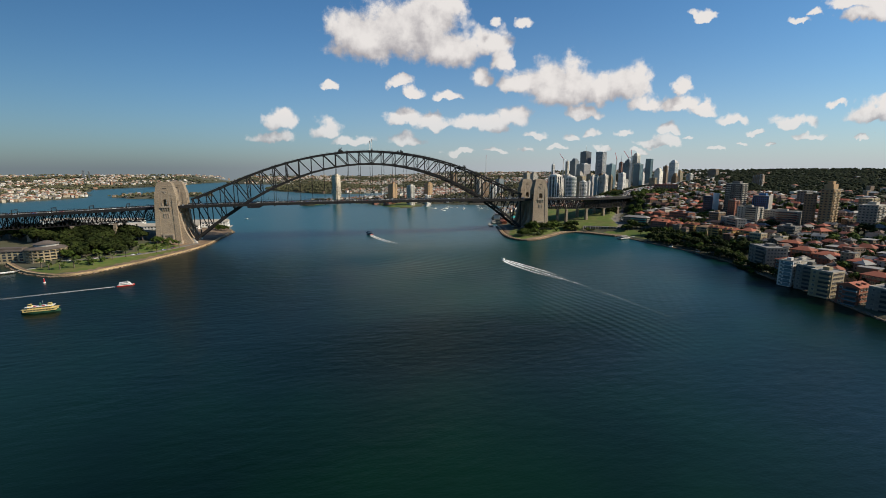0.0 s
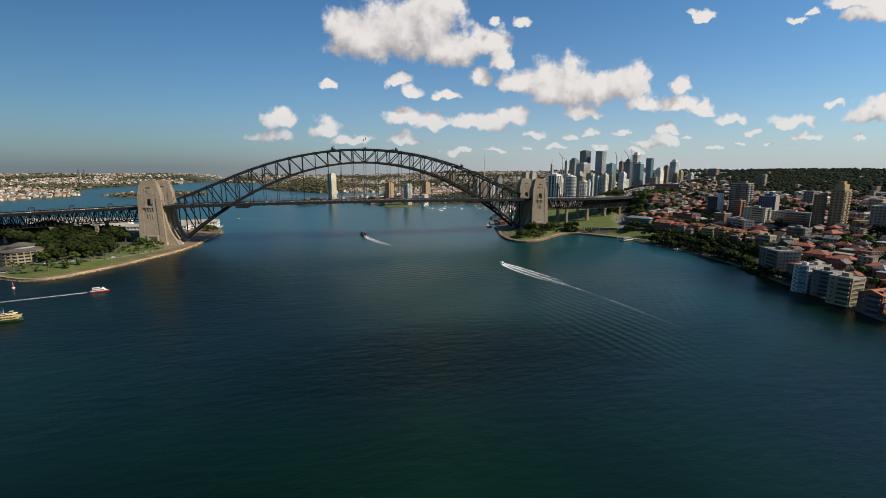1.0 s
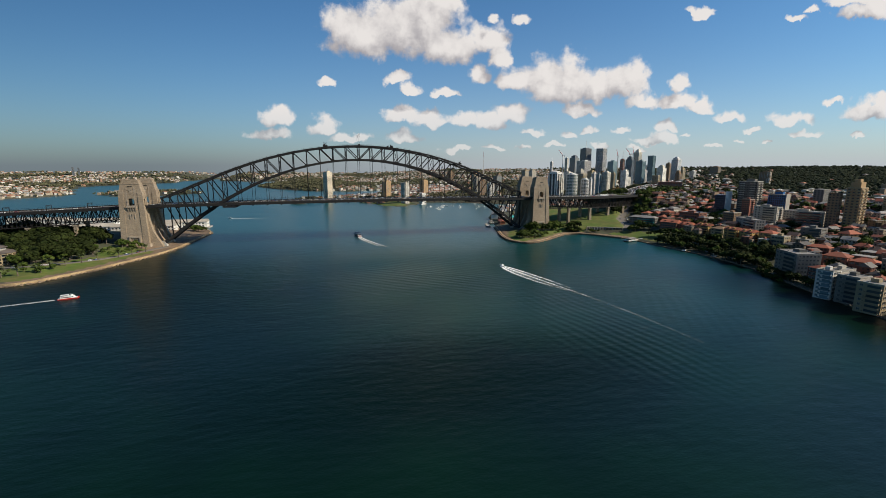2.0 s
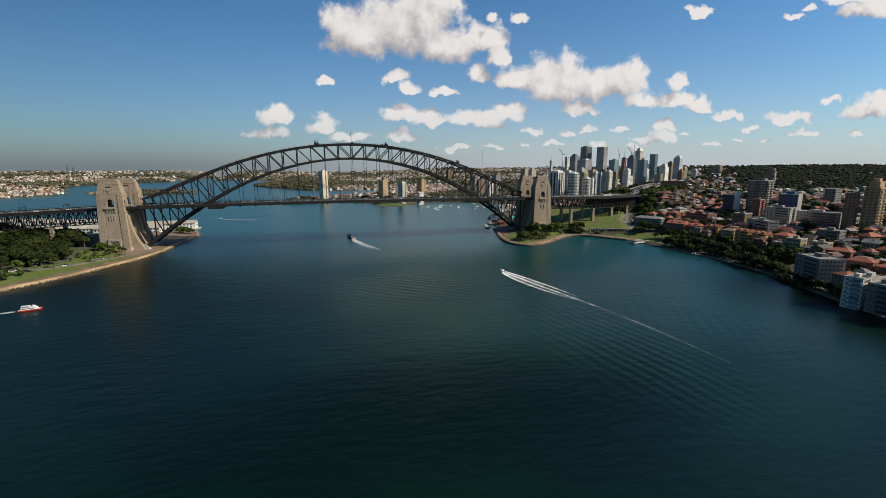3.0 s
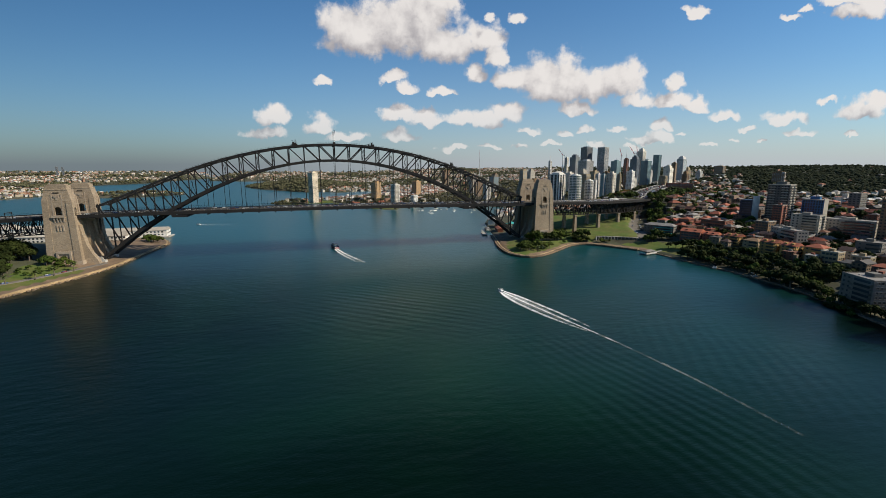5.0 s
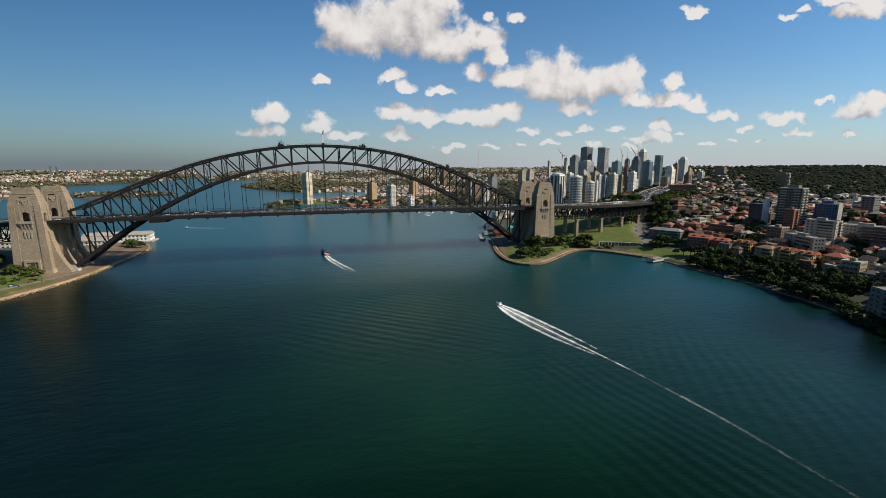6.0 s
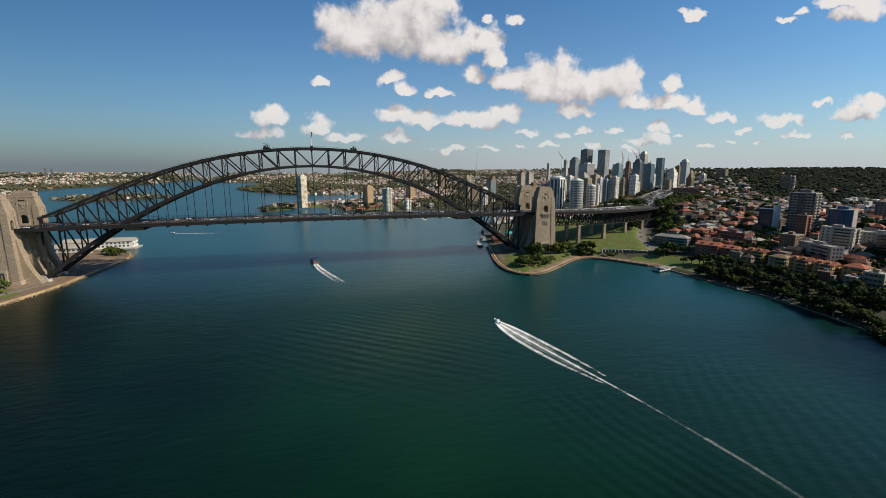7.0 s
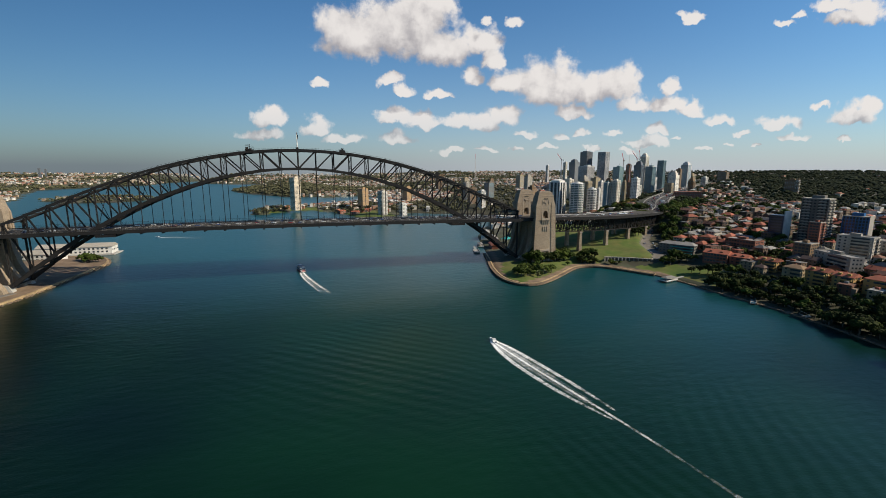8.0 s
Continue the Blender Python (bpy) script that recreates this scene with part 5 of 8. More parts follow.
def flats_tower(label, x, y, w, d, top, rot, wall, pane, kind="bands", storey=3.3, group="city towers", name="tower_block", base=None, crown="box", trim=None):
    """A tall building seen from afar: storeys and windows as geometry, joined by kind."""
    z0 = ground_at(x, y) - 2 if base is None else base
    h = top - z0
    rot += 13 if x > 480 and y > 200 else 0        # the city's street grid lies askew to the bridge
    b = thing(name, label, "building", group, pose(x, y, z0, 0, 0, rot))
    trim = trim or wall
    floors = max(4, int(h / storey))
    st = h / floors
    if kind == "round":
        n, r = 20, w / 2
        part("wall", Shape().tube((0, 0), r, r, 0, h, n), pane, b)
        s = Shape()
        for i in range(floors + 1):
            s.tube((0, 0), r + 0.5, r + 0.5, i * st - 0.55, i * st + 0.55, n)
        tagged(part("floor_band", s, trim, b), kind="stuff")
        for k in range(0, n, 2):
            a = 2 * math.pi * (k + 0.5) / n
            part("fin", Shape().box((0, 0, h / 2), (0.7, 0.7, h)).turned(pose(math.cos(a) * (r + 0.2), math.sin(a) * (r + 0.2), 0, 0, 0, math.degrees(a))), trim, b)
        part("crown", Shape().tube((0, 0), r * 0.86, r * 0.74, h, h + 2.6, n).tube((0, 0), r * 0.42, r * 0.34, h + 2.6, h + 4.4, n), trim, b, "domed penthouse top")
        return b
    if kind == "bands":
        part("wall", Shape().box((0, 0, h / 2), (w - 0.5, d - 0.5, h)), pane, b)
        s = Shape()
        for i in range(floors + 1):
            s.box((0, 0, i * st), (w, d, st * 0.48))
        tagged(part("floor_band", s, wall, b), kind="stuff")
        for sx in (-1, 1):
            for sy in (-1, 1):
                part("corner_pier", Shape().box((sx * (w / 2 - 0.7), sy * (d / 2 - 0.7), h / 2), (1.8, 1.8, h)), trim, b)
    elif kind == "piers":
        part("wall", Shape().box((0, 0, h / 2), (w - 0.8, d - 0.8, h)), pane, b)
        for face in "swe":
            width = w if FACES[face][1] else d
            for u in (-0.5, -0.42, -0.12, -0.04, 0.26, 0.34, 0.5):
                q = Shape().box((0, 0, 0), (1.5, 1.0, h))
                part("pier", q.turned(face_pose(face, w - 1.6, d - 1.6, u * (width - 1.6), h / 2, 0.3)), wall, b)
        s = Shape()
        for i in range(floors + 1):
            s.box((0, 0, i * st), (w - 0.3, d - 0.3, 0.5))
        tagged(part("floor_band", s, RENDER_GREY, b), kind="stuff")
    elif kind == "fins":
        part("wall", Shape().box((0, 0, h / 2), (w - 0.8, d - 0.8, h)), pane, b)
        s = Shape()
        for face in "swen":
            width = w if FACES[face][1] else d
            n = max(3, int(width / 3.0))
            for k in range(n + 1):
                m = face_pose(face, w, d, -width / 2 + width * k / n, h / 2, -0.25)
                s.add([tuple(m @ Vector(p)) for p in Shape().box((0, 0, 0), (0.9, 0.7, h)).v], BOX_FACES)
        for i in range(0, floors + 1):
            s.box((0, 0, i * st), (w - 0.4, d - 0.4, 0.8))
        tagged(part("mullion", s, wall, b), kind="stuff")
    else:
        part("wall", Shape().box((0, 0, h / 2), (w, d, h)), wall, b)
        s = Shape()
        for face in "swe":
            width = w if FACES[face][1] else d
            n = max(3, int(width / 3.6))
            for i in range(floors):
                for k in range(n):
                    m = face_pose(face, w, d, -width / 2 + width * (k + 0.5) / n, (i + 0.55) * st, 0.02)
                    s.add([tuple(m @ Vector(p)) for p in Shape().box((0, 0, 0), (width / n * 0.48, 0.14, st * 0.45)).v], BOX_FACES)
        tagged(part("window", s, pane, b), kind="stuff")
        if kind == "balcony":
            s = Shape()
            for i in range(1, floors):
                for face in "sw":
                    width = w if FACES[face][1] else d
                    for u in (-width * 0.28, width * 0.28):
                        m = face_pose(face, w, d, u, i * st + 0.2, 0.7)
                        s.add([tuple(m @ Vector(p)) for p in Shape().box((0, 0, 0.45), (width * 0.26, 1.5, 1.1)).v], BOX_FACES)
            tagged(part("balcony", s, trim, b), kind="stuff")
    part("roof", Shape().box((0, 0, h + 0.5), (w + 0.3, d + 0.3, 1.0)), trim, b)
    if crown == "box":
        part("plant_room", Shape().box((w * 0.1, 0, h + 2.4), (w * 0.45, d * 0.45, 4.0)), wall, b)
        part("aerial", Shape().tube((w * 0.1, 0), 0.3, 0.15, h + 4, h + 11, 6), STEEL, b)
    elif crown == "mast":
        part("plant_room", Shape().box((0, 0, h + 2.0), (w * 0.6, d * 0.6, 4.0)), wall, b)
        part("mast", Shape().tube((0, 0), 0.9, 0.35, h + 3.5, h + 30, 6), WHITE, b)
    elif crown == "dome":
        part("upper_stage", Shape().box((0, 0, h + 2.2), (w * 0.78, d * 0.78, 3.4)), wall, b)
        part("dome", Shape().tube((0, 0), w * 0.42, w * 0.34, h + 3.9, h + 5.4, 18).tube((0, 0), w * 0.34, w * 0.12, h + 5.4, h + 7.2, 18), wall, b, "low white domed roof")
    elif crown == "step":
        part("upper_stage", Shape().box((0, 0, h + 4), (w * 0.7, d * 0.7, 7.0)).box((0, 0, h + 9), (w * 0.4, d * 0.4, 4.0)), wall, b)
    return b


# northern city, beyond the bridge
flats_tower("black slab office tower with a roof mast", 1002, 928, 35.1, 27.7, 183, 8, TOWER_DARK, PANE_CITY, "fins", crown="mast")
flats_tower("dark office block with a stepped side", 916, 873, 28.4, 23.8, 144, 11, TOWER_DARK, PANE_CITY, "bands", crown="step")
flats_tower("wide pale grey office block", 804, 640, 39.3, 29.4, 127, 11, TOWER_GREY, PANE_CITY, "fins")
flats_tower("tall grey glass office tower with a flat top", 1052, 893, 33.6, 28.8, 182, 14, TOWER_GREY, PANE_BLUE, "fins", crown="none")
flats_tower("teal-grey office tower with ribbon windows", 876, 588, 25.2, 19.9, 125, 11, TOWER_TEAL, PANE_BLUE, "bands")
flats_tower("unfinished concrete tower with a reddish core", 965, 652, 11.1, 11.1, 133, 8, BRICK_RED, PANE_CITY, "bands", crown="mast")
flats_tower("dark glazed office tower", 886, 516, 21.2, 19.2, 130, 14, TOWER_DARK, PANE_BLUE, "fins", crown="step")
flats_tower("white-topped office tower with a slanted crown", 1094, 733, 23.2, 19.3, 162, 9.5, TOWER_PALE, PANE_CITY, "bands", crown="step")
flats_tower("teal glass tower with white vertical piers", 942, 534, 23.4, 19.9, 126, 11, TOWER_TEAL, PANE_BLUE, "fins", trim=RENDER_WHITE)
flats_tower("slim blue-green glass tower", 1031, 589, 17.7, 17.7, 145, 11, TOWER_TEAL, PANE_BLUE, "fins", crown="none")
flats_tower("cream concrete office block with dark slots", 987, 493, 26.7, 18.8, 103, 12.5, TOWER_PALE, PANE_CITY, "punched", crown="step")
flats_tower("brown brick residential tower", 1137, 627, 14.4, 13.2, 120, 14, BRICK_BROWN, PANE_CITY, "punched")
flats_tower("grey and white flat-topped tower", 1258, 718, 31.7, 22.7, 136, 11, TOWER_GREY, PANE_BLUE, "bands", crown="step")
flats_tower("plain white slab tower beside the freeway", 1297, 675, 23.3, 14.2, 93, 9.5, RENDER_WHITE, PANE_CITY, "fins", crown="box")
flats_tower("dark brown hilltop tower", 1812, 1048, 44.2, 36.8, 112, 14, BRICK_BROWN, PANE_CITY, "bands")
flats_tower("small white office block with flat roof", 751, 368, 16.5, 14.8, 96, 14, RENDER_WHITE, PANE_CITY, "punched")
flats_tower("narrow pale office tower", 967, 1011, 11.1, 11.1, 146, 14, TOWER_PALE, PANE_CITY, "bands")
flats_tower("beige apartment tower with rounded balconies", 667, 333, 17.0, 14.9, 92, 14, TOWER_PALE, PANE_CITY, "balcony")
flats_tower("green-glazed apartment tower with white corners", 648, 338, 10.3, 10.3, 88, 11, TOWER_TEAL, PANE_BLUE, "bands", trim=RENDER_WHITE)
flats_tower("beige apartment tower with pale piers", 665, 302, 7.6, 6.9, 90, 11, RENDER_CREAM, PANE_CITY, "fins")
flats_tower("grey stone-clad apartment slab", 650, 361, 12.6, 8.4, 89, 8, TOWER_GREY, PANE_CITY, "punched")
flats_tower("grey office block beside the ridge road", 984, 565, 15.5, 13.1, 96, 14, TOWER_GREY, PANE_CITY, "bands")
flats_tower("low dark glass office block", 1170, 691, 18.0, 15.9, 109, 11, TOWER_DARK, PANE_BLUE, "bands")
flats_tower("white curved apartment tower with banded balconies", 524, 267, 26, 26, 88, 8, RENDER_WHITE, PANE_GREEN, "round", group="curved harbour towers", trim=RENDER_WHITE)
flats_tower("dark-glazed apartment tower with white edges", 502, 303, 26.9, 25.0, 90, 14, RENDER_WHITE, PANE, "piers", crown="dome", trim=RENDER_WHITE)
flats_tower("white rounded apartment block with deep balconies", 565, 275, 18.5, 18.5, 76, 14, RENDER_WHITE, PANE_CITY, "round", group="curved harbour towers", trim=RENDER_WHITE)
flats_tower("white apartment slab with dark ribbon glazing", 585, 281, 4.1, 6.5, 77, 8, RENDER_WHITE, PANE_CITY, "bands")
flats_tower("far dark office tower on the horizon", -1974, 3673, 15, 14, 122, 16, TOWER_DARK, PANE, "bands", crown="none")
flats_tower("second far dark office tower on the horizon", -1940, 3686, 13, 12, 117, 16, TOWER_DARK, PANE, "bands", crown="none")
flats_tower("distant telecommunications office tower", 1264, 1650, 14.3, 12.2, 144, 14, TOWER_GREY, PANE_CITY, "bands", crown="mast")
flats_tower("red brick residential block with a flat roof", 862, 322, 57, 22.1, 66, -46, BRICK_RED, PANE_CITY, "punched", crown="none")
flats_tower("brown brick tower above the wooded hillside", 1235, 349, 16, 28, 91, 10, BRICK_BROWN, PANE_CITY, "punched")
flats_tower("tall tan slab tower with a pale edge", 1186, 301, 8.2, 6.9, 92, 9.5, BRICK_BROWN, PANE_CITY, "balcony", trim=RENDER_WHITE)
# across the harbour, behind the arch
flats_tower("tall slim cream apartment tower on the point", -26, 765, 21, 18, 92, 42, TOWER_CREAM, PANE, "punched", group="point apartments", base=5)
flats_tower("brown brick apartment block on the point", 153, 735, 22, 20, 63, 36, BRICK_TAN, PANE_CITY, "punched", group="point apartments")
flats_tower("pale grey apartment tower on the point", 184, 590, 18, 17, 62, 36, RENDER_PALE, PANE_CITY, "balcony", group="point apartments", trim=RENDER_WHITE)
flats_tower("tan apartment tower on the point", 310, 880, 24, 20, 61, 36, BRICK_TAN, PANE_CITY, "punched", group="point apartments")
flats_tower("white low apartment block near the bay", 235, 585, 14, 14, 32, 24.1, RENDER_WHITE, PANE, "punched", group="point apartments", crown="none")
flats_tower("white apartment block on the bay slope", 470, 640, 18, 14, 58, 18.2, RENDER_WHITE, PANE, "balcony", group="point apartments")
flats_tower("blue-grey apartment block on the bay slope", 560, 800, 26, 20, 76, 11, RENDER_GREY, PANE_BLUE, "bands", group="point apartments")
flats_tower("cream apartment block on the ridge", 640, 1250, 24, 20, 84, 14, RENDER_CREAM, PANE_CITY, "punched", group="point apartments")
flats_tower("pink brick apartment block on the ridge", 600, 1500, 26, 20, 92, 14, BRICK_BROWN, PANE_CITY, "punched", group="point apartments")

def build_tower_crane(x, y, z0, z1, turn):
    """A luffing tower crane over a building site in the city."""
    c = thing("tower_crane", "red and white tower crane over the city roofs", "crane", "city cranes", pose(x, y, z0, 0, 0, turn))
    h = z1 - z0
    part("mast", Shape().box((0, 0, h / 2), (2.2, 2.2, h)), WHITE, c)
    part("cab", Shape().box((1.6, 0, h + 1.2), (2.4, 2.2, 2.4)), RED_PAINT, c)
    part("jib", Shape().beam((0, 0, h + 1), (19, 0, h + 24), 1.2, 1.2), RED_PAINT, c)
    part("counter_jib", Shape().beam((0, 0, h + 1), (-8, 0, h + 1.5), 1.6, 1.2).box((-7.5, 0, h - 0.4), (3, 2, 2.6)), WHITE, c)
    part("stay", Shape().beam((-6, 0, h + 2), (0, 0, h + 9), 0.4, 0.4).beam((0, 0, h + 9), (15, 0, h + 19.5), 0.3, 0.3), WHITE, c)


for x, y, z1, turn in ((957, 668, 146, 70), (985, 640, 150, 110), (1046, 700, 158, 60), (884, 905, 152, 120)):
    build_tower_crane(x, y, ground_at(x, y) - 1, z1, turn)
radio_mast = thing("radio_mast", "tall thin lattice radio mast on the horizon", "mast", "", pose(1150, 2450, ground_at(1150, 2450) - 1))
part("lattice", Shape().tube((0, 0), 3.0, 1.4, 0, 150, 6), TOWER_GREY, radio_mast)
part("antenna", Shape().tube((0, 0), 1.0, 0.5, 150, 185, 6), RED_PAINT, radio_mast)
midrise = random.Random(17)
for x, y, top, k in ((560, 420, 70, 0), (610, 470, 82, 1), (660, 430, 88, 2), (700, 500, 92, 0), (740, 450, 86, 3), (560, 520, 66, 3), (640, 560, 78, 0), (720, 600, 90, 1),
                     (780, 560, 94, 2), (830, 470, 84, 3), (800, 420, 78, 1), (930, 450, 82, 2), (1080, 520, 86, 3), (1060, 640, 104, 1),
                     (1330, 760, 98, 2), (480, 740, 62, 3), (520, 900, 74, 0), (650, 1000, 82, 3), (740, 880, 92, 0), (820, 1100, 96, 2)):
    wall = (RENDER_PALE, TOWER_PALE, RENDER_CREAM, BRICK_BROWN)[k]
    words = ("pale grey", "pale concrete", "cream", "brown brick")[k]
    flats_tower(words + " mid-rise block on the northern city slope", x, y, midrise.uniform(16, 28), midrise.uniform(14, 20), top, midrise.uniform(4, 16), wall, PANE_CITY,
                midrise.choice(("bands", "punched", "balcony")), group="mid-rise blocks", crown=midrise.choice(("box", "none", "step")))
for x, y, w, r in ((120, 640, 22, 20), (150, 655, 26, 10), (196, 640, 24, -10), (90, 690, 18, 30)):
    apartment("low red-roofed boatyard building on the point", x, y, w, 12, ground_at(x, y) + 8.5, r, BRICK_RED, "gable", "sw", group="boatyard buildings", name="boatyard_building")
# the harbour-side suburb on the north shore
apartment("terracotta-roofed brick mansion block with gables", 446, -126, 17, 24, 26, 24, BRICK_RED, "gable", "sw", trim=RENDER_CREAM)
apartment("terracotta-roofed wing of the brick mansion block", 457, -145, 15, 17, 24, 20, BRICK_RED, "gable", "sw", balcony="w", trim=RENDER_CREAM)
apartment("small cream gabled house beside the mansion block", 466, -159, 10.3, 10.5, 22, 9, RENDER_CREAM, "gable", "sw")
apartment("ochre apartment block with a red gable roof", 456, -178, 13.5, 17, 26.4, 9, RENDER_YELLOW, "gable", "sw", balcony="sw")
apartment("brown-roofed cream apartment block", 448, -208, 13, 16.5, 25.8, 9, RENDER_CREAM, "hip", "sw", balcony="sw", roof_mat=BRICK_BROWN)
apartment("ochre apartment block with dormers in its red roof", 445, -230, 14, 15.5, 28.0, 9, RENDER_YELLOW, "gable", "sw", balcony="sw")
apartment("second ochre apartment block with a red gable roof", 448, -249, 14, 14.5, 27.4, 9, RENDER_YELLOW, "gable", "sw", balcony="sw")
apartment("tall orange apartment block with a low tiled roof", 456, -268, 15, 16, 28.4, 9, RENDER_YELLOW, "hip", "sw", balcony="sw")
apartment("cream block with a flat white roof", 448, -287, 13, 14, 25.0, 9, RENDER_CREAM, "flat", "sw", roof_mat=RENDER_PALE)
apartment("cream two-storey block with arched loggias", 458, -306, 11, 14, 23.4, 9, RENDER_CREAM, "flat", "sw")
apartment("long pale grey apartment block with stacked balconies", 363, -366, 21, 27, 25, -20, RENDER_GREY, "flat", "sw", balcony="w", trim=RENDER_GREY, base=0.5)
apartment("red-tiled brick house above the water", 347, -397, 13, 12, 20, -10, BRICK_RED, "hip", "sw", base=0.5)
apartment("white and blue apartment block over the water", 322, -418, 12, 11, 22.5, 8, RENDER_WHITE, "flat", "sw", pane=PANE_BLUE, balcony="w", accent=PANE_BLUE, base=0.5)
apartment("cream block with a crenellated parapet", 339.5, -415.5, 21, 10.5, 21.2, 8, RENDER_PALE, "flat", "sw", base=0.5)
apartment("pale green flat-roofed apartment block by the water", 326, -433, 16, 14, 21, 6, RENDER_GREY, "flat", "sw", balcony="sw", trim=RENDER_PALE, base=0.5)
apartment("cream waterfront block with a curved penthouse", 315, -453, 17, 15, 21.5, 6, RENDER_CREAM, "flat", "sw", balcony="w", trim=RENDER_PALE, base=0.5)
apartment("brick waterfront block with blue balconies and a red gable", 311, -475, 16, 14, 17.5, 4, BRICK_RED, "gable", "sw", balcony="w", accent=PANE_BLUE, base=0.5)
apartment("dark flat-roofed waterfront block", 310, -498, 18, 18, 18.5, 4, RENDER_GREY, "flat", "sw", balcony="w", trim=RENDER_PALE, base=0.5)
apartment("red-roofed brick house on the slope", 360, -462, 14, 18, 19, 4, BRICK_RED, "hip", "sw")
apartment("red-roofed brick house on the slope", 352, -494, 14, 18, 18, 4, BRICK_BROWN, "hip", "sw")
apartment("brick terrace with pink tiled roofs", 402, -374, 16, 18, 24, 16, BRICK_RED, "hip", "sw")
apartment("red-tiled brick flats among trees", 430, -340, 11.5, 18.7, 24.4, 16, BRICK_RED, "hip", "sw")
apartment("brick flats with a broad red roof", 405, -395, 15, 20, 22, 9, BRICK_RED, "hip", "sw")
apartment("brick flats with a dark hipped roof", 396, -430, 14, 20, 22, 6, BRICK_BROWN, "hip", "sw")
apartment("red brick warehouse-like school with long wall", 496, -116, 17, 34, 34.5, 8, BRICK_RED, "flat", "sw", trim=BRICK_RED)
apartment("brown brick flats with paired piers", 494, -184, 16, 15, 41, 9, BRICK_BROWN, "flat", "sw")
apartment("white curved-balcony apartment building", 486, -218, 12, 42, 36, -20, RENDER_PALE, "flat", "sw", balcony="w", trim=RENDER_PALE)
apartment("white flats with long banded balconies", 528, -208, 15, 28, 50, 12, RENDER_PALE, "flat", "sw", balcony="sw", trim=RENDER_PALE)
apartment("white and red flats with a flat overhanging roof", 566, -230, 17, 45, 45, 16, RENDER_PALE, "flat", "sw", balcony="sw", accent=BRICK_RED, trim=RENDER_PALE)
apartment("grey round-cornered flats with glazed balconies", 492, -292, 20, 19, 33, 16, RENDER_GREY, "flat", "sw", balcony="w", trim=RENDER_GREY)
apartment("slim brick apartment tower beside the high-rise", 574, -141, 11.4, 11.4, 55, 9, BRICK_RED, "flat", "sw", balcony="s", trim=RENDER_PALE)
office = flats_tower("dark blue glazed office block with a plain white end wall", 568, -102, 14, 16, 59, 8, NAVY, PANE, "bands", trim=NAVY, group="suburb high-rises", crown="none")
part("end_wall", Shape().box((0.6, -8.6, 20), (14.5, 1.2, 42)), RENDER_WHITE, office, "plain white end wall")
flats_tower("grey and white high-rise with stacked balconies", 591, -128, 15, 27, 81, 10, RENDER_GREY, PANE, "balcony", trim=RENDER_PALE, group="suburb high-rises")
panelled = flats_tower("bright blue panelled office block with a pale end wall", 614, -157, 10, 24, 62, 8, BLUE_PANEL, PANE, "fins", group="suburb high-rises", trim=RENDER_PALE)
part("end_wall", Shape().box((0, -12.4, 18), (10.2, 0.8, 38)), RENDER_PALE, panelled, "pale end wall")
flats_tower("tan brick high-rise with a taller lift core", 582, -275, 19, 14, 77, 12, BRICK_TAN, PANE, "balcony", crown="step", group="suburb high-rises", trim=RENDER_CREAM)
flats_tower("dark brown brick high-rise wing", 566, -262, 9, 11, 70, 12, BRICK_BROWN, PANE, "punched", group="suburb high-rises", crown="none")
flats_tower("white flats with open balcony bands", 606, -310, 23, 19, 58, 12, RENDER_PALE, PANE, "balcony", group="suburb high-rises", trim=RENDER_PALE)
flats_tower("grey concrete flats with plain balconies", 585, -355, 23, 19, 55, 6, RENDER_GREY, PANE, "balcony", group="suburb high-rises")
flats_tower("tan flats among hillside trees", 680, -330, 19, 16, 62, 10, BRICK_BROWN, PANE, "punched", group="suburb high-rises", crown="none")
flats_tower("grey flats among hillside trees", 760, -120, 23, 14, 66, 12, RENDER_GREY, PANE, "punched", group="suburb high-rises", crown="none")
flats_tower("cream flats behind the high-rises", 720, -240, 23, 16, 60, 8, RENDER_CREAM, PANE, "balcony", group="suburb high-rises", crown="none")
# small terrace rows by the northern park
apartment("blue-grey terrace row with iron verandahs", 444, -72, 14, 40, 27, 28, RENDER_GREY, "hip", "sw", balcony="w", roof_mat=ROOF_GREY, accent=TEAL, name="terrace_row")
apartment("white terrace house with a red roof", 470, -50, 16, 12, 31, 20, RENDER_PALE, "hip", "sw", name="terrace_row")
apartment("brick corner house with a tiled roof", 492, -70, 16, 14, 34, 20, BRICK_RED, "hip", "sw", name="terrace_row")
apartment("white low house with a grey roof", 515, -58, 18, 12, 38, 15, RENDER_PALE, "hip", "sw", roof_mat=ROOF_GREY, name="terrace_row")


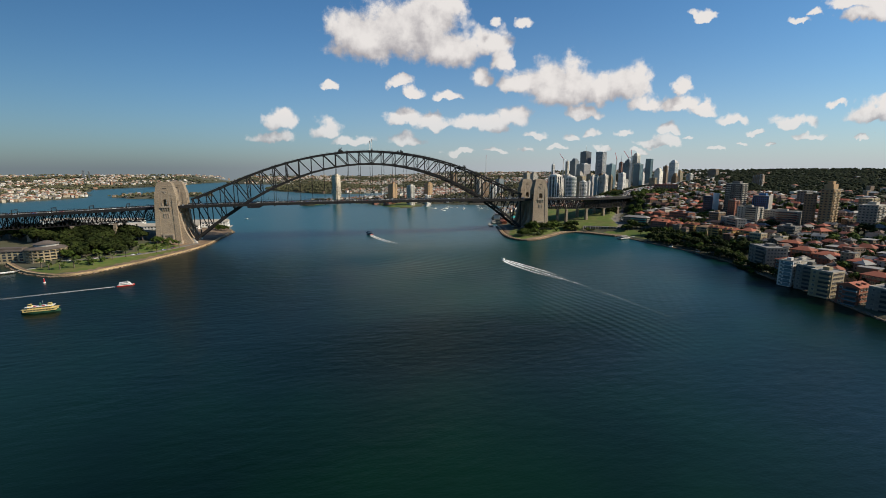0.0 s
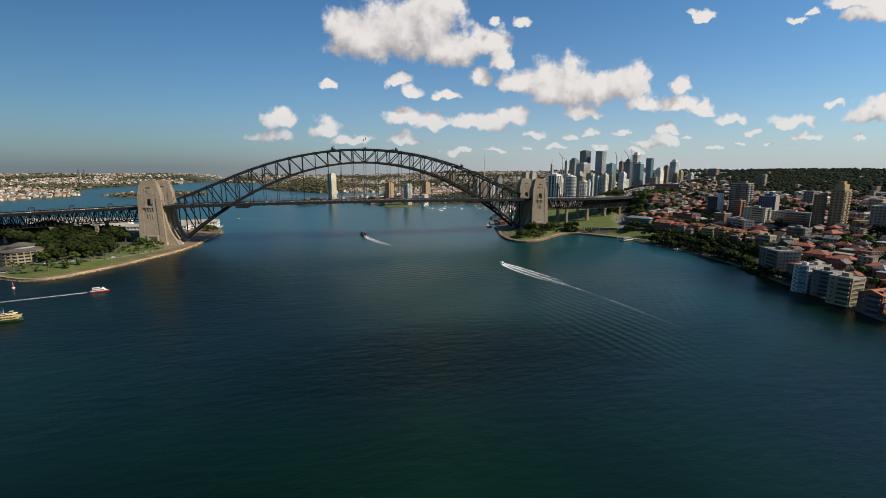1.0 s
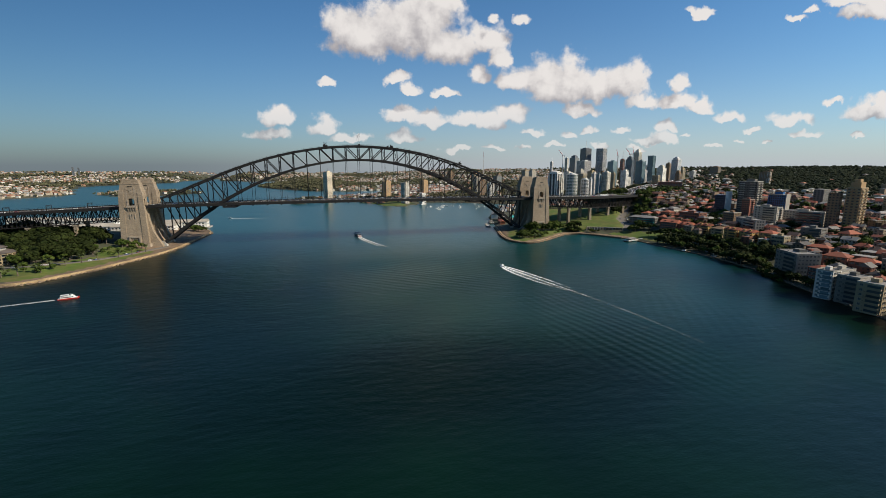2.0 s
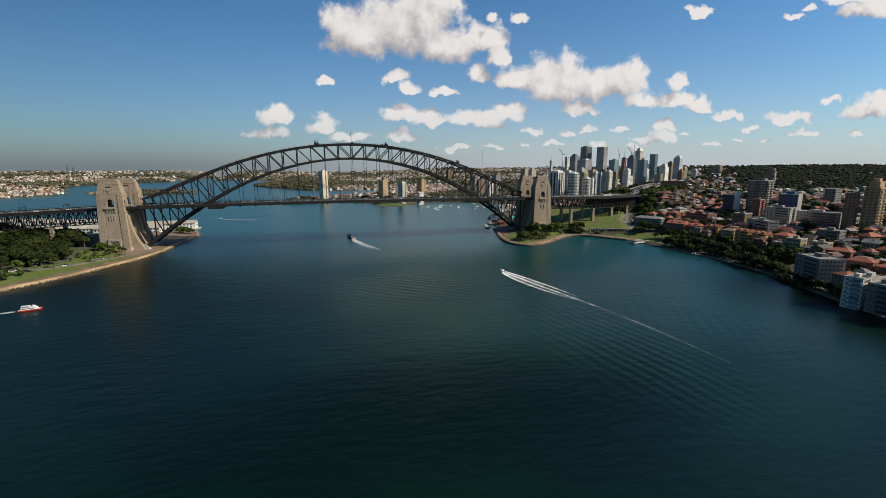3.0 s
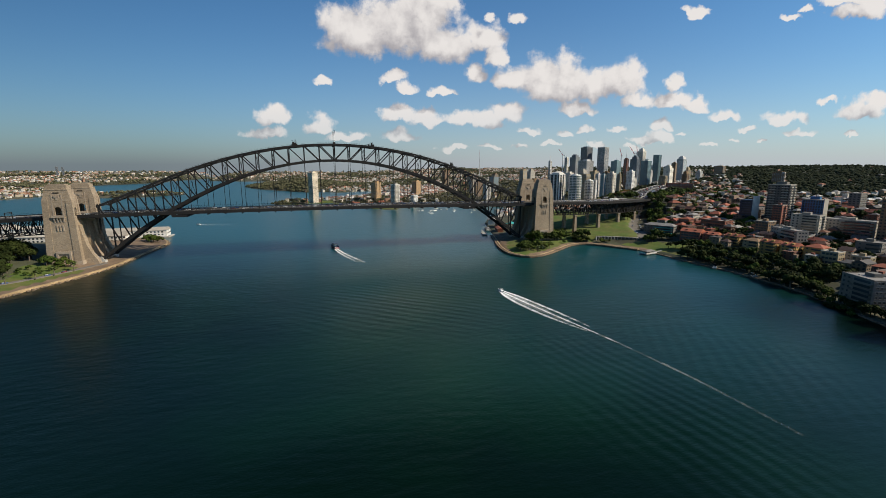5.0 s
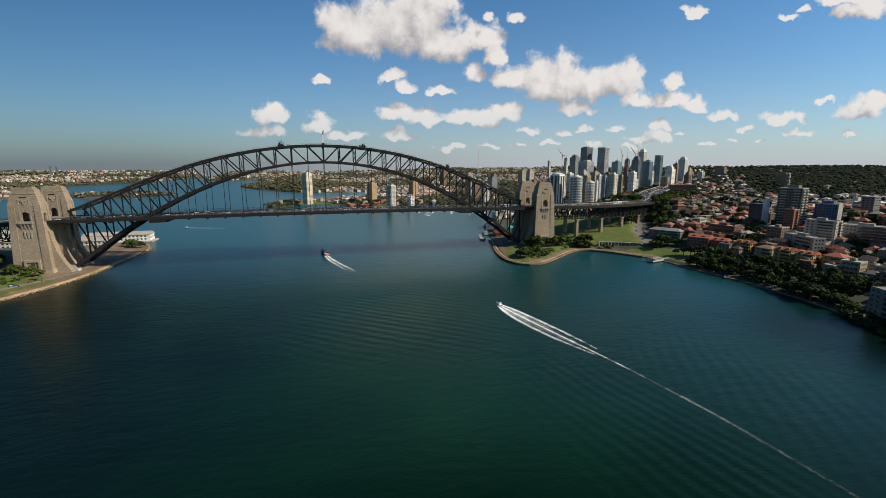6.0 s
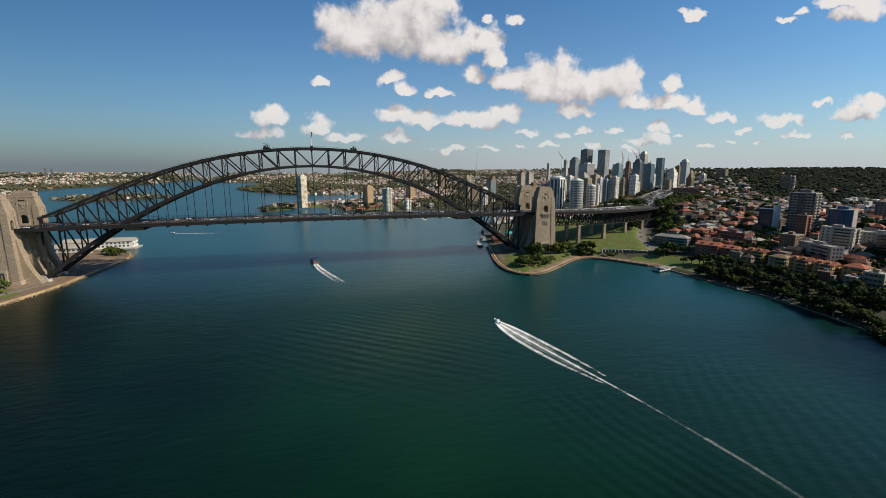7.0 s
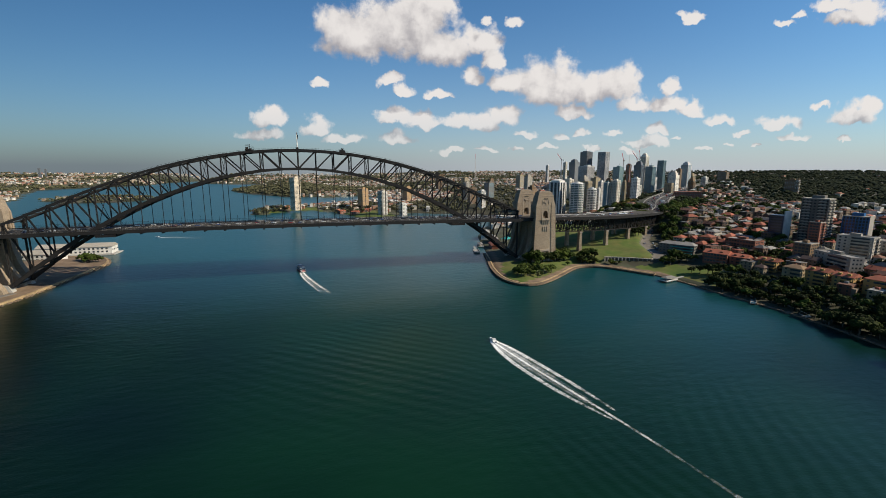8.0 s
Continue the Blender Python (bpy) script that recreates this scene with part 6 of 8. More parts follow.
def build_round_hotel():
    """The curved waterside hotel below the southern approach."""
    x, y, r = -382, -108, 19
    z0 = 3.0
    h = thing("waterfront_hotel", "curved sandstone-coloured hotel with deep window bays and a low cone roof", "building", "", pose(x, y, z0))
    floors, st, n = 4, 3.4, 22
    part("wall", Shape().tube((0, 0), r - 2.2, r - 2.2, -2, floors * st, n), PANE, h)
    for i in range(floors + 1):
        part("floor_ring", Shape().tube((0, 0), r, r, i * st - 0.5, i * st + 0.6, n), RENDER_CREAM, h)
    for k in range(n):
        a = 2 * math.pi * (k + 0.5) / n
        part("pier", Shape().box((0, 0, floors * st / 2), (2.2, 1.0, floors * st)).turned(pose(math.cos(a) * (r - 1.3), math.sin(a) * (r - 1.3), 0, 0, 0, math.degrees(a))), RENDER_CREAM, h)
    part("roof", Shape().tube((0, 0), r + 0.8, r * 0.62, floors * st + 0.6, floors * st + 3.0, n), ROOF_BROWN, h)
    part("lantern_wall", Shape().tube((0, 0), r * 0.58, r * 0.58, floors * st + 2.6, floors * st + 5.6, n), CONCRETE, h)
    part("lantern_roof", Shape().tube((0, 0), r * 0.66, r * 0.16, floors * st + 5.6, floors * st + 8.6, n), ROOF_BROWN, h)
    w = part("wing", Shape().box((-46, 10, 4.4), (60, 20, 12.8)), RENDER_CREAM, h)
    for i in range(4):
        for k in range(11):
            v = part("window", window_mesh(3.2, 2.2, PANE, True), None, w)
            v.matrix_basis = pose(-72 + k * 5.2, -0.03, 1.2 + i * 3.0)
    part("wing_roof", Shape().box((-46, 10, 11.4), (62, 22, 1.2)).box((-46, 10, 13), (40, 10, 2.4)), ROOF_BROWN, w)


build_round_hotel()


def build_wharf_shed(x, y, w, d, rot, label, rows=2):
    z0 = 2.2
    s = thing("wharf_shed", label, "shed", "finger wharf sheds", pose(x, y, z0, 0, 0, rot))
    part("wall", Shape().box((0, 0, 4.2), (w, d, 9.4)), RENDER_WHITE, s)
    part("roof", hip_roof(w, d, 9.0, 4.2, 0.8, True), RENDER_PALE, s, "pale corrugated gable roof")
    for i in range(rows):
        for k in range(int(w / 5)):
            v = part("window", window_mesh(2.4, 2.2, PANE, True), None, s)
            v.matrix_basis = pose(-w / 2 + 3 + k * 5, -d / 2 - 0.03, 2.4 + i * 4.0)
    for k in range(int(d / 5)):
        v = part("window", window_mesh(2.2, 2.2, PANE, True), None, s)
        v.matrix_basis = pose(w / 2 + 0.03, -d / 2 + 3 + k * 5, 4.2, 0, 0, 90)
    part("deck", Shape().box((0, 0, -1.6), (w + 8, d + 10, 1.6)), CONCRETE, s)
    for k in range(int(w / 12) + 1):
        for sy in (-1, 1):
            part("pile", Shape().tube((-w / 2 + k * 12, sy * (d / 2 + 3)), 0.5, 0.5, -6, -1.6, 6), BARK, s)


build_wharf_shed(-290, 196, 84, 20, 0, "long white finger-wharf shed with a gabled roof")
build_wharf_shed(-330, 150, 90, 18, -4, "white two-storey wharf building with rows of windows")
build_wharf_shed(-545, 305, 96, 22, -6, "white finger-wharf shed seen through the approach truss", 1)
build_wharf_shed(-455, 268, 90, 20, -6, "long pale wharf shed over the water", 1)
build_wharf_shed(-420, 170, 80, 22, -4, "white wharf building set back along the quay")


def build_house(label, w, d, h, wall, roof, roof_mat):
    b = thing("house", label, "house", "suburb houses")
    part("wall", Shape().box((0, 0, h / 2 - 2), (w, d, h + 4)), wall, b)
    if roof == "flat":
        part("roof", Shape().box((0, 0, h + 0.25), (w + 0.5, d + 0.5, 0.5)), roof_mat, b)
    else:
        part("roof", hip_roof(w, d, h, min(w, d) * 0.3, 0.7, roof == "gable"), roof_mat, b)
        part("chimney", Shape().box((w * 0.2, 0.6, h + min(w, d) * 0.24), (0.9, 0.8, 2.6)), BRICK_RED, b)
    for face, n in (("s", 3), ("w", 2)):
        width = w if FACES[face][1] else d
        for i in range(int(h / 3)):
            for k in range(n):
                v = part("window", window_mesh(1.5, 1.5, PANE, True), None, b)
                v.matrix_basis = face_pose(face, w, d, width * ((k + 0.5) / n - 0.5), i * 3 + 1.7, 0.03)
    return b


HOUSES = [build_house("red-roofed brick house among garden trees", 14, 11, 6.5, BRICK_RED, "hip", ROOF_TILE),
          build_house("cream house with a grey hipped roof", 13, 10, 6.2, RENDER_CREAM, "hip", ROOF_GREY),
          build_house("white gabled house with a grey roof", 11, 9, 6.2, RENDER_WHITE, "gable", ROOF_GREY),
          build_house("brown brick flats with a flat pale roof", 15, 11, 9.2, BRICK_BROWN, "flat", ROOF_GREY),
          build_house("brick flats with a broad red tiled roof", 16, 12, 9.0, BRICK_BROWN, "hip", ROOF_TILE)]
set_down = set()
taken = [(o.location.x, o.location.y) for o in scene.objects if o.parent is None and o.get("category") == "building"]
spots = random.Random(41)
for poly, count in (([(395, -335), (470, -320), (480, -525), (340, -525), (355, -440)], 26), ([(455, -110), (545, -80), (560, -330), (470, -340)], 12),
                    ([(462, -50), (500, -20), (580, 60), (640, 60), (620, -70), (480, -100)], 32), ([(600, -60), (760, 40), (800, -380), (640, -400)], 24), ([(480, -340), (640, -340), (720, -520), (480, -530)], 22)):
    xs, ys = [p[0] for p in poly], [p[1] for p in poly]
    made = tries = 0
    while made < count and tries < 900:
        tries += 1
        x, y = spots.uniform(min(xs), max(xs)), spots.uniform(min(ys), max(ys))
        if distance_to(poly, np.array([x]), np.array([y]))[0] < 2 or any(math.hypot(x - a, y - b) < (14.0 if y > -100 else 16.5) for a, b in taken):
            continue
        taken.append((x, y))
        made += 1
        proto = HOUSES[spots.choice((0, 1, 2, 2, 3, 3, 4))]
        m = pose(x, y, ground_at(x, y) - 0.3, 0, 0, spots.choice((10, 16, 100, -6)))
        if proto.name not in set_down:
            set_down.add(proto.name)
            proto.matrix_world = m
        else:
            copy_thing(proto, m)

# ---- vegetation ----
def ico():
    t = (1 + 5 ** 0.5) / 2
    v = [Vector(p).normalized() for p in ((-1, t, 0), (1, t, 0), (-1, -t, 0), (1, -t, 0), (0, -1, t), (0, 1, t), (0, -1, -t), (0, 1, -t), (t, 0, -1), (t, 0, 1), (-t, 0, -1), (-t, 0, 1))]
    f = [(0, 11, 5), (0, 5, 1), (0, 1, 7), (0, 7, 10), (0, 10, 11), (1, 5, 9), (5, 11, 4), (11, 10, 2), (10, 7, 6), (7, 1, 8), (3, 9, 4), (3, 4, 2), (3, 2, 6), (3, 6, 8), (3, 8, 9), (4, 9, 5), (2, 4, 11), (6, 2, 10), (8, 6, 7), (9, 8, 1)]
    return v, f


def ico2():
    v, f = ico()
    v, out, mid = list(v), [], {}
    for a, b, c in f:
        m = []
        for p, q in ((a, b), (b, c), (c, a)):
            k = (min(p, q), max(p, q))
            if k not in mid:
                mid[k] = len(v)
                v.append(((v[p] + v[q]) / 2).normalized())
            m.append(mid[k])
        out += [(a, m[0], m[2]), (b, m[1], m[0]), (c, m[2], m[1]), (m[0], m[1], m[2])]
    return v, out


ICO, ICO2 = ico(), ico2()


def crown_shape(rng, lobes, sprays, size, coarse=False):
    """Leaf sprays over uneven lobes, with a dark core in each; lobes: (x, y, z, radius, height radius)."""
    s = Shape()
    for x, y, z, r, h in lobes:
        v, f = ICO if coarse else ICO2
        jit = [p * rng.uniform(0.68, 0.86) for p in v]
        s.add([(x + p.x * r, y + p.y * r, z + p.z * h) for p in jit], f)
        for _ in range(sprays):
            d = Vector((rng.gauss(0, 1), rng.gauss(0, 1), rng.gauss(0.25, 1))).normalized()
            c = Vector((x + d.x * r, y + d.y * r, z + d.z * h)) * 1.0
            c += d * rng.uniform(-0.22, 0.10) * r
            a = d.cross(Vector((rng.gauss(0, 1), rng.gauss(0, 1), rng.gauss(0, 1)))).normalized()
            b = (d.cross(a) + d * rng.uniform(-0.7, 0.7)).normalized()
            k = size * rng.uniform(0.6, 1.3)
            s.add([c - a * k, c - b * k * 0.5, c + a * k, c + b * k * 0.6 + d * k * 0.3], [(0, 1, 2), (0, 2, 3)])
    return s


def trunk_shape(rng, height, radius, limbs, reach):
    s = Shape().tube((0, 0), radius * 1.35, radius, -1.5, height * 0.2, 8).tube((0, 0), radius, radius * 0.6, height * 0.2, height * 0.62, 8)
    for k in range(limbs):
        a = 2 * math.pi * (k + rng.uniform(-0.3, 0.3)) / limbs
        z = height * rng.uniform(0.3, 0.5)
        s.beam((0, 0, z), (math.cos(a) * reach, math.sin(a) * reach, height * rng.uniform(0.62, 0.8)), radius * 0.6, radius * 0.6)
    return s


def build_tree(seed, height, spread, leaf, label, name="tree"):
    rng = random.Random(seed)
    t = thing(name, label, "tree", "harbour trees")
    lobes = [(0, 0, height * 0.72, spread * 0.55, height * 0.26)]
    n = 9
    for k in range(n):
        a = 2 * math.pi * k / n + rng.uniform(-0.3, 0.3)
        d = spread * rng.uniform(0.4, 0.72)
        lobes.append((math.cos(a) * d, math.sin(a) * d, height * rng.uniform(0.48, 0.76), spread * rng.uniform(0.26, 0.42), height * rng.uniform(0.13, 0.22)))
    part("trunk", trunk_shape(rng, height, spread * 0.07, 5, spread * 0.45), BARK, t)
    part("crown", crown_shape(rng, lobes, 42, spread * 0.12), leaf, t)
    return t


def build_palm(seed, height):
    rng = random.Random(seed)
    t = thing("palm_tree", "date palm with a stout trunk and arching fronds", "palm tree", "promenade palms")
    part("trunk", Shape().tube((0, 0), 0.55, 0.40, -1, height * 0.55, 8).tube((0, 0), 0.40, 0.5, height * 0.55, height, 8), BARK, t)
    s = Shape()
    for k in range(26):
        a, up = 2 * math.pi * k / 26 + rng.uniform(-0.1, 0.1), rng.uniform(-0.2, 1.1)
        p = Vector((0, 0, height))
        d = Vector((math.cos(a) * math.cos(up), math.sin(a) * math.cos(up), math.sin(up)))
        side = Vector((-math.sin(a), math.cos(a), 0))
        rows = []
        for i in range(5):
            w = (0.35, 0.75, 0.7, 0.45, 0.05)[i]
            rows.append((p - side * w, p + Vector((0, 0, 0.15)), p + side * w))
            p = p + d * 1.0
            d = (d + Vector((0, 0, -0.32))).normalized()
        n = len(s.v)
        s.v += [tuple(q) for r in rows for q in r]
        for i in range(4):
            b = n + 3 * i
            s.f += [(b, b + 1, b + 4, b + 3), (b + 1, b + 2, b + 5, b + 4)]
    part("crown", s, LEAF_PALM, t)
    return t


TREES = [build_tree(11, 13, 8.0, LEAF, "broad green fig tree with a dense crown"),
         build_tree(12, 11, 6.5, LEAF, "rounded green park tree"),
         build_tree(13, 15, 9.5, LEAF_DARK, "large dark fig tree with a spreading crown"),
         build_tree(14, 10, 5.5, LEAF_DARK, "dark green shade tree"),
         build_tree(15, 7, 4.5, LEAF, "low bushy green tree")]
PALM = build_palm(5, 7.5)
planted = {}


def plant(proto, x, y, scale=1.0, turn=0.0, sink=0.0):
    z = ground_at(x, y) - sink
    m = pose(x, y, z, 0, 0, turn) @ Matrix.Diagonal((scale, scale, scale, 1))
    if proto.name not in planted:
        planted[proto.name] = True
        proto.matrix_world = m
        return proto
    return copy_thing(proto, m)


rng = random.Random(77)


STRAWN = {}


def light_tree(seed):
    """A cheaper canopy for the many garden trees: five lobes, fewer sprays."""
    r = random.Random(seed)
    lobes = [(0, 0, 8.0, 3.6, 2.9)] + [(math.cos(a) * 3.3, math.sin(a) * 3.3, r.uniform(5.2, 8.2), r.uniform(1.9, 2.7), r.uniform(1.6, 2.2)) for a in (0.3, 1.6, 2.9, 4.1, 5.3)]
    s = crown_shape(r, lobes, 26, 0.85, True)
    return s.add(Shape().tube((0, 0), 0.5, 0.35, -2, 6.5, 6).v, Shape().tube((0, 0), 0.5, 0.35, -2, 6.5, 6).f)


LIGHT = [light_tree(k) for k in (61, 62, 63)]


def strew(poly, count, key, lo, hi, keep):
    """Garden trees joined into one object per stretch of shore."""
    xs, ys = [p[0] for p in poly], [p[1] for p in poly]
    done, tries = [], 0
    mixed = key in ("shore", "ridge")
    dark, pale = STRAWN.setdefault(key, Shape()), STRAWN.setdefault(key + "_pale", Shape())
    while len(done) < count and tries < count * 30:
        tries += 1
        x, y = rng.uniform(min(xs), max(xs)), rng.uniform(min(ys), max(ys))
        if distance_to(poly, np.array([x]), np.array([y]))[0] < 0.5 or any(math.hypot(x - a, y - b) < keep for a, b in done):
            continue
        if any(math.hypot(x - a, y - b) < 7.5 for a, b in taken):
            continue
        done.append((x, y))
        k, a = rng.uniform(lo, hi), rng.uniform(0, 6.28)
        q = rng.choice(LIGHT)
        v = np.array(q.v) * k
        c, sn = math.cos(a), math.sin(a)
        z = ground_at(x, y)
        v = np.stack([v[:, 0] * c - v[:, 1] * sn + x, v[:, 0] * sn + v[:, 1] * c + y, v[:, 2] + z], -1)
        (pale if mixed and rng.random() < (0.55 if key == "ridge" else 0.3) else dark).add(v.tolist(), q.f)


def grove(poly, count, protos, lo=0.8, hi=1.2, keep=0.0):
    xs, ys = [p[0] for p in poly], [p[1] for p in poly]
    done, tries = [], 0
    while len(done) < count and tries < count * 40:
        tries += 1
        x, y = rng.uniform(min(xs), max(xs)), rng.uniform(min(ys), max(ys))
        if distance_to(poly, np.array([x]), np.array([y]))[0] < 0.5:
            continue
        if any(math.hypot(x - a, y - b) < keep for a, b in done):
            continue
        done.append((x, y))
        plant(rng.choice(protos), x, y, rng.uniform(lo, hi), rng.uniform(0, 360))


BIG, MID, LOW = [TREES[2], TREES[2], TREES[3]], [TREES[1], TREES[3], TREES[0]], [TREES[4], TREES[1]]
# southern headland: fig wood on the slope, palms and small trees along the promenade
grove([(-398, -40), (-376, -88), (-345, -96), (-322, -58), (-312, -30), (-322, 4), (-400, 10)], 52, BIG, 0.95, 1.4, 5)
grove([(-366, -116), (-348, -130), (-322, -124), (-300, -96), (-306, -70), (-330, -70), (-362, -92)], 44, [TREES[3], TREES[2], TREES[1]], 0.75, 1.1, 4.2)
grove([(-372, -150), (-350, -164), (-316, -160), (-296, -126), (-318, -140), (-346, -146)], 9, LOW, 0.5, 0.8, 6)
grove([(-292, -96), (-272, -66), (-262, -40), (-276, -44), (-292, -70)], 8, LOW, 0.55, 0.85, 5)
grove([(-300, -42), (-284, -50), (-272, -40), (-290, -36)], 7, LOW, 0.8, 1.1, 3)
grove([(-312, -70), (-290, -90), (-280, -70), (-300, -56)], 5, LOW, 0.5, 0.8, 6)
grove([(-470, -10), (-420, -40), (-400, -20), (-420, 40), (-500, 40)], 22, BIG, 0.9, 1.3, 8)
grove([(-262, 112), (-244, 104), (-236, 122), (-250, 138)], 8, LOW, 0.9, 1.2, 4)
for x, y in ((-353, -167), (-342, -170), (-330, -169), (-321, -160), (-316, -146), (-309, -134), (-301, -120), (-292, -108), (-278, -92), (-270, -78), (-262, -60), (-366, -154)):
    plant(PALM, x, y, rng.uniform(0.9, 1.15), rng.uniform(0, 360))
# northern point and park
grove([(214, -100), (222, -110), (246, -92), (268, -80), (262, -62), (230, -60), (212, -78)], 22, LOW + [TREES[1]], 0.75, 1.1, 5)
grove([(268, -74), (300, -52), (330, -48), (342, -58), (318, -50), (296, -56)], 7, LOW, 0.6, 0.9, 5)
grove([(244, -36), (262, -46), (300, -40), (322, -38), (318, -22), (270, -18)], 24, MID, 0.95, 1.3, 4.5)
grove([(320, -50), (340, -54), (348, -40), (326, -34)], 7, MID, 0.8, 1.1, 5)
grove([(350, -64), (364, -72), (368, -68), (352, -60)], 3, LOW, 0.6, 0.8, 5)
grove([(440, -2), (460, 8), (530, 76), (510, 84), (456, 30)], 22, MID, 0.9, 1.25, 5)
grove([(398, -92), (424, -92), (432, -112), (398, -104)], 10, MID, 0.8, 1.1, 5)
grove([(436, -60), (450, -40), (470, -24), (470, -40), (444, -76)], 9, MID, 0.7, 1.0, 5)
for x, y in ((226, -94), (236, -98), (248, -88), (258, -82)):
    plant(PALM, x, y, 0.8, rng.uniform(0, 360))
# the wooded shore and gardens below and between the flats
SHADE = [TREES[3], TREES[2], TREES[3], TREES[1]]
grove([(376, -176), (392, -178), (394, -250), (380, -322), (366, -326), (378, -250)], 40, SHADE, 0.6, 0.95, 4.5)
grove([(352, -338), (362, -334), (352, -352), (344, -372), (336, -372)], 7, SHADE, 0.45, 0.7, 4)
strew([(372, -322), (353, -350), (341, -378), (333, -402), (341, -404), (362, -346), (386, -318)], 46, "shore", 0.4, 0.8, 2.5)
strew([(376, -186), (400, -182), (430, -196), (432, -320), (372, -326), (380, -250)], 150, "shore", 0.35, 0.65, 3.2)
strew([(398, -130), (424, -164), (426, -330), (396, -318), (394, -200)], 55, "shore", 0.7, 1.2, 4.5)
strew([(455, -90), (545, -80), (560, -330), (470, -350), (462, -200)], 105, "shore", 0.7, 1.2, 4.5)
strew([(330, -530), (338, -440), (396, -340), (475, -320), (500, -530)], 95, "shore", 0.6, 1.1, 4.5)
strew([(540, -70), (760, -40), (800, -430), (560, -430)], 120, "ridge", 0.8, 1.4, 6)
strew([(480, -4), (500, -16), (580, 40), (640, 70), (640, -80), (466, -100)], 70, "ridge", 0.7, 1.2, 5)
strew([(470, -340), (640, -330), (740, -530), (480, -540)], 110, "ridge", 0.8, 1.3, 5.5)
strew([(560, 170), (640, 240), (660, 262), (600, 240)], 16, "autumn", 0.8, 1.2, 6)
tagged(part("autumn_trees", STRAWN["autumn"], LEAF_AUTUMN), "yellow-brown autumn trees beside the expressway", "trees", kind="stuff")
strew([(520, 110), (600, 200), (680, 300), (620, 330), (540, 240), (480, 120)], 60, "ridge", 0.8, 1.3, 6)
strew([(600, 60), (720, 190), (900, 340), (1000, 300), (800, 60), (700, -20)], 120, "ridge", 0.9, 1.4, 8)
strew([(440, -52), (452, -46), (480, 0), (560, 80), (590, 80), (500, -16), (462, -70)], 46, "ridge", 0.6, 1.0, 4.5)
strew([(478, -30), (500, -14), (560, 50), (590, 90), (570, 96), (500, 20)], 40, "ridge", 0.7, 1.1, 5)
strew([(500, 0), (640, 60), (760, 190), (640, 130), (570, 80)], 70, "ridge", 0.8, 1.3, 5)
strew([(-148, 732), (-112, 708), (-62, 770), (-34, 835), (-100, 850)], 55, "point", 0.8, 1.2, 6)
strew([(60, 740), (130, 620), (225, 650), (300, 640), (320, 760), (100, 900)], 70, "point", 0.8, 1.3, 7)
tagged(part("point_trees", STRAWN["point"], HAZE_LIT_WOODS), "green trees on the low point across the harbour", "trees", kind="stuff")
tagged(part("shore_garden_shrubs", STRAWN["shore_pale"], LEAF), "lighter green garden trees between the waterside flats", "trees", kind="stuff")
tagged(part("ridge_street_trees", STRAWN["ridge_pale"], LEAF), "lighter green street trees on the ridge", "trees", kind="stuff")
tagged(part("shore_garden_trees", STRAWN["shore"], LEAF_DARK), "dark garden trees between the waterside flats", "trees", kind="stuff")
tagged(part("ridge_garden_trees", STRAWN["ridge"], LEAF_DARK), "dense dark trees on the ridge behind the flats", "trees", kind="stuff")


def scatter(count, seed, near, far, az0=-36.0, az1=68.0):
    """Places on land, spread evenly as seen from the water east of the bridge."""
    r = np.random.RandomState(seed)
    az = np.radians(r.uniform(az0, az1, count))
    dist = near + (far - near) * r.uniform(0, 1, count) ** 1.2
    x, y = -40 + dist * np.sin(az), -600 + dist * np.cos(az)
    ok = (np.abs(x) < 4950) & (y < 4960)
    x, y = x[ok], y[ok]
    h, d = ground_height(x, y)
    return x, y, h, d, r


def is_wild(x, y):
    return (rough(x, y, 900, 9) > 0.25) | ((x + 40 > 1.2 * (y + 600)) & (np.hypot(x + 40, y + 600) > 1300)) | (distance_to(ISLAND, x, y) > 0) | (np.hypot(x + 150, y - 1900) < 420)


def keep_clear(x, y):
    """True where nothing may be strewn: parks, roads, the bridge's own ground and the built-up near shore."""
    bad = (x < 20) & (y < 420) & (x > -420)
    bad |= (x > 180) & (x < 560) & (y < 80)
    bad |= (x > 270) & (x < 450) & (y < 175)
    bad |= (x > 540) & (x < 650) & (y > -400) & (y < -60)
    bad |= distance_to(LAWN_WEST, x, y) > -8
    for (ax, ay), (bx, by) in zip(ROAD_LINE_N, ROAD_LINE_N[1:]):
        ex, ey = bx - ax, by - ay
        k = np.clip(((x - ax) * ex + (y - ay) * ey) / (ex * ex + ey * ey), 0, 1)
        bad |= np.hypot(x - ax - k * ex, y - ay - k * ey) < 34
    return bad


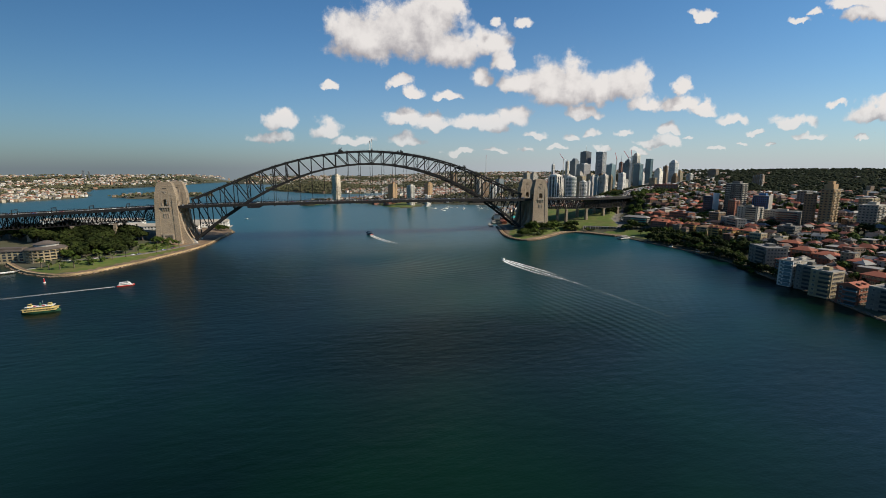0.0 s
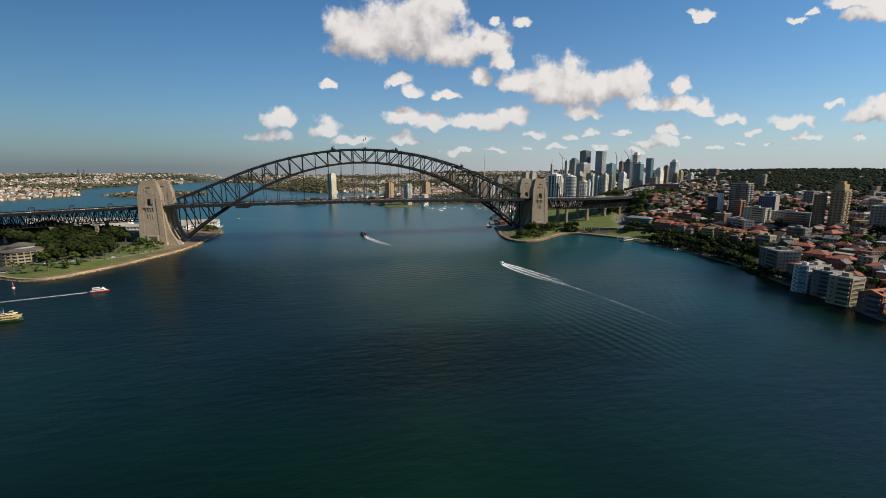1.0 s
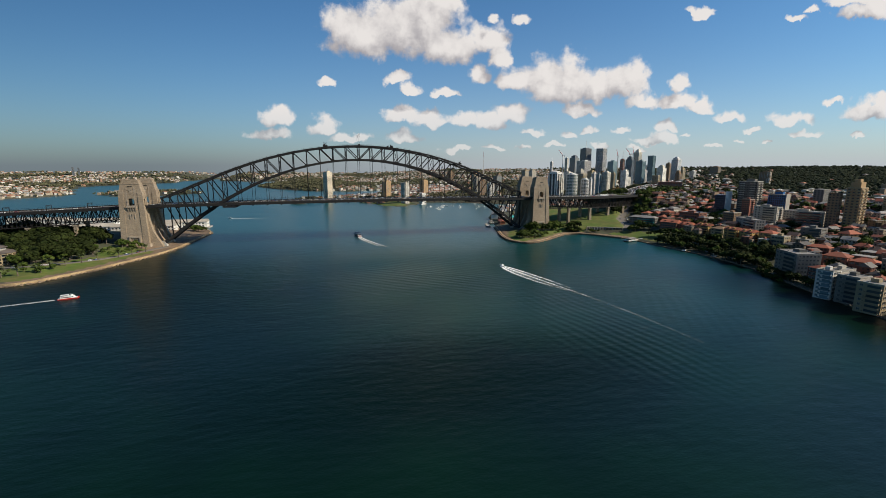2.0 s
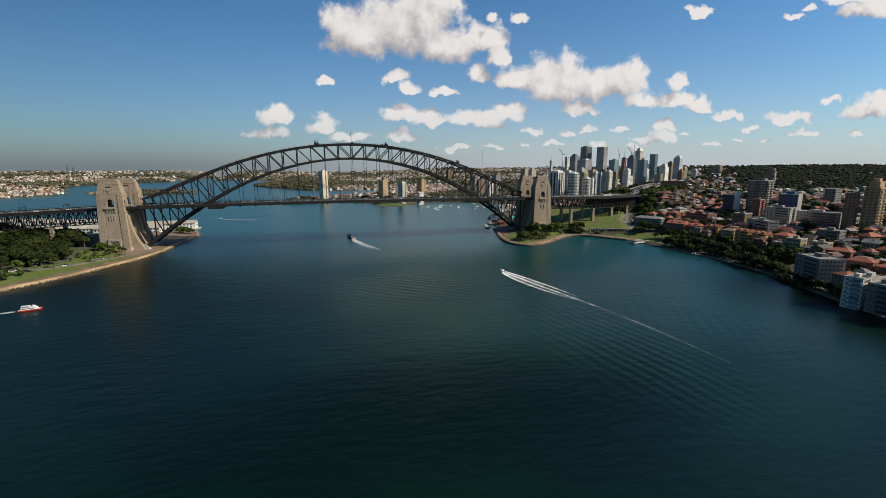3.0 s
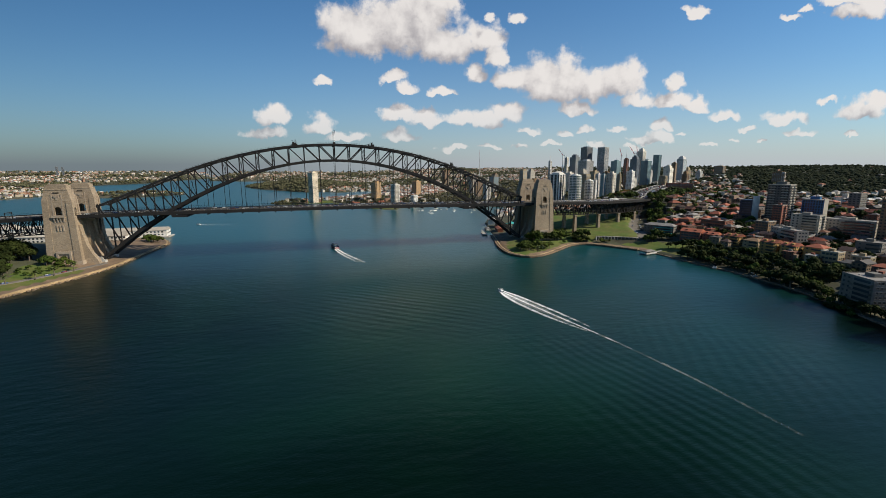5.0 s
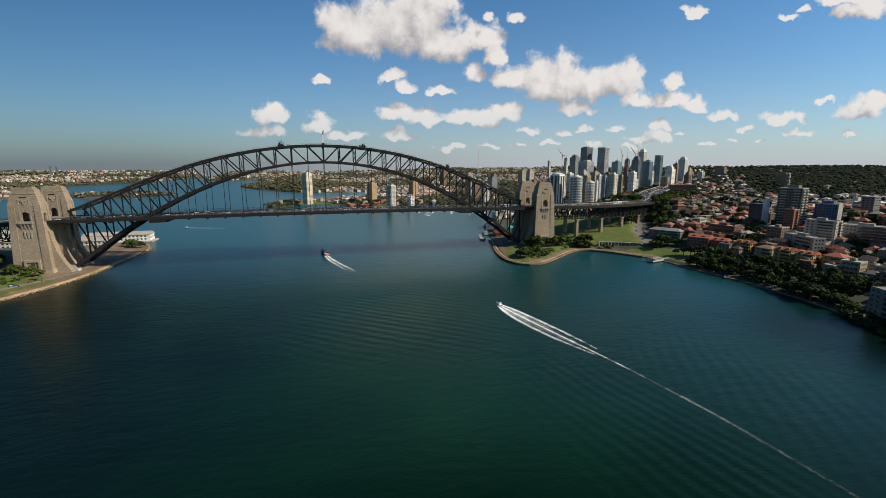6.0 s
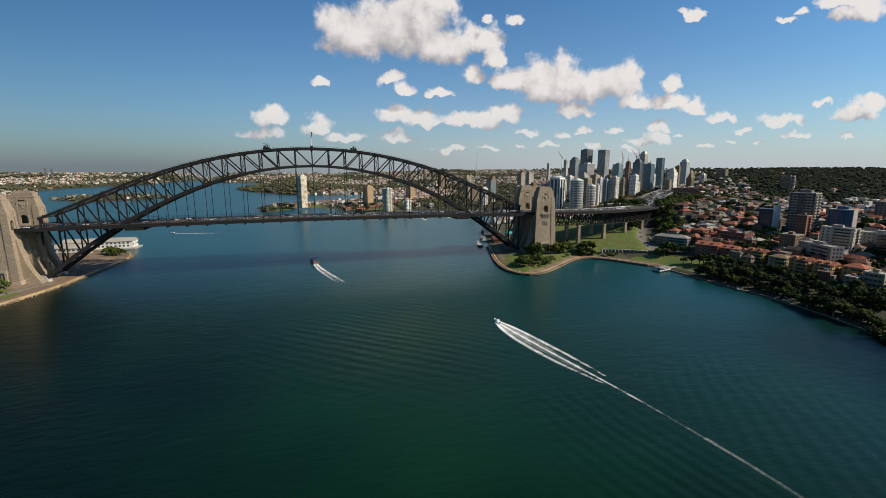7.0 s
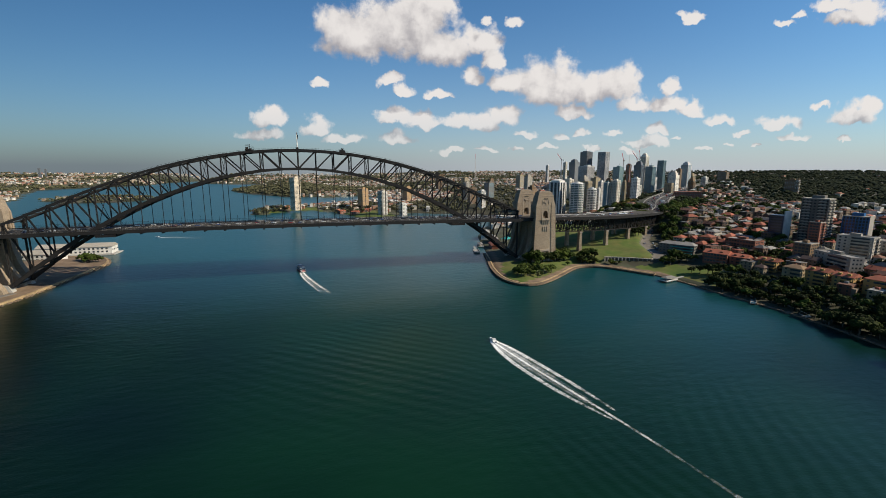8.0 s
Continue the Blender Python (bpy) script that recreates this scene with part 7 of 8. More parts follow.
def build_suburb(name, label, count, seed, near, far, az0=-36.0, az1=36.0):
    """Strewn houses: one object for the walls and one for the roofs."""
    x, y, h, d, r = scatter(count, seed, near, far, az0, az1)
    ok = (d > 9) & ~keep_clear(x, y) & (~is_wild(x, y) | (r.uniform(0, 1, len(x)) < 0.04))
    x, y, h = x[ok], y[ok], h[ok]
    walls, roofs = Shape(), Shape()
    for i in range(len(x)):
        dist = math.hypot(x[i], y[i])
        k = 0.9 + max(0, dist - 2200) / 7000
        w, dp, t = r.uniform(9, 17) * k, r.uniform(8, 13) * k, r.uniform(4.5, 8.5)
        rot = r.choice([0, 12, 90, 78, 45]) + r.uniform(-6, 6)
        flat = r.uniform(0, 1) < 0.22
        if flat:
            t *= r.choice([1.0, 1.25, 1.7])
        walls.box((x[i], y[i], h[i] + t / 2 - 1.5), (w, dp, t + 3), rot)
        if flat:
            roofs.box((x[i], y[i], h[i] + t + 0.25), (w + 0.3, dp + 0.3, 0.5), rot)
        else:
            q = hip_roof(w, dp, 0, min(w, dp) * 0.28, 0.6, r.uniform(0, 1) < 0.4)
            m = pose(x[i], y[i], h[i] + t + 0.3, 0, 0, rot)
            roofs.add([tuple(m @ Vector(p)) for p in q.v], q.f)
    tagged(part(name + "_walls", walls, HOUSE_WALL), label + ", pale and brick walls", "houses", kind="stuff")
    tagged(part(name + "_roofs", roofs, HOUSE_ROOF), label + ", terracotta and grey roofs", "roofs", kind="stuff")


def build_near_suburb(polys, seed):
    """The back-street houses and small flats between the larger blocks, with their windows."""
    r = random.Random(seed)
    walls, roofs, panes = Shape(), Shape(), Shape()
    for poly, count, keep in polys:
        xs, ys = [p[0] for p in poly], [p[1] for p in poly]
        made = tries = 0
        while made < count and tries < count * 25:
            tries += 1
            x, y = r.uniform(min(xs), max(xs)), r.uniform(min(ys), max(ys))
            if distance_to(poly, np.array([x]), np.array([y]))[0] < 1 or any(math.hypot(x - a, y - b) < keep for a, b in taken):
                continue
            if x > 560 and y > -60 and keep_clear(np.array([x]), np.array([y]))[0]:
                continue
            taken.append((x, y))
            made += 1
            w, d, floors = r.uniform(8, 15), r.uniform(8, 12), r.choice((2, 2, 2, 3, 3, 4))
            h = floors * 3.0 + 0.5
            z, rot = ground_at(x, y), r.choice((8, 14, 98, 104, -4)) + r.uniform(-4, 4)
            m = pose(x, y, z, 0, 0, rot)

            def put(shape, q):
                shape.add([tuple(m @ Vector(p)) for p in q.v], q.f)
            body = Shape().box((0, 0, h / 2 - 1.5), (w, d, h + 3))
            if r.random() < 0.6:
                ew, ed = w * r.uniform(0.35, 0.6), d * r.uniform(0.4, 0.7)
                body.box((w * r.uniform(-0.3, 0.3), -d / 2, h * 0.38 - 1.5), (ew, ed, h * 0.76 + 3))
            put(walls, body)
            if r.random() < 0.3:
                put(roofs, Shape().box((0, 0, h + 0.2), (w + 0.5, d + 0.5, 0.4)).box((w * 0.2, d * 0.1, h + 1.1), (w * 0.3, d * 0.3, 1.8)))
            else:
                put(roofs, hip_roof(w, d, h, min(w, d) * r.uniform(0.24, 0.36), 0.6, r.random() < 0.45))
                put(walls, Shape().box((w * r.uniform(-0.3, 0.3), d * 0.2, h + min(w, d) * 0.2), (0.9, 0.8, 3.0)))
            for face in "swne":
                width = w if FACES[face][1] else d
                n = max(2, int(width / 3.2))
                for i in range(floors):
                    for k in range(n):
                        q = face_pose(face, w, d, width * ((k + 0.5) / n - 0.5), i * 3.0 + 1.8, 0.03)
                        panes.add([tuple(m @ q @ Vector(p)) for p in Shape().box((0, 0, 0), (r.uniform(1.1, 1.9), 0.12, 1.5)).v], BOX_FACES)
    tagged(part("street_house_walls", walls, NEAR_WALL), "close-set brick and rendered houses behind the waterside flats", "houses", kind="stuff")
    tagged(part("street_house_roofs", roofs, NEAR_ROOF), "terracotta, brown and grey roofs of the back-street houses", "roofs", kind="stuff")
    tagged(part("street_house_windows", panes, PANE), "dark windows of the back-street houses", "windows", kind="stuff")


build_near_suburb([([(430, -345), (560, -340), (560, -90), (440, -100)], 60, 12.5), ([(335, -525), (355, -440), (395, -345), (480, -320), (490, -525)], 70, 12.5),
                   ([(560, -430), (830, -440), (830, 70), (640, 40), (560, -80)], 170, 13.5), ([(462, -70), (500, -20), (580, 60), (640, 60), (620, -90), (480, -100)], 36, 11.5),
                   ([(480, -540), (480, -340), (640, -340), (760, -540)], 70, 13.5), ([(600, 50), (740, 190), (900, 320), (1050, 300), (840, 60)], 90, 14.0)], 51)
build_suburb("hillside_houses", "close-packed houses on the northern hills", 4700, 21, 950, 2300)
build_suburb("horizon_suburb", "far-off houses towards the horizon", 3800, 23, 3000, 5600)
build_suburb("distant_suburb", "distant suburb houses across the harbour", 4500, 22, 1500, 4900)
build_suburb("ridge_houses", "scattered houses among the trees of the eastern ridge", 1700, 24, 950, 5200, 36.0, 68.0)


def build_woods(name, label, count, seed, near, far, size, dense, az0=-36.0, az1=68.0, material=None):
    """Strewn canopies: rough clumps of three lobes each."""
    x, y, h, d, r = scatter(count, seed, near, far, az0, az1)
    w = is_wild(x, y)
    ok = (d > 3) & ~keep_clear(x, y) & (w | (r.uniform(0, 1, len(x)) < dense))
    x, y, h, w = x[ok], y[ok], h[ok], w[ok]
    v0 = np.array([tuple(p) for p in ICO[0]])
    f0 = np.array(ICO[1])
    V, F, n = [], [], 0
    for i in range(len(x)):
        k = size * r.uniform(0.6, 1.3) * (1.0 + max(0, math.hypot(x[i], y[i]) - 1200) / 3000) * (1.15 if w[i] else 0.9)
        for j in range(3):
            c = np.array([x[i] + r.uniform(-0.6, 0.6) * k, y[i] + r.uniform(-0.6, 0.6) * k, h[i] + k * r.uniform(0.5, 1.0)])
            s = np.array([1, 1, 0.8]) * k * r.uniform(0.5, 0.8)
            V.append(c + v0 * s * r.uniform(0.75, 1.2, (12, 1)))
            F.append(f0 + n)
            n += 12
    s = Shape()
    s.v, s.f = np.concatenate(V).tolist(), np.concatenate(F).tolist()
    tagged(part(name, s, material or CLOUD_SHADED_WOODS), label, "trees", kind="stuff")


build_woods("hillside_trees", "garden and street trees among the houses", 4100, 31, 800, 2500, 3.8, 0.30, az1=35.0, material=HAZE_LIT_WOODS)
build_woods("ridge_trees", "garden and street trees on the eastern hillside, painted dark for cloud shade", 5200, 37, 800, 2300, 4.6, 0.85, az0=35.0)
build_woods("suburb_trees", "garden trees of the western suburbs, sun and haze painted into their green", 9000, 32, 1300, 4900, 5.0, 0.55, az1=33.0, material=HAZE_LIT_WOODS)
build_woods("bushland", "bush and garden trees on the eastern ridge, painted dark for cloud shade", 9500, 35, 1300, 4900, 4.2, 0.75, az0=33.0)
build_woods("horizon_woods", "tree cover of the far suburbs", 4600, 33, 3000, 5600, 4.4, 0.30, az1=33.0, material=HAZE_LIT_WOODS)
build_woods("ridge_horizon_woods", "tree cover of the far ridge, painted dark for cloud shade", 2900, 36, 3000, 5600, 4.4, 0.35, az0=33.0)
build_woods("headland_bush", "thick bush on the wooded headland", 2600, 34, 2100, 3000, 5.0, 0.2, -8.0, 9.0, HAZE_LIT_WOODS)

# ---- boats ----
def hull_shape(length, beam, depth, draft=0.6, bow=0.34):
    """A pointed hull along +x with flare; its waterline at z = 0."""
    s, n = Shape(), 9
    rows = []
    for i in range(n):
        t = i / (n - 1)
        x = -length / 2 + length * t
        w = beam / 2 * (1 - max(0, (t - (1 - bow)) / bow) ** 1.7) * (0.86 + 0.14 * min(1, t * 5))
        sheer = depth * (1 + 0.25 * t * t)
        rows.append([(x, -w, sheer), (x, -w * 0.82, 0.0), (x - 0.02 * length * t, -w * 0.45, -draft), (x - 0.02 * length * t, w * 0.45, -draft), (x, w * 0.82, 0.0), (x, w, sheer)])
    s.v = [p for r in rows for p in r]
    for i in range(n - 1):
        for k in range(5):
            a = i * 6 + k
            s.f.append((a, a + 1, a + 7, a + 6))
        s.f.append((i * 6 + 5, i * 6, i * 6 + 6, i * 6 + 11))
    s.f.append(tuple(range(6)))
    return s


def build_harbour_ferry():
    f = thing("harbour_ferry", "double-ended green and cream passenger ferry", "ferry", "", pose(-281, -325, 0, 0, 0, 6) @ Matrix.Diagonal((0.55, 0.55, 0.62, 1)))
    h = Shape()
    for sgn in (-1, 1):
        q = hull_shape(21, 11.5, 2.6, 1.4, 0.8)
        q.v = [((p[0] + 10.4) * sgn, p[1] * sgn, p[2]) for p in q.v]
        h.add(q.v, q.f)
    part("hull", h, FERRY_GREEN, f, "dark green hull")
    part("main_deck_cabin", Shape().box((0, 0, 3.9), (35, 10.2, 2.6)), FERRY_CREAM, f)
    part("upper_deck", Shape().box((0, 0, 5.35), (38, 11.2, 0.3)), FERRY_CREAM, f)
    part("upper_cabin", Shape().box((0, 0, 6.7), (25, 8.6, 2.4)), FERRY_CREAM, f)
    part("roof_deck", Shape().box((0, 0, 8.05), (30, 9.6, 0.3)), WHITE, f)
    for sx in (-1, 1):
        part("wheelhouse", Shape().taper(sx * 10.5 - 2, sx * 10.5 + 2, -2.4, 2.4, 8.2, sx * 10.5 - 1.7, sx * 10.5 + 1.7, -2.1, 2.1, 11.0), FERRY_CREAM, f)
        part("wheelhouse_window", Shape().box((sx * 10.5, 0, 10.0), (4.05, 4.6, 0.9)), PANE, f)
        part("life_raft", Shape().box((sx * 4.5, -3.2, 8.7), (3.0, 1.2, 1.0)), RED_PAINT, f)
    part("funnel", Shape().tube((0, 0), 1.3, 1.1, 8.2, 12.0, 12), FERRY_GREEN, f)
    part("mast", Shape().tube((3, 0), 0.15, 0.08, 8.2, 15, 6), WHITE, f)
    for k in range(10):
        for sy in (-1, 1):
            part("window", Shape().box((-14.4 + k * 3.2, sy * 5.12, 4.1), (2.2, 0.1, 1.1)), PANE, f)
            if 1 <= k <= 8:
                part("window", Shape().box((-14.4 + k * 3.2, sy * 4.32, 6.9), (2.2, 0.1, 1.1)), PANE, f)
    return f


def build_river_boat(x, y, rot, label, hull_mat, trim_mat, length=24, name="passenger_boat"):
    f = thing(name, label, "boat", "", pose(x, y, 0, 0, 0, rot))
    k = length / 24
    for sy in (-1, 1):
        q = hull_shape(length, 2.6 * k, 1.7 * k, 0.8, 0.4)
        q.v = [(p[0], p[1] + sy * 2.6 * k, p[2]) for p in q.v]
        part("hull", q, hull_mat, f)
    part("deck", Shape().box((-0.6 * k, 0, 1.75 * k), (length * 0.92, 7.6 * k, 0.35 * k)), WHITE, f)
    part("stripe", Shape().box((-0.8 * k, -3.85 * k, 1.1 * k), (length * 0.8, 0.12, 0.7 * k)).box((-0.8 * k, 3.85 * k, 1.1 * k), (length * 0.8, 0.12, 0.7 * k)), trim_mat, f)
    part("cabin", Shape().taper(-9 * k, 8 * k, -3.4 * k, 3.4 * k, 1.9 * k, -8.6 * k, 6.2 * k, -3.1 * k, 3.1 * k, 4.2 * k), WHITE, f)
    part("cabin_window", Shape().box((-1 * k, -3.32 * k, 3.1 * k), (14 * k, 0.16, 1.0 * k)).box((-1 * k, 3.32 * k, 3.1 * k), (14 * k, 0.16, 1.0 * k)), PANE, f)
    part("upper_deck", Shape().box((-1.4 * k, 0, 4.35 * k), (16 * k, 6.8 * k, 0.25 * k)), WHITE, f)
    part("wheelhouse", Shape().taper(3 * k, 6 * k, -2 * k, 2 * k, 4.4 * k, 3.2 * k, 5.0 * k, -1.8 * k, 1.8 * k, 6.3 * k), WHITE, f)
    part("canopy", Shape().box((-4 * k, 0, 6.3 * k), (9.5 * k, 5.6 * k, 0.2 * k)), WHITE, f)
    for px in (-8, -4, 0):
        for sy in (-1, 1):
            part("canopy_post", Shape().tube((px * k, sy * 2.6 * k), 0.08, 0.08, 4.4 * k, 6.3 * k, 6), WHITE, f)
    part("mast", Shape().tube((2.6 * k, 0), 0.1, 0.05, 6.2 * k, 9.0 * k, 6), WHITE, f)
    return f


def build_cruise_boat(x, y, rot):
    """A two-decked harbour cruiser with a dark hull and dark glazing between white decks."""
    f = thing("cruise_boat", "dark-hulled two-decked harbour cruise boat with white decks", "boat", "", pose(x, y, 0, 0, 0, rot) @ Matrix.Diagonal((0.82, 0.82, 0.74, 1)))
    part("hull", hull_shape(29, 8.4, 2.4, 1.0, 0.42), NAVY, f, "dark blue hull")
    part("rubbing_strake", hull_shape(29.3, 8.7, 0.35, -2.2, 0.42), RED_PAINT, f, "thin red strake")
    part("main_deck", Shape().box((-1.2, 0, 2.75), (25.5, 8.0, 0.25)), WHITE, f)
    part("main_cabin", Shape().taper(-12, 9.5, -3.6, 3.6, 2.85, -12, 8.2, -3.5, 3.5, 5.1), NAVY, f)
    for sy in (-1, 1):
        for k in range(7):
            part("cabin_window", Shape().box((-10.4 + k * 2.8, sy * 3.6, 4.0), (2.0, 0.12, 1.1)), PANE, f)
        part("upper_railing", Shape().box((-4.5, sy * 3.7, 6.1), (16, 0.1, 0.12)).box((-4.5, sy * 3.7, 5.7), (16, 0.08, 0.08)), WHITE, f)
    part("upper_deck", Shape().box((-2.0, 0, 5.2), (23, 7.8, 0.25)), WHITE, f)
    part("wheelhouse", Shape().taper(2.0, 7.4, -2.8, 2.8, 5.3, 2.3, 6.2, -2.6, 2.6, 7.7), WHITE, f)
    part("wheelhouse_window", Shape().taper(2.0, 7.1, -2.86, 2.86, 6.3, 2.2, 6.6, -2.74, 2.74, 7.2), PANE, f)
    part("canopy", Shape().box((-4.6, 0, 7.7), (12.5, 6.4, 0.2)), NAVY, f)
    for px in (-10, -6, -2):
        for sy in (-1, 1):
            part("canopy_post", Shape().tube((px, sy * 2.9), 0.09, 0.09, 5.3, 7.7, 6), WHITE, f)
    part("stern_platform", Shape().box((-14.6, 0, 0.9), (2.2, 6.4, 0.3)), WHITE, f)
    part("mast", Shape().tube((3.2, 0), 0.12, 0.06, 7.6, 11.0, 6), WHITE, f)
    return f


def build_speedboat(x, y, rot):
    b = thing("motor_boat", "small white planing motor boat throwing a wake", "boat", "", pose(x, y, 0.25, 0, -4, rot))
    part("hull", hull_shape(8.4, 2.9, 1.0, 0.3, 0.5), WHITE, b)
    part("cockpit", Shape().taper(-2.2, 1.6, -1.05, 1.05, 1.0, -2.0, 0.9, -0.95, 0.95, 1.5), WHITE, b)
    part("windscreen", Shape().taper(0.5, 1.7, -1.0, 1.0, 1.5, 0.3, 0.8, -0.85, 0.85, 2.1), PANE, b)
    part("targa_arch", Shape().box((-1.5, 0, 2.3), (0.5, 2.3, 0.18)).box((-1.5, -1.1, 1.7), (0.4, 0.15, 1.2)).box((-1.5, 1.1, 1.7), (0.4, 0.15, 1.2)), WHITE, b)
    part("outboard", Shape().box((-4.3, 0, 0.9), (0.7, 0.6, 1.2)), NAVY, b)


def wake(line, widths, material, label, z=0.06):
    """A foam sheet along a line that starts at the boat; widths: metres across, evenly spaced along it."""
    line = smooth_line(line, 3)
    n = len(line)
    pts = [Vector(p) for p in line]
    s, uvs = Shape(), []
    m = 7
    for i, p in enumerate(pts):
        a, b = pts[max(i - 1, 0)], pts[min(i + 1, n - 1)]
        t = (b - a).normalized()
        side = Vector((-t.y, t.x))
        f = i / (n - 1) * (len(widths) - 1)
        k0 = min(int(f), len(widths) - 2)
        w = widths[k0] + (widths[k0 + 1] - widths[k0]) * (f - k0)
        for k in range(m):
            q = p + side * w * (k / (m - 1) - 0.5)
            s.v.append((q.x, q.y, z + 0.10 * math.sin(math.pi * k / (m - 1)) + 0.05 * math.sin(i * 1.9 + k * 2.3)))
            uvs.append((i / (n - 1), k / (m - 1)))
    for i in range(n - 1):
        for k in range(m - 1):
            a = i * m + k
            s.f.append((a, a + m, a + m + 1, a + 1))
    me = mesh_of("wake", s, material, True)
    layer = me.uv_layers.new(name="UVMap")
    for loop in me.loops:
        layer.data[loop.index].uv = uvs[loop.vertex_index]
    tagged(new("wake_foam", me), label, "wake", kind="stuff")


build_harbour_ferry()
build_river_boat(-253, -254, 14, "white and red twin-hulled passenger boat under way", RED_PAINT, RED_PAINT, 13.0, "fast_ferry")
build_cruise_boat(-4, 18, 104)
build_speedboat(122.5, -241, 96)
FOAM_THICK, FOAM_WASH = foam_material("churned_foam", 0.70, 1.0, scale=0.6), foam_material("wash_foam", 0.57, 0.60, scale=0.75)
FOAM_TRAIL, FOAM_THIN = foam_material("trail_foam", 0.60, 0.30, scale=0.5), foam_material("thin_foam", 0.60, 0.18, scale=0.4)
TRACK = [(122.5, -244), (125, -262), (129, -286), (134, -312), (139, -338), (144, -366), (148, -396), (151, -425), (152, -470)]
wake([(124, -240), (129.5, -257), (135, -283), (140.5, -311), (144, -338)], (1.4, 4.0, 4.6, 4.2, 2.0), FOAM_THICK, "broken white foam peeling off the motor boat's bow", 0.14)
wake([(121, -241), (119.5, -262), (122.5, -290), (129, -318), (138, -344)], (1.4, 4.0, 4.8, 4.2, 1.8), FOAM_THICK, "broken white foam peeling off the motor boat's side", 0.12)
wake(TRACK[:5], (3.5, 12.0, 14.0, 11.0, 5.0), FOAM_WASH, "churned foam between the motor boat's wake arms", 0.03)
wake(TRACK[:6], (1.8, 2.6, 3.0, 2.8), FOAM_THICK, "white foam line down the middle of the motor boat's wake", 0.20)
wake(TRACK[2:8], (2.2, 2.6, 3.2), FOAM_TRAIL, "long white foam trail of the motor boat", 0.16)
wake(TRACK[6:], (2.8, 3.4), FOAM_THIN, "fading foam trail of the motor boat", 0.24)
wake([(-261, -256), (-278, -261), (-305, -268), (-345, -279)], (3.0, 5.0, 8.0), FOAM_WASH, "white foam trail behind the fast ferry")
wake([(-262, -256), (-300, -267), (-345, -279), (-400, -293)], (5, 8, 12), FOAM_TRAIL, "fading foam trail behind the fast ferry", 0.1)
wake([(-1, 3), (4, -22), (12, -52), (24, -92)], (2.2, 4.0, 5.0), FOAM_THICK, "white foam arm behind the cruise boat", 0.12)
wake([(-4, 2), (-1, -22), (6, -52), (15, -84)], (2.2, 3.5, 4.0), FOAM_THICK, "white foam arm astern of the cruise boat", 0.10)
wake([(-2, 3), (2, -24), (10, -54), (24, -98)], (5, 13, 20), FOAM_WASH, "thin foam between the cruise boat's wake arms", 0.04)
wake([(-234, 338), (-200, 326), (-160, 310)], (3, 5), FOAM_THICK, "thin foam trail of a far boat")
build_speedboat(-238, 339, 161)


def build_moored(kind, x, y, rot, k):
    b = thing("moored_yacht" if kind else "moored_launch", "white yacht at its mooring" if kind else "white launch at its mooring", "boat", "moored boats", pose(x, y, 0, 0, 0, rot))
    part("hull", hull_shape(10 * k, 3.2 * k, 1.3 * k, 0.5, 0.5), WHITE, b)
    part("cabin", Shape().taper(-2 * k, 2 * k, -1 * k, 1 * k, 1.3 * k, -1.8 * k, 1.3 * k, -0.9 * k, 0.9 * k, 2.2 * k), WHITE, b)
    if kind:
        part("mast", Shape().tube((0.4 * k, 0), 0.12, 0.07, 1.3 * k, 13 * k, 6), WHITE, b)
        part("boom", Shape().beam((0.4 * k, 0, 2.6 * k), (-3.6 * k, 0, 2.7 * k), 0.3, 0.35), NAVY, b)
    return b


yacht, launch = build_moored(1, 262, 470, 30, 1.0), build_moored(0, 300, 500, 100, 1.0)
r2 = random.Random(5)
placed = 0
while placed < 46:
    x, y = (r2.uniform(200, 430), r2.uniform(400, 640)) if placed < 30 else (r2.uniform(120, 290), r2.uniform(1150, 1420))
    if ground_at(x, y) > -3:
        continue
    k = r2.uniform(0.6, 0.95)
    copy_thing(r2.choice((yacht, launch)), pose(x, y, 0, 0, 0, r2.uniform(0, 360)) @ Matrix.Diagonal((k, k, k, 1)))
    placed += 1


def build_buoy(x, y):
    b = thing("channel_marker", "red and white channel marker buoy", "buoy", "", pose(x, y, 0))
    part("float", Shape().tube((0, 0), 1.1, 1.1, -0.4, 1.0, 12), WHITE, b)
    part("tower", Shape().tube((0, 0), 0.7, 0.35, 1.0, 4.2, 10), RED_PAINT, b)
    part("light", Shape().tube((0, 0), 0.3, 0.2, 4.2, 5.0, 8), WHITE, b)


build_buoy(-330, -222)


def build_jetty(x, y, rot, w, d, label, roofed=True):
    j = thing("ferry_wharf", label, "wharf", "", pose(x, y, 0, 0, 0, rot))
    part("deck", Shape().box((0, 0, 1.2), (w, d, 0.5)), CONCRETE, j)
    for a in (-0.45, 0, 0.45):
        for b in (-0.4, 0.4):
            part("pile", Shape().tube((a * w, b * d), 0.35, 0.35, -5, 2.4, 8), BARK, j)
    part("gangway", Shape().beam((w / 2, 0, 1.5), (w / 2 + 16, 0, 2.3), 3.0, 0.3), CONCRETE, j)
    part("railing", Shape().box((0, -d / 2, 2.1), (w, 0.1, 0.9)).box((-w / 2, 0, 2.1), (0.1, d, 0.9)), WHITE, j)
    if roofed:
        for a in (-0.35, 0.35):
            for b in (-0.3, 0.3):
                part("roof_post", Shape().box((a * w, b * d, 2.9), (0.3, 0.3, 3.0)), WHITE, j)
        part("roof", hip_roof(w * 0.8, d * 0.8, 4.4, 1.4, 0.5), ROOF_GREY, j)


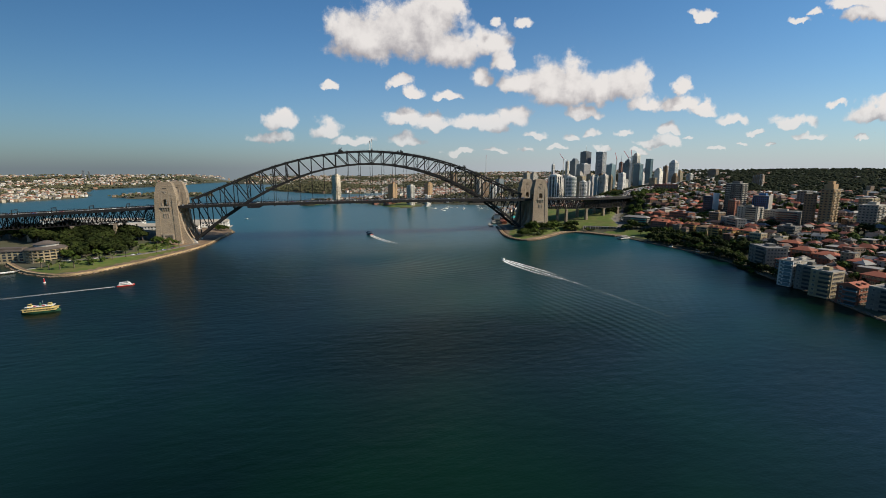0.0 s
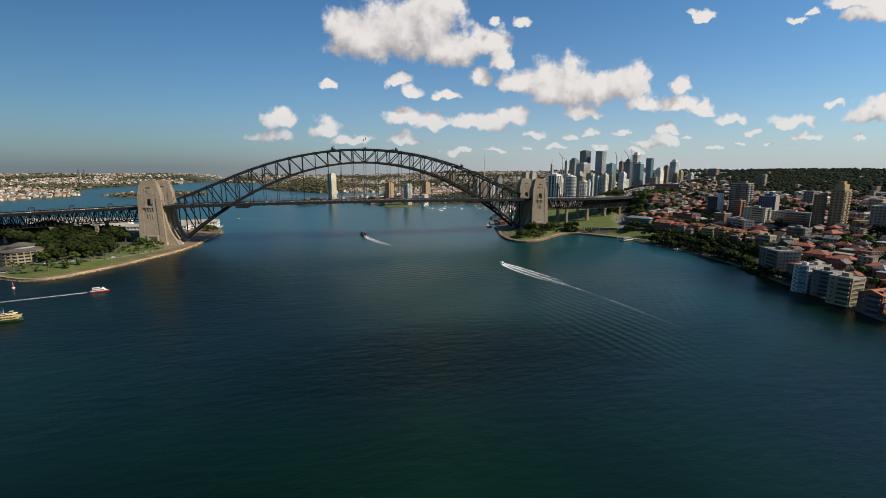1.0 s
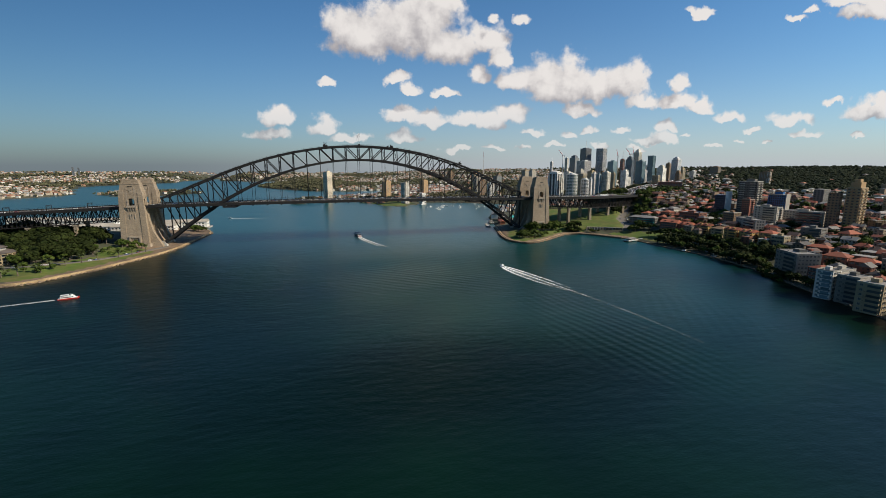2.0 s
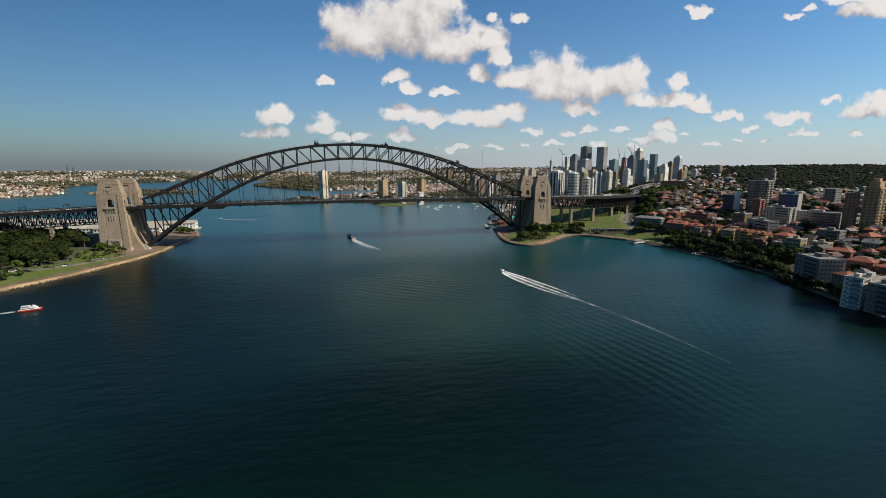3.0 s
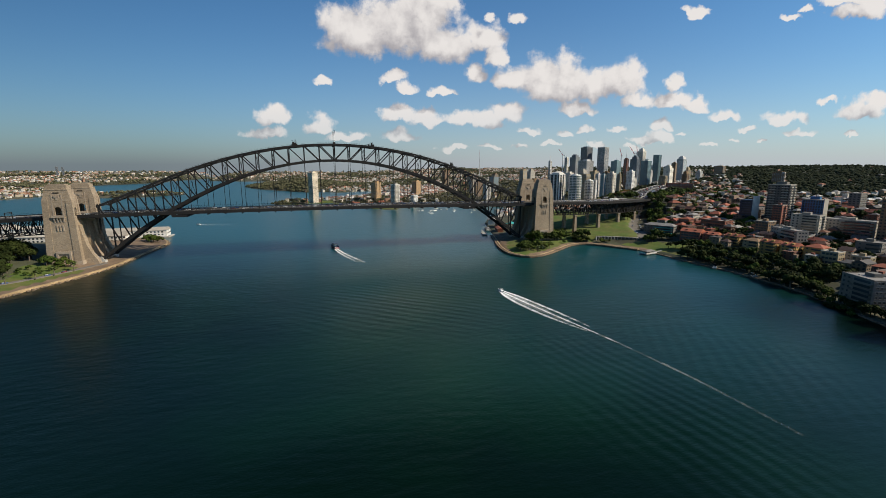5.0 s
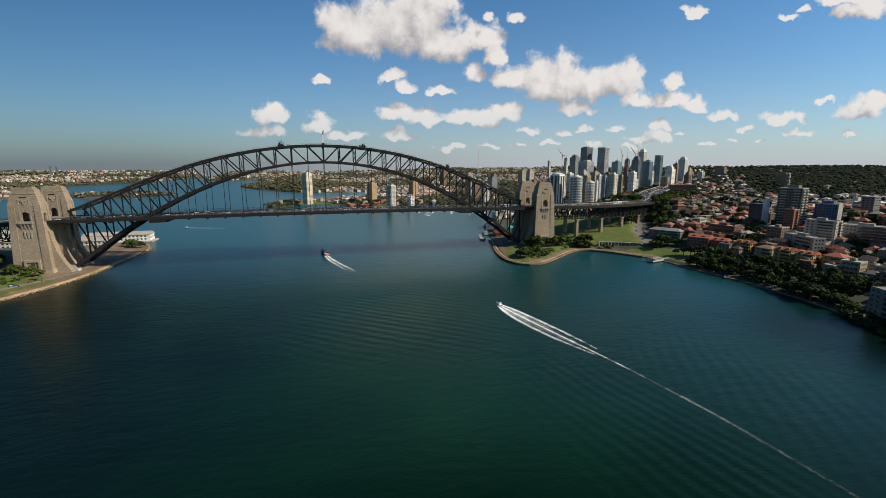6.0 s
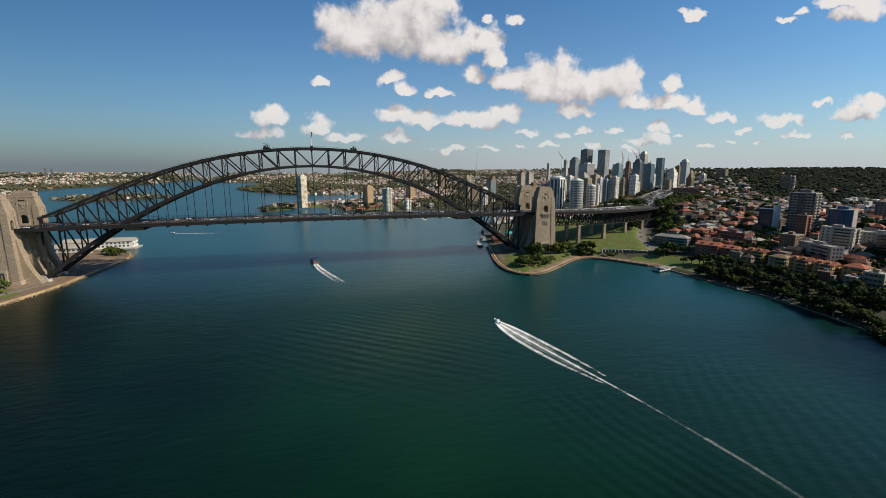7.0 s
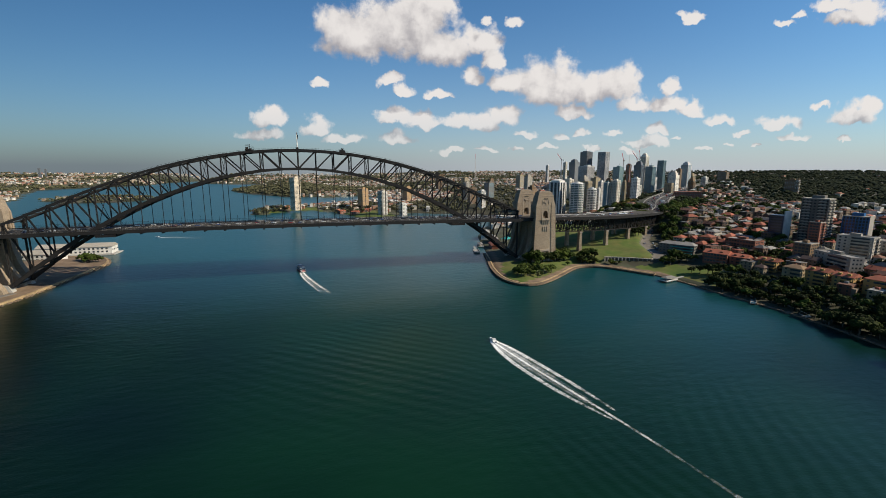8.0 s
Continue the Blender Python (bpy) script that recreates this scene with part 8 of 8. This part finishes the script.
build_jetty(363, -143, 12, 19, 9, "grey-roofed pontoon wharf with a gangway")
build_jetty(-392, -166, 30, 16, 7, "timber landing stage beside the hotel", False)
build_jetty(232, 70, 75, 26, 8, "floating pontoon under the bridge", False)
build_jetty(254, 110, 75, 22, 8, "roofed ferry pontoon beyond the bridge")


# ---- traffic ----
def build_car(label="passenger car in traffic on the bridge road", group="bridge traffic"):
    c = thing("car", label, "car", group)
    part("body", Shape().taper(-2.2, 2.2, -0.9, 0.9, 0.35, -2.15, 2.1, -0.85, 0.85, 0.95), CAR_PAINT, c)
    part("roof", Shape().taper(-1.7, 0.9, -0.8, 0.8, 0.95, -1.2, 0.3, -0.68, 0.68, 1.5), CAR_PAINT, c)
    part("window", Shape().taper(-1.66, 0.95, -0.82, 0.82, 1.0, -1.25, 0.36, -0.70, 0.70, 1.4), PANE, c)
    for sx in (-1.35, 1.35):
        for sy in (-0.85, 0.85):
            part("wheel", Shape().tube((0, 0), 0.33, 0.33, -0.11, 0.11, 10).turned(pose(sx, sy, 0.33, 90)), TYRE, c)
    return c


def build_bus():
    c = thing("bus", "white and blue city bus on the bridge road", "bus", "bridge buses")
    part("body", Shape().taper(-6, 6, -1.25, 1.25, 0.4, -6, 5.9, -1.2, 1.2, 3.2), WHITE, c)
    part("window_band", Shape().box((0, 0, 2.2), (11.6, 2.54, 0.9)), PANE, c)
    part("stripe", Shape().box((0, 0, 1.0), (12.04, 2.54, 0.4)), BLUE_PANEL, c)
    for sx in (-3.6, 3.8):
        for sy in (-1.1, 1.1):
            part("wheel", Shape().tube((0, 0), 0.5, 0.5, -0.15, 0.15, 10).turned(pose(sx, sy, 0.5, 90)), TYRE, c)
    return c


car, bus = build_car(), build_bus()
car.matrix_world, bus.matrix_world = pose(-120, -8.2, deck_z(-120) + 0.02), pose(231, -11.0, deck_z(231) + 0.02)
r3 = random.Random(9)
for i in range(82):
    x = -245 + i * 8.7 + r3.uniform(-2, 2)
    lane = r3.choice((-11.2, -8.2, -4.9, -1.6, 1.6, 4.9, 8.2, 11.2))
    proto = bus if r3.random() < 0.02 else car
    ang = math.degrees(math.atan(0.0032 * max(0, x - 330)))
    copy_thing(proto, pose(x, lane + bend(x), deck_z(x) + 0.02, 0, 0, ang if lane < 0 else 180 + ang))
for i in range(20):
    x = -262 - i * 11.5 + r3.uniform(-3, 3)
    lane = r3.choice((-14.5, -11.2, -7.9, -4.6, 4.6, 7.9))
    copy_thing(car, pose(x, lane, deck_z(x) + 0.02, 0, 0, 0 if lane < 0 else 180))
road = ROAD_N
queue_bodies, queue_tops = Shape(), Shape()
for i in range(330):
    t = (i / 330) ** 1.0 * (len(road) - 1) * 0.72
    a, b, k = road[int(t)], road[min(int(t) + 1, len(road) - 1)], t % 1
    x, y = a[0] + (b[0] - a[0]) * k, a[1] + (b[1] - a[1]) * k
    ang = math.degrees(math.atan2(b[1] - a[1], b[0] - a[0]))
    off = r3.choice((-17, -13.5, -10, -6.5, -3, 3, 6.5, 10, 13.5, 17))
    x, y = x - math.sin(radians(ang)) * off, y + math.cos(radians(ang)) * off
    if x > 530:
        m = pose(x, y, float(road_height(x)) + 0.02, 0, 0, ang)
        big = r3.random() < 0.08
        q = Shape().taper(-2.2, 2.2, -0.95, 0.95, 0.1, -2.1, 2.1, -0.85, 0.85, 1.0) if not big else Shape().taper(-5, 5, -1.2, 1.2, 0.2, -5, 4.9, -1.2, 1.2, 3.1)
        queue_bodies.add([tuple(m @ Vector(p)) for p in q.v], q.f)
        if not big:
            q = Shape().taper(-1.7, 0.9, -0.8, 0.8, 1.0, -1.2, 0.3, -0.66, 0.66, 1.5)
            queue_tops.add([tuple(m @ Vector(p)) for p in q.v], q.f)
tagged(part("distant_traffic", queue_bodies, QUEUE_PAINT), "dense traffic on the expressway, cars and a few trucks", "cars", kind="stuff")
tagged(part("distant_traffic_cabins", queue_tops, PANE), "dark cabins of the expressway traffic", "cars", kind="stuff")

# parked along the southern park road and the northern park street
parked = build_car("parked car beside the waterside park road", "parked cars")
spots_taken = 0
for line, side in ((SOUTH_LANE[2:-6], -1.7), (smooth_line([(412, -72), (434, -32), (468, 8), (545, 84)]), 3.0), (smooth_line([(420, -78), (440, -36), (472, 4), (540, 72)]), -0.5)):
    for a, b in zip(line, line[1:]):
        ang = math.degrees(math.atan2(b[1] - a[1], b[0] - a[0]))
        x, y = (a[0] + b[0]) / 2 - math.sin(radians(ang)) * side, (a[1] + b[1]) / 2 + math.cos(radians(ang)) * side
        if r3.random() < 0.55:
            continue
        m = pose(x, y, ground_at(x, y) + (0.36 if x < 0 else 0.05), 0, 0, ang)
        if spots_taken:
            copy_thing(parked, m)
        else:
            parked.matrix_world = m
        spots_taken += 1


def build_quay_shed(x, y, w, d, h, rot, wall, roof_mat, label):
    z = ground_at(x, y)
    b = thing("quay_shed", label, "shed", "quay sheds", pose(x, y, z, 0, 0, rot))
    part("wall", Shape().box((0, 0, h / 2 - 1), (w, d, h + 2)), wall, b)
    part("roof", hip_roof(w, d, h, d * 0.22, 0.5, True), roof_mat, b)
    for k in range(int(w / 4)):
        v = part("window", window_mesh(1.8, 1.4, PANE, True), None, b)
        v.matrix_basis = pose(-w / 2 + 2 + k * 4, -d / 2 - 0.03, h * 0.55)


build_quay_shed(264, 84, 30, 9, 5, 76, BRICK_RED, ROOF_TILE, "low red-brown brick shed on the northern quay")
build_quay_shed(284, 128, 34, 11, 7, 72, BRICK_RED, ROOF_GREY, "brick quay building with a grey gable roof")
build_quay_shed(290, 176, 40, 14, 9, 66, RENDER_WHITE, ROOF_GREY, "white fairground hall on the northern quay")


def build_canopy(x, y, w, d, h):
    b = thing("shade_canopy", "bright teal fabric shade canopy on white posts", "canopy", "", pose(x, y, ground_at(x, y), 0, 0, 20))
    part("fabric", hip_roof(w, d, h, 3.0, 0.3), TEAL, b)
    for sx in (-1, 1):
        for sy in (-1, 1):
            part("post", Shape().tube((sx * w * 0.46, sy * d * 0.46), 0.15, 0.15, -1, h, 6), WHITE, b)


build_canopy(296, 106, 14, 12, 6)


# ---- boulders along the shores ----
def build_rocks(line, lo, hi, per_metre, seed, label):
    """Tumbled sandstone blocks at the water's edge."""
    r, s = random.Random(seed), Shape()
    v0, f0 = ICO
    for (ax, ay), (bx, by) in zip(line, line[1:]):
        length = math.hypot(bx - ax, by - ay)
        for _ in range(max(1, int(length * per_metre))):
            k, off = r.random(), r.uniform(lo, hi)
            x = ax + (bx - ax) * k - (by - ay) / length * off
            y = ay + (by - ay) * k + (bx - ax) / length * off
            w, a = r.uniform(0.6, 1.9), r.uniform(0, 6.28)
            c, sn = math.cos(a), math.sin(a)
            pts = []
            for p in v0:
                q = p * r.uniform(0.8, 1.2)
                px, py = q.x * w * 1.3, q.y * w * 0.9
                pts.append((x + px * c - py * sn, y + px * sn + py * c, 0.25 + q.z * w * 0.6))
            s.add(pts, f0)
    tagged(part("shore_rocks", s, ROCK), label, "rocks", kind="stuff")


build_rocks(KIRRIBILLI, -2.2, 1.2, 1.3, 3, "dark tumbled sandstone boulders below the waterside flats")
build_rocks(SEAWALL_S, -1.0, 0.4, 0.8, 4, "dark weedy boulders at the foot of the southern seawall")
build_rocks(SEAWALL_N, -1.0, 0.4, 0.8, 5, "dark weedy boulders at the foot of the northern seawall")
build_jetty(374, -226, 40, 12, 4, "small pale boat landing below the flats", False)
build_jetty(380, -262, 60, 16, 4, "low timber landing below the wooded shore", False)
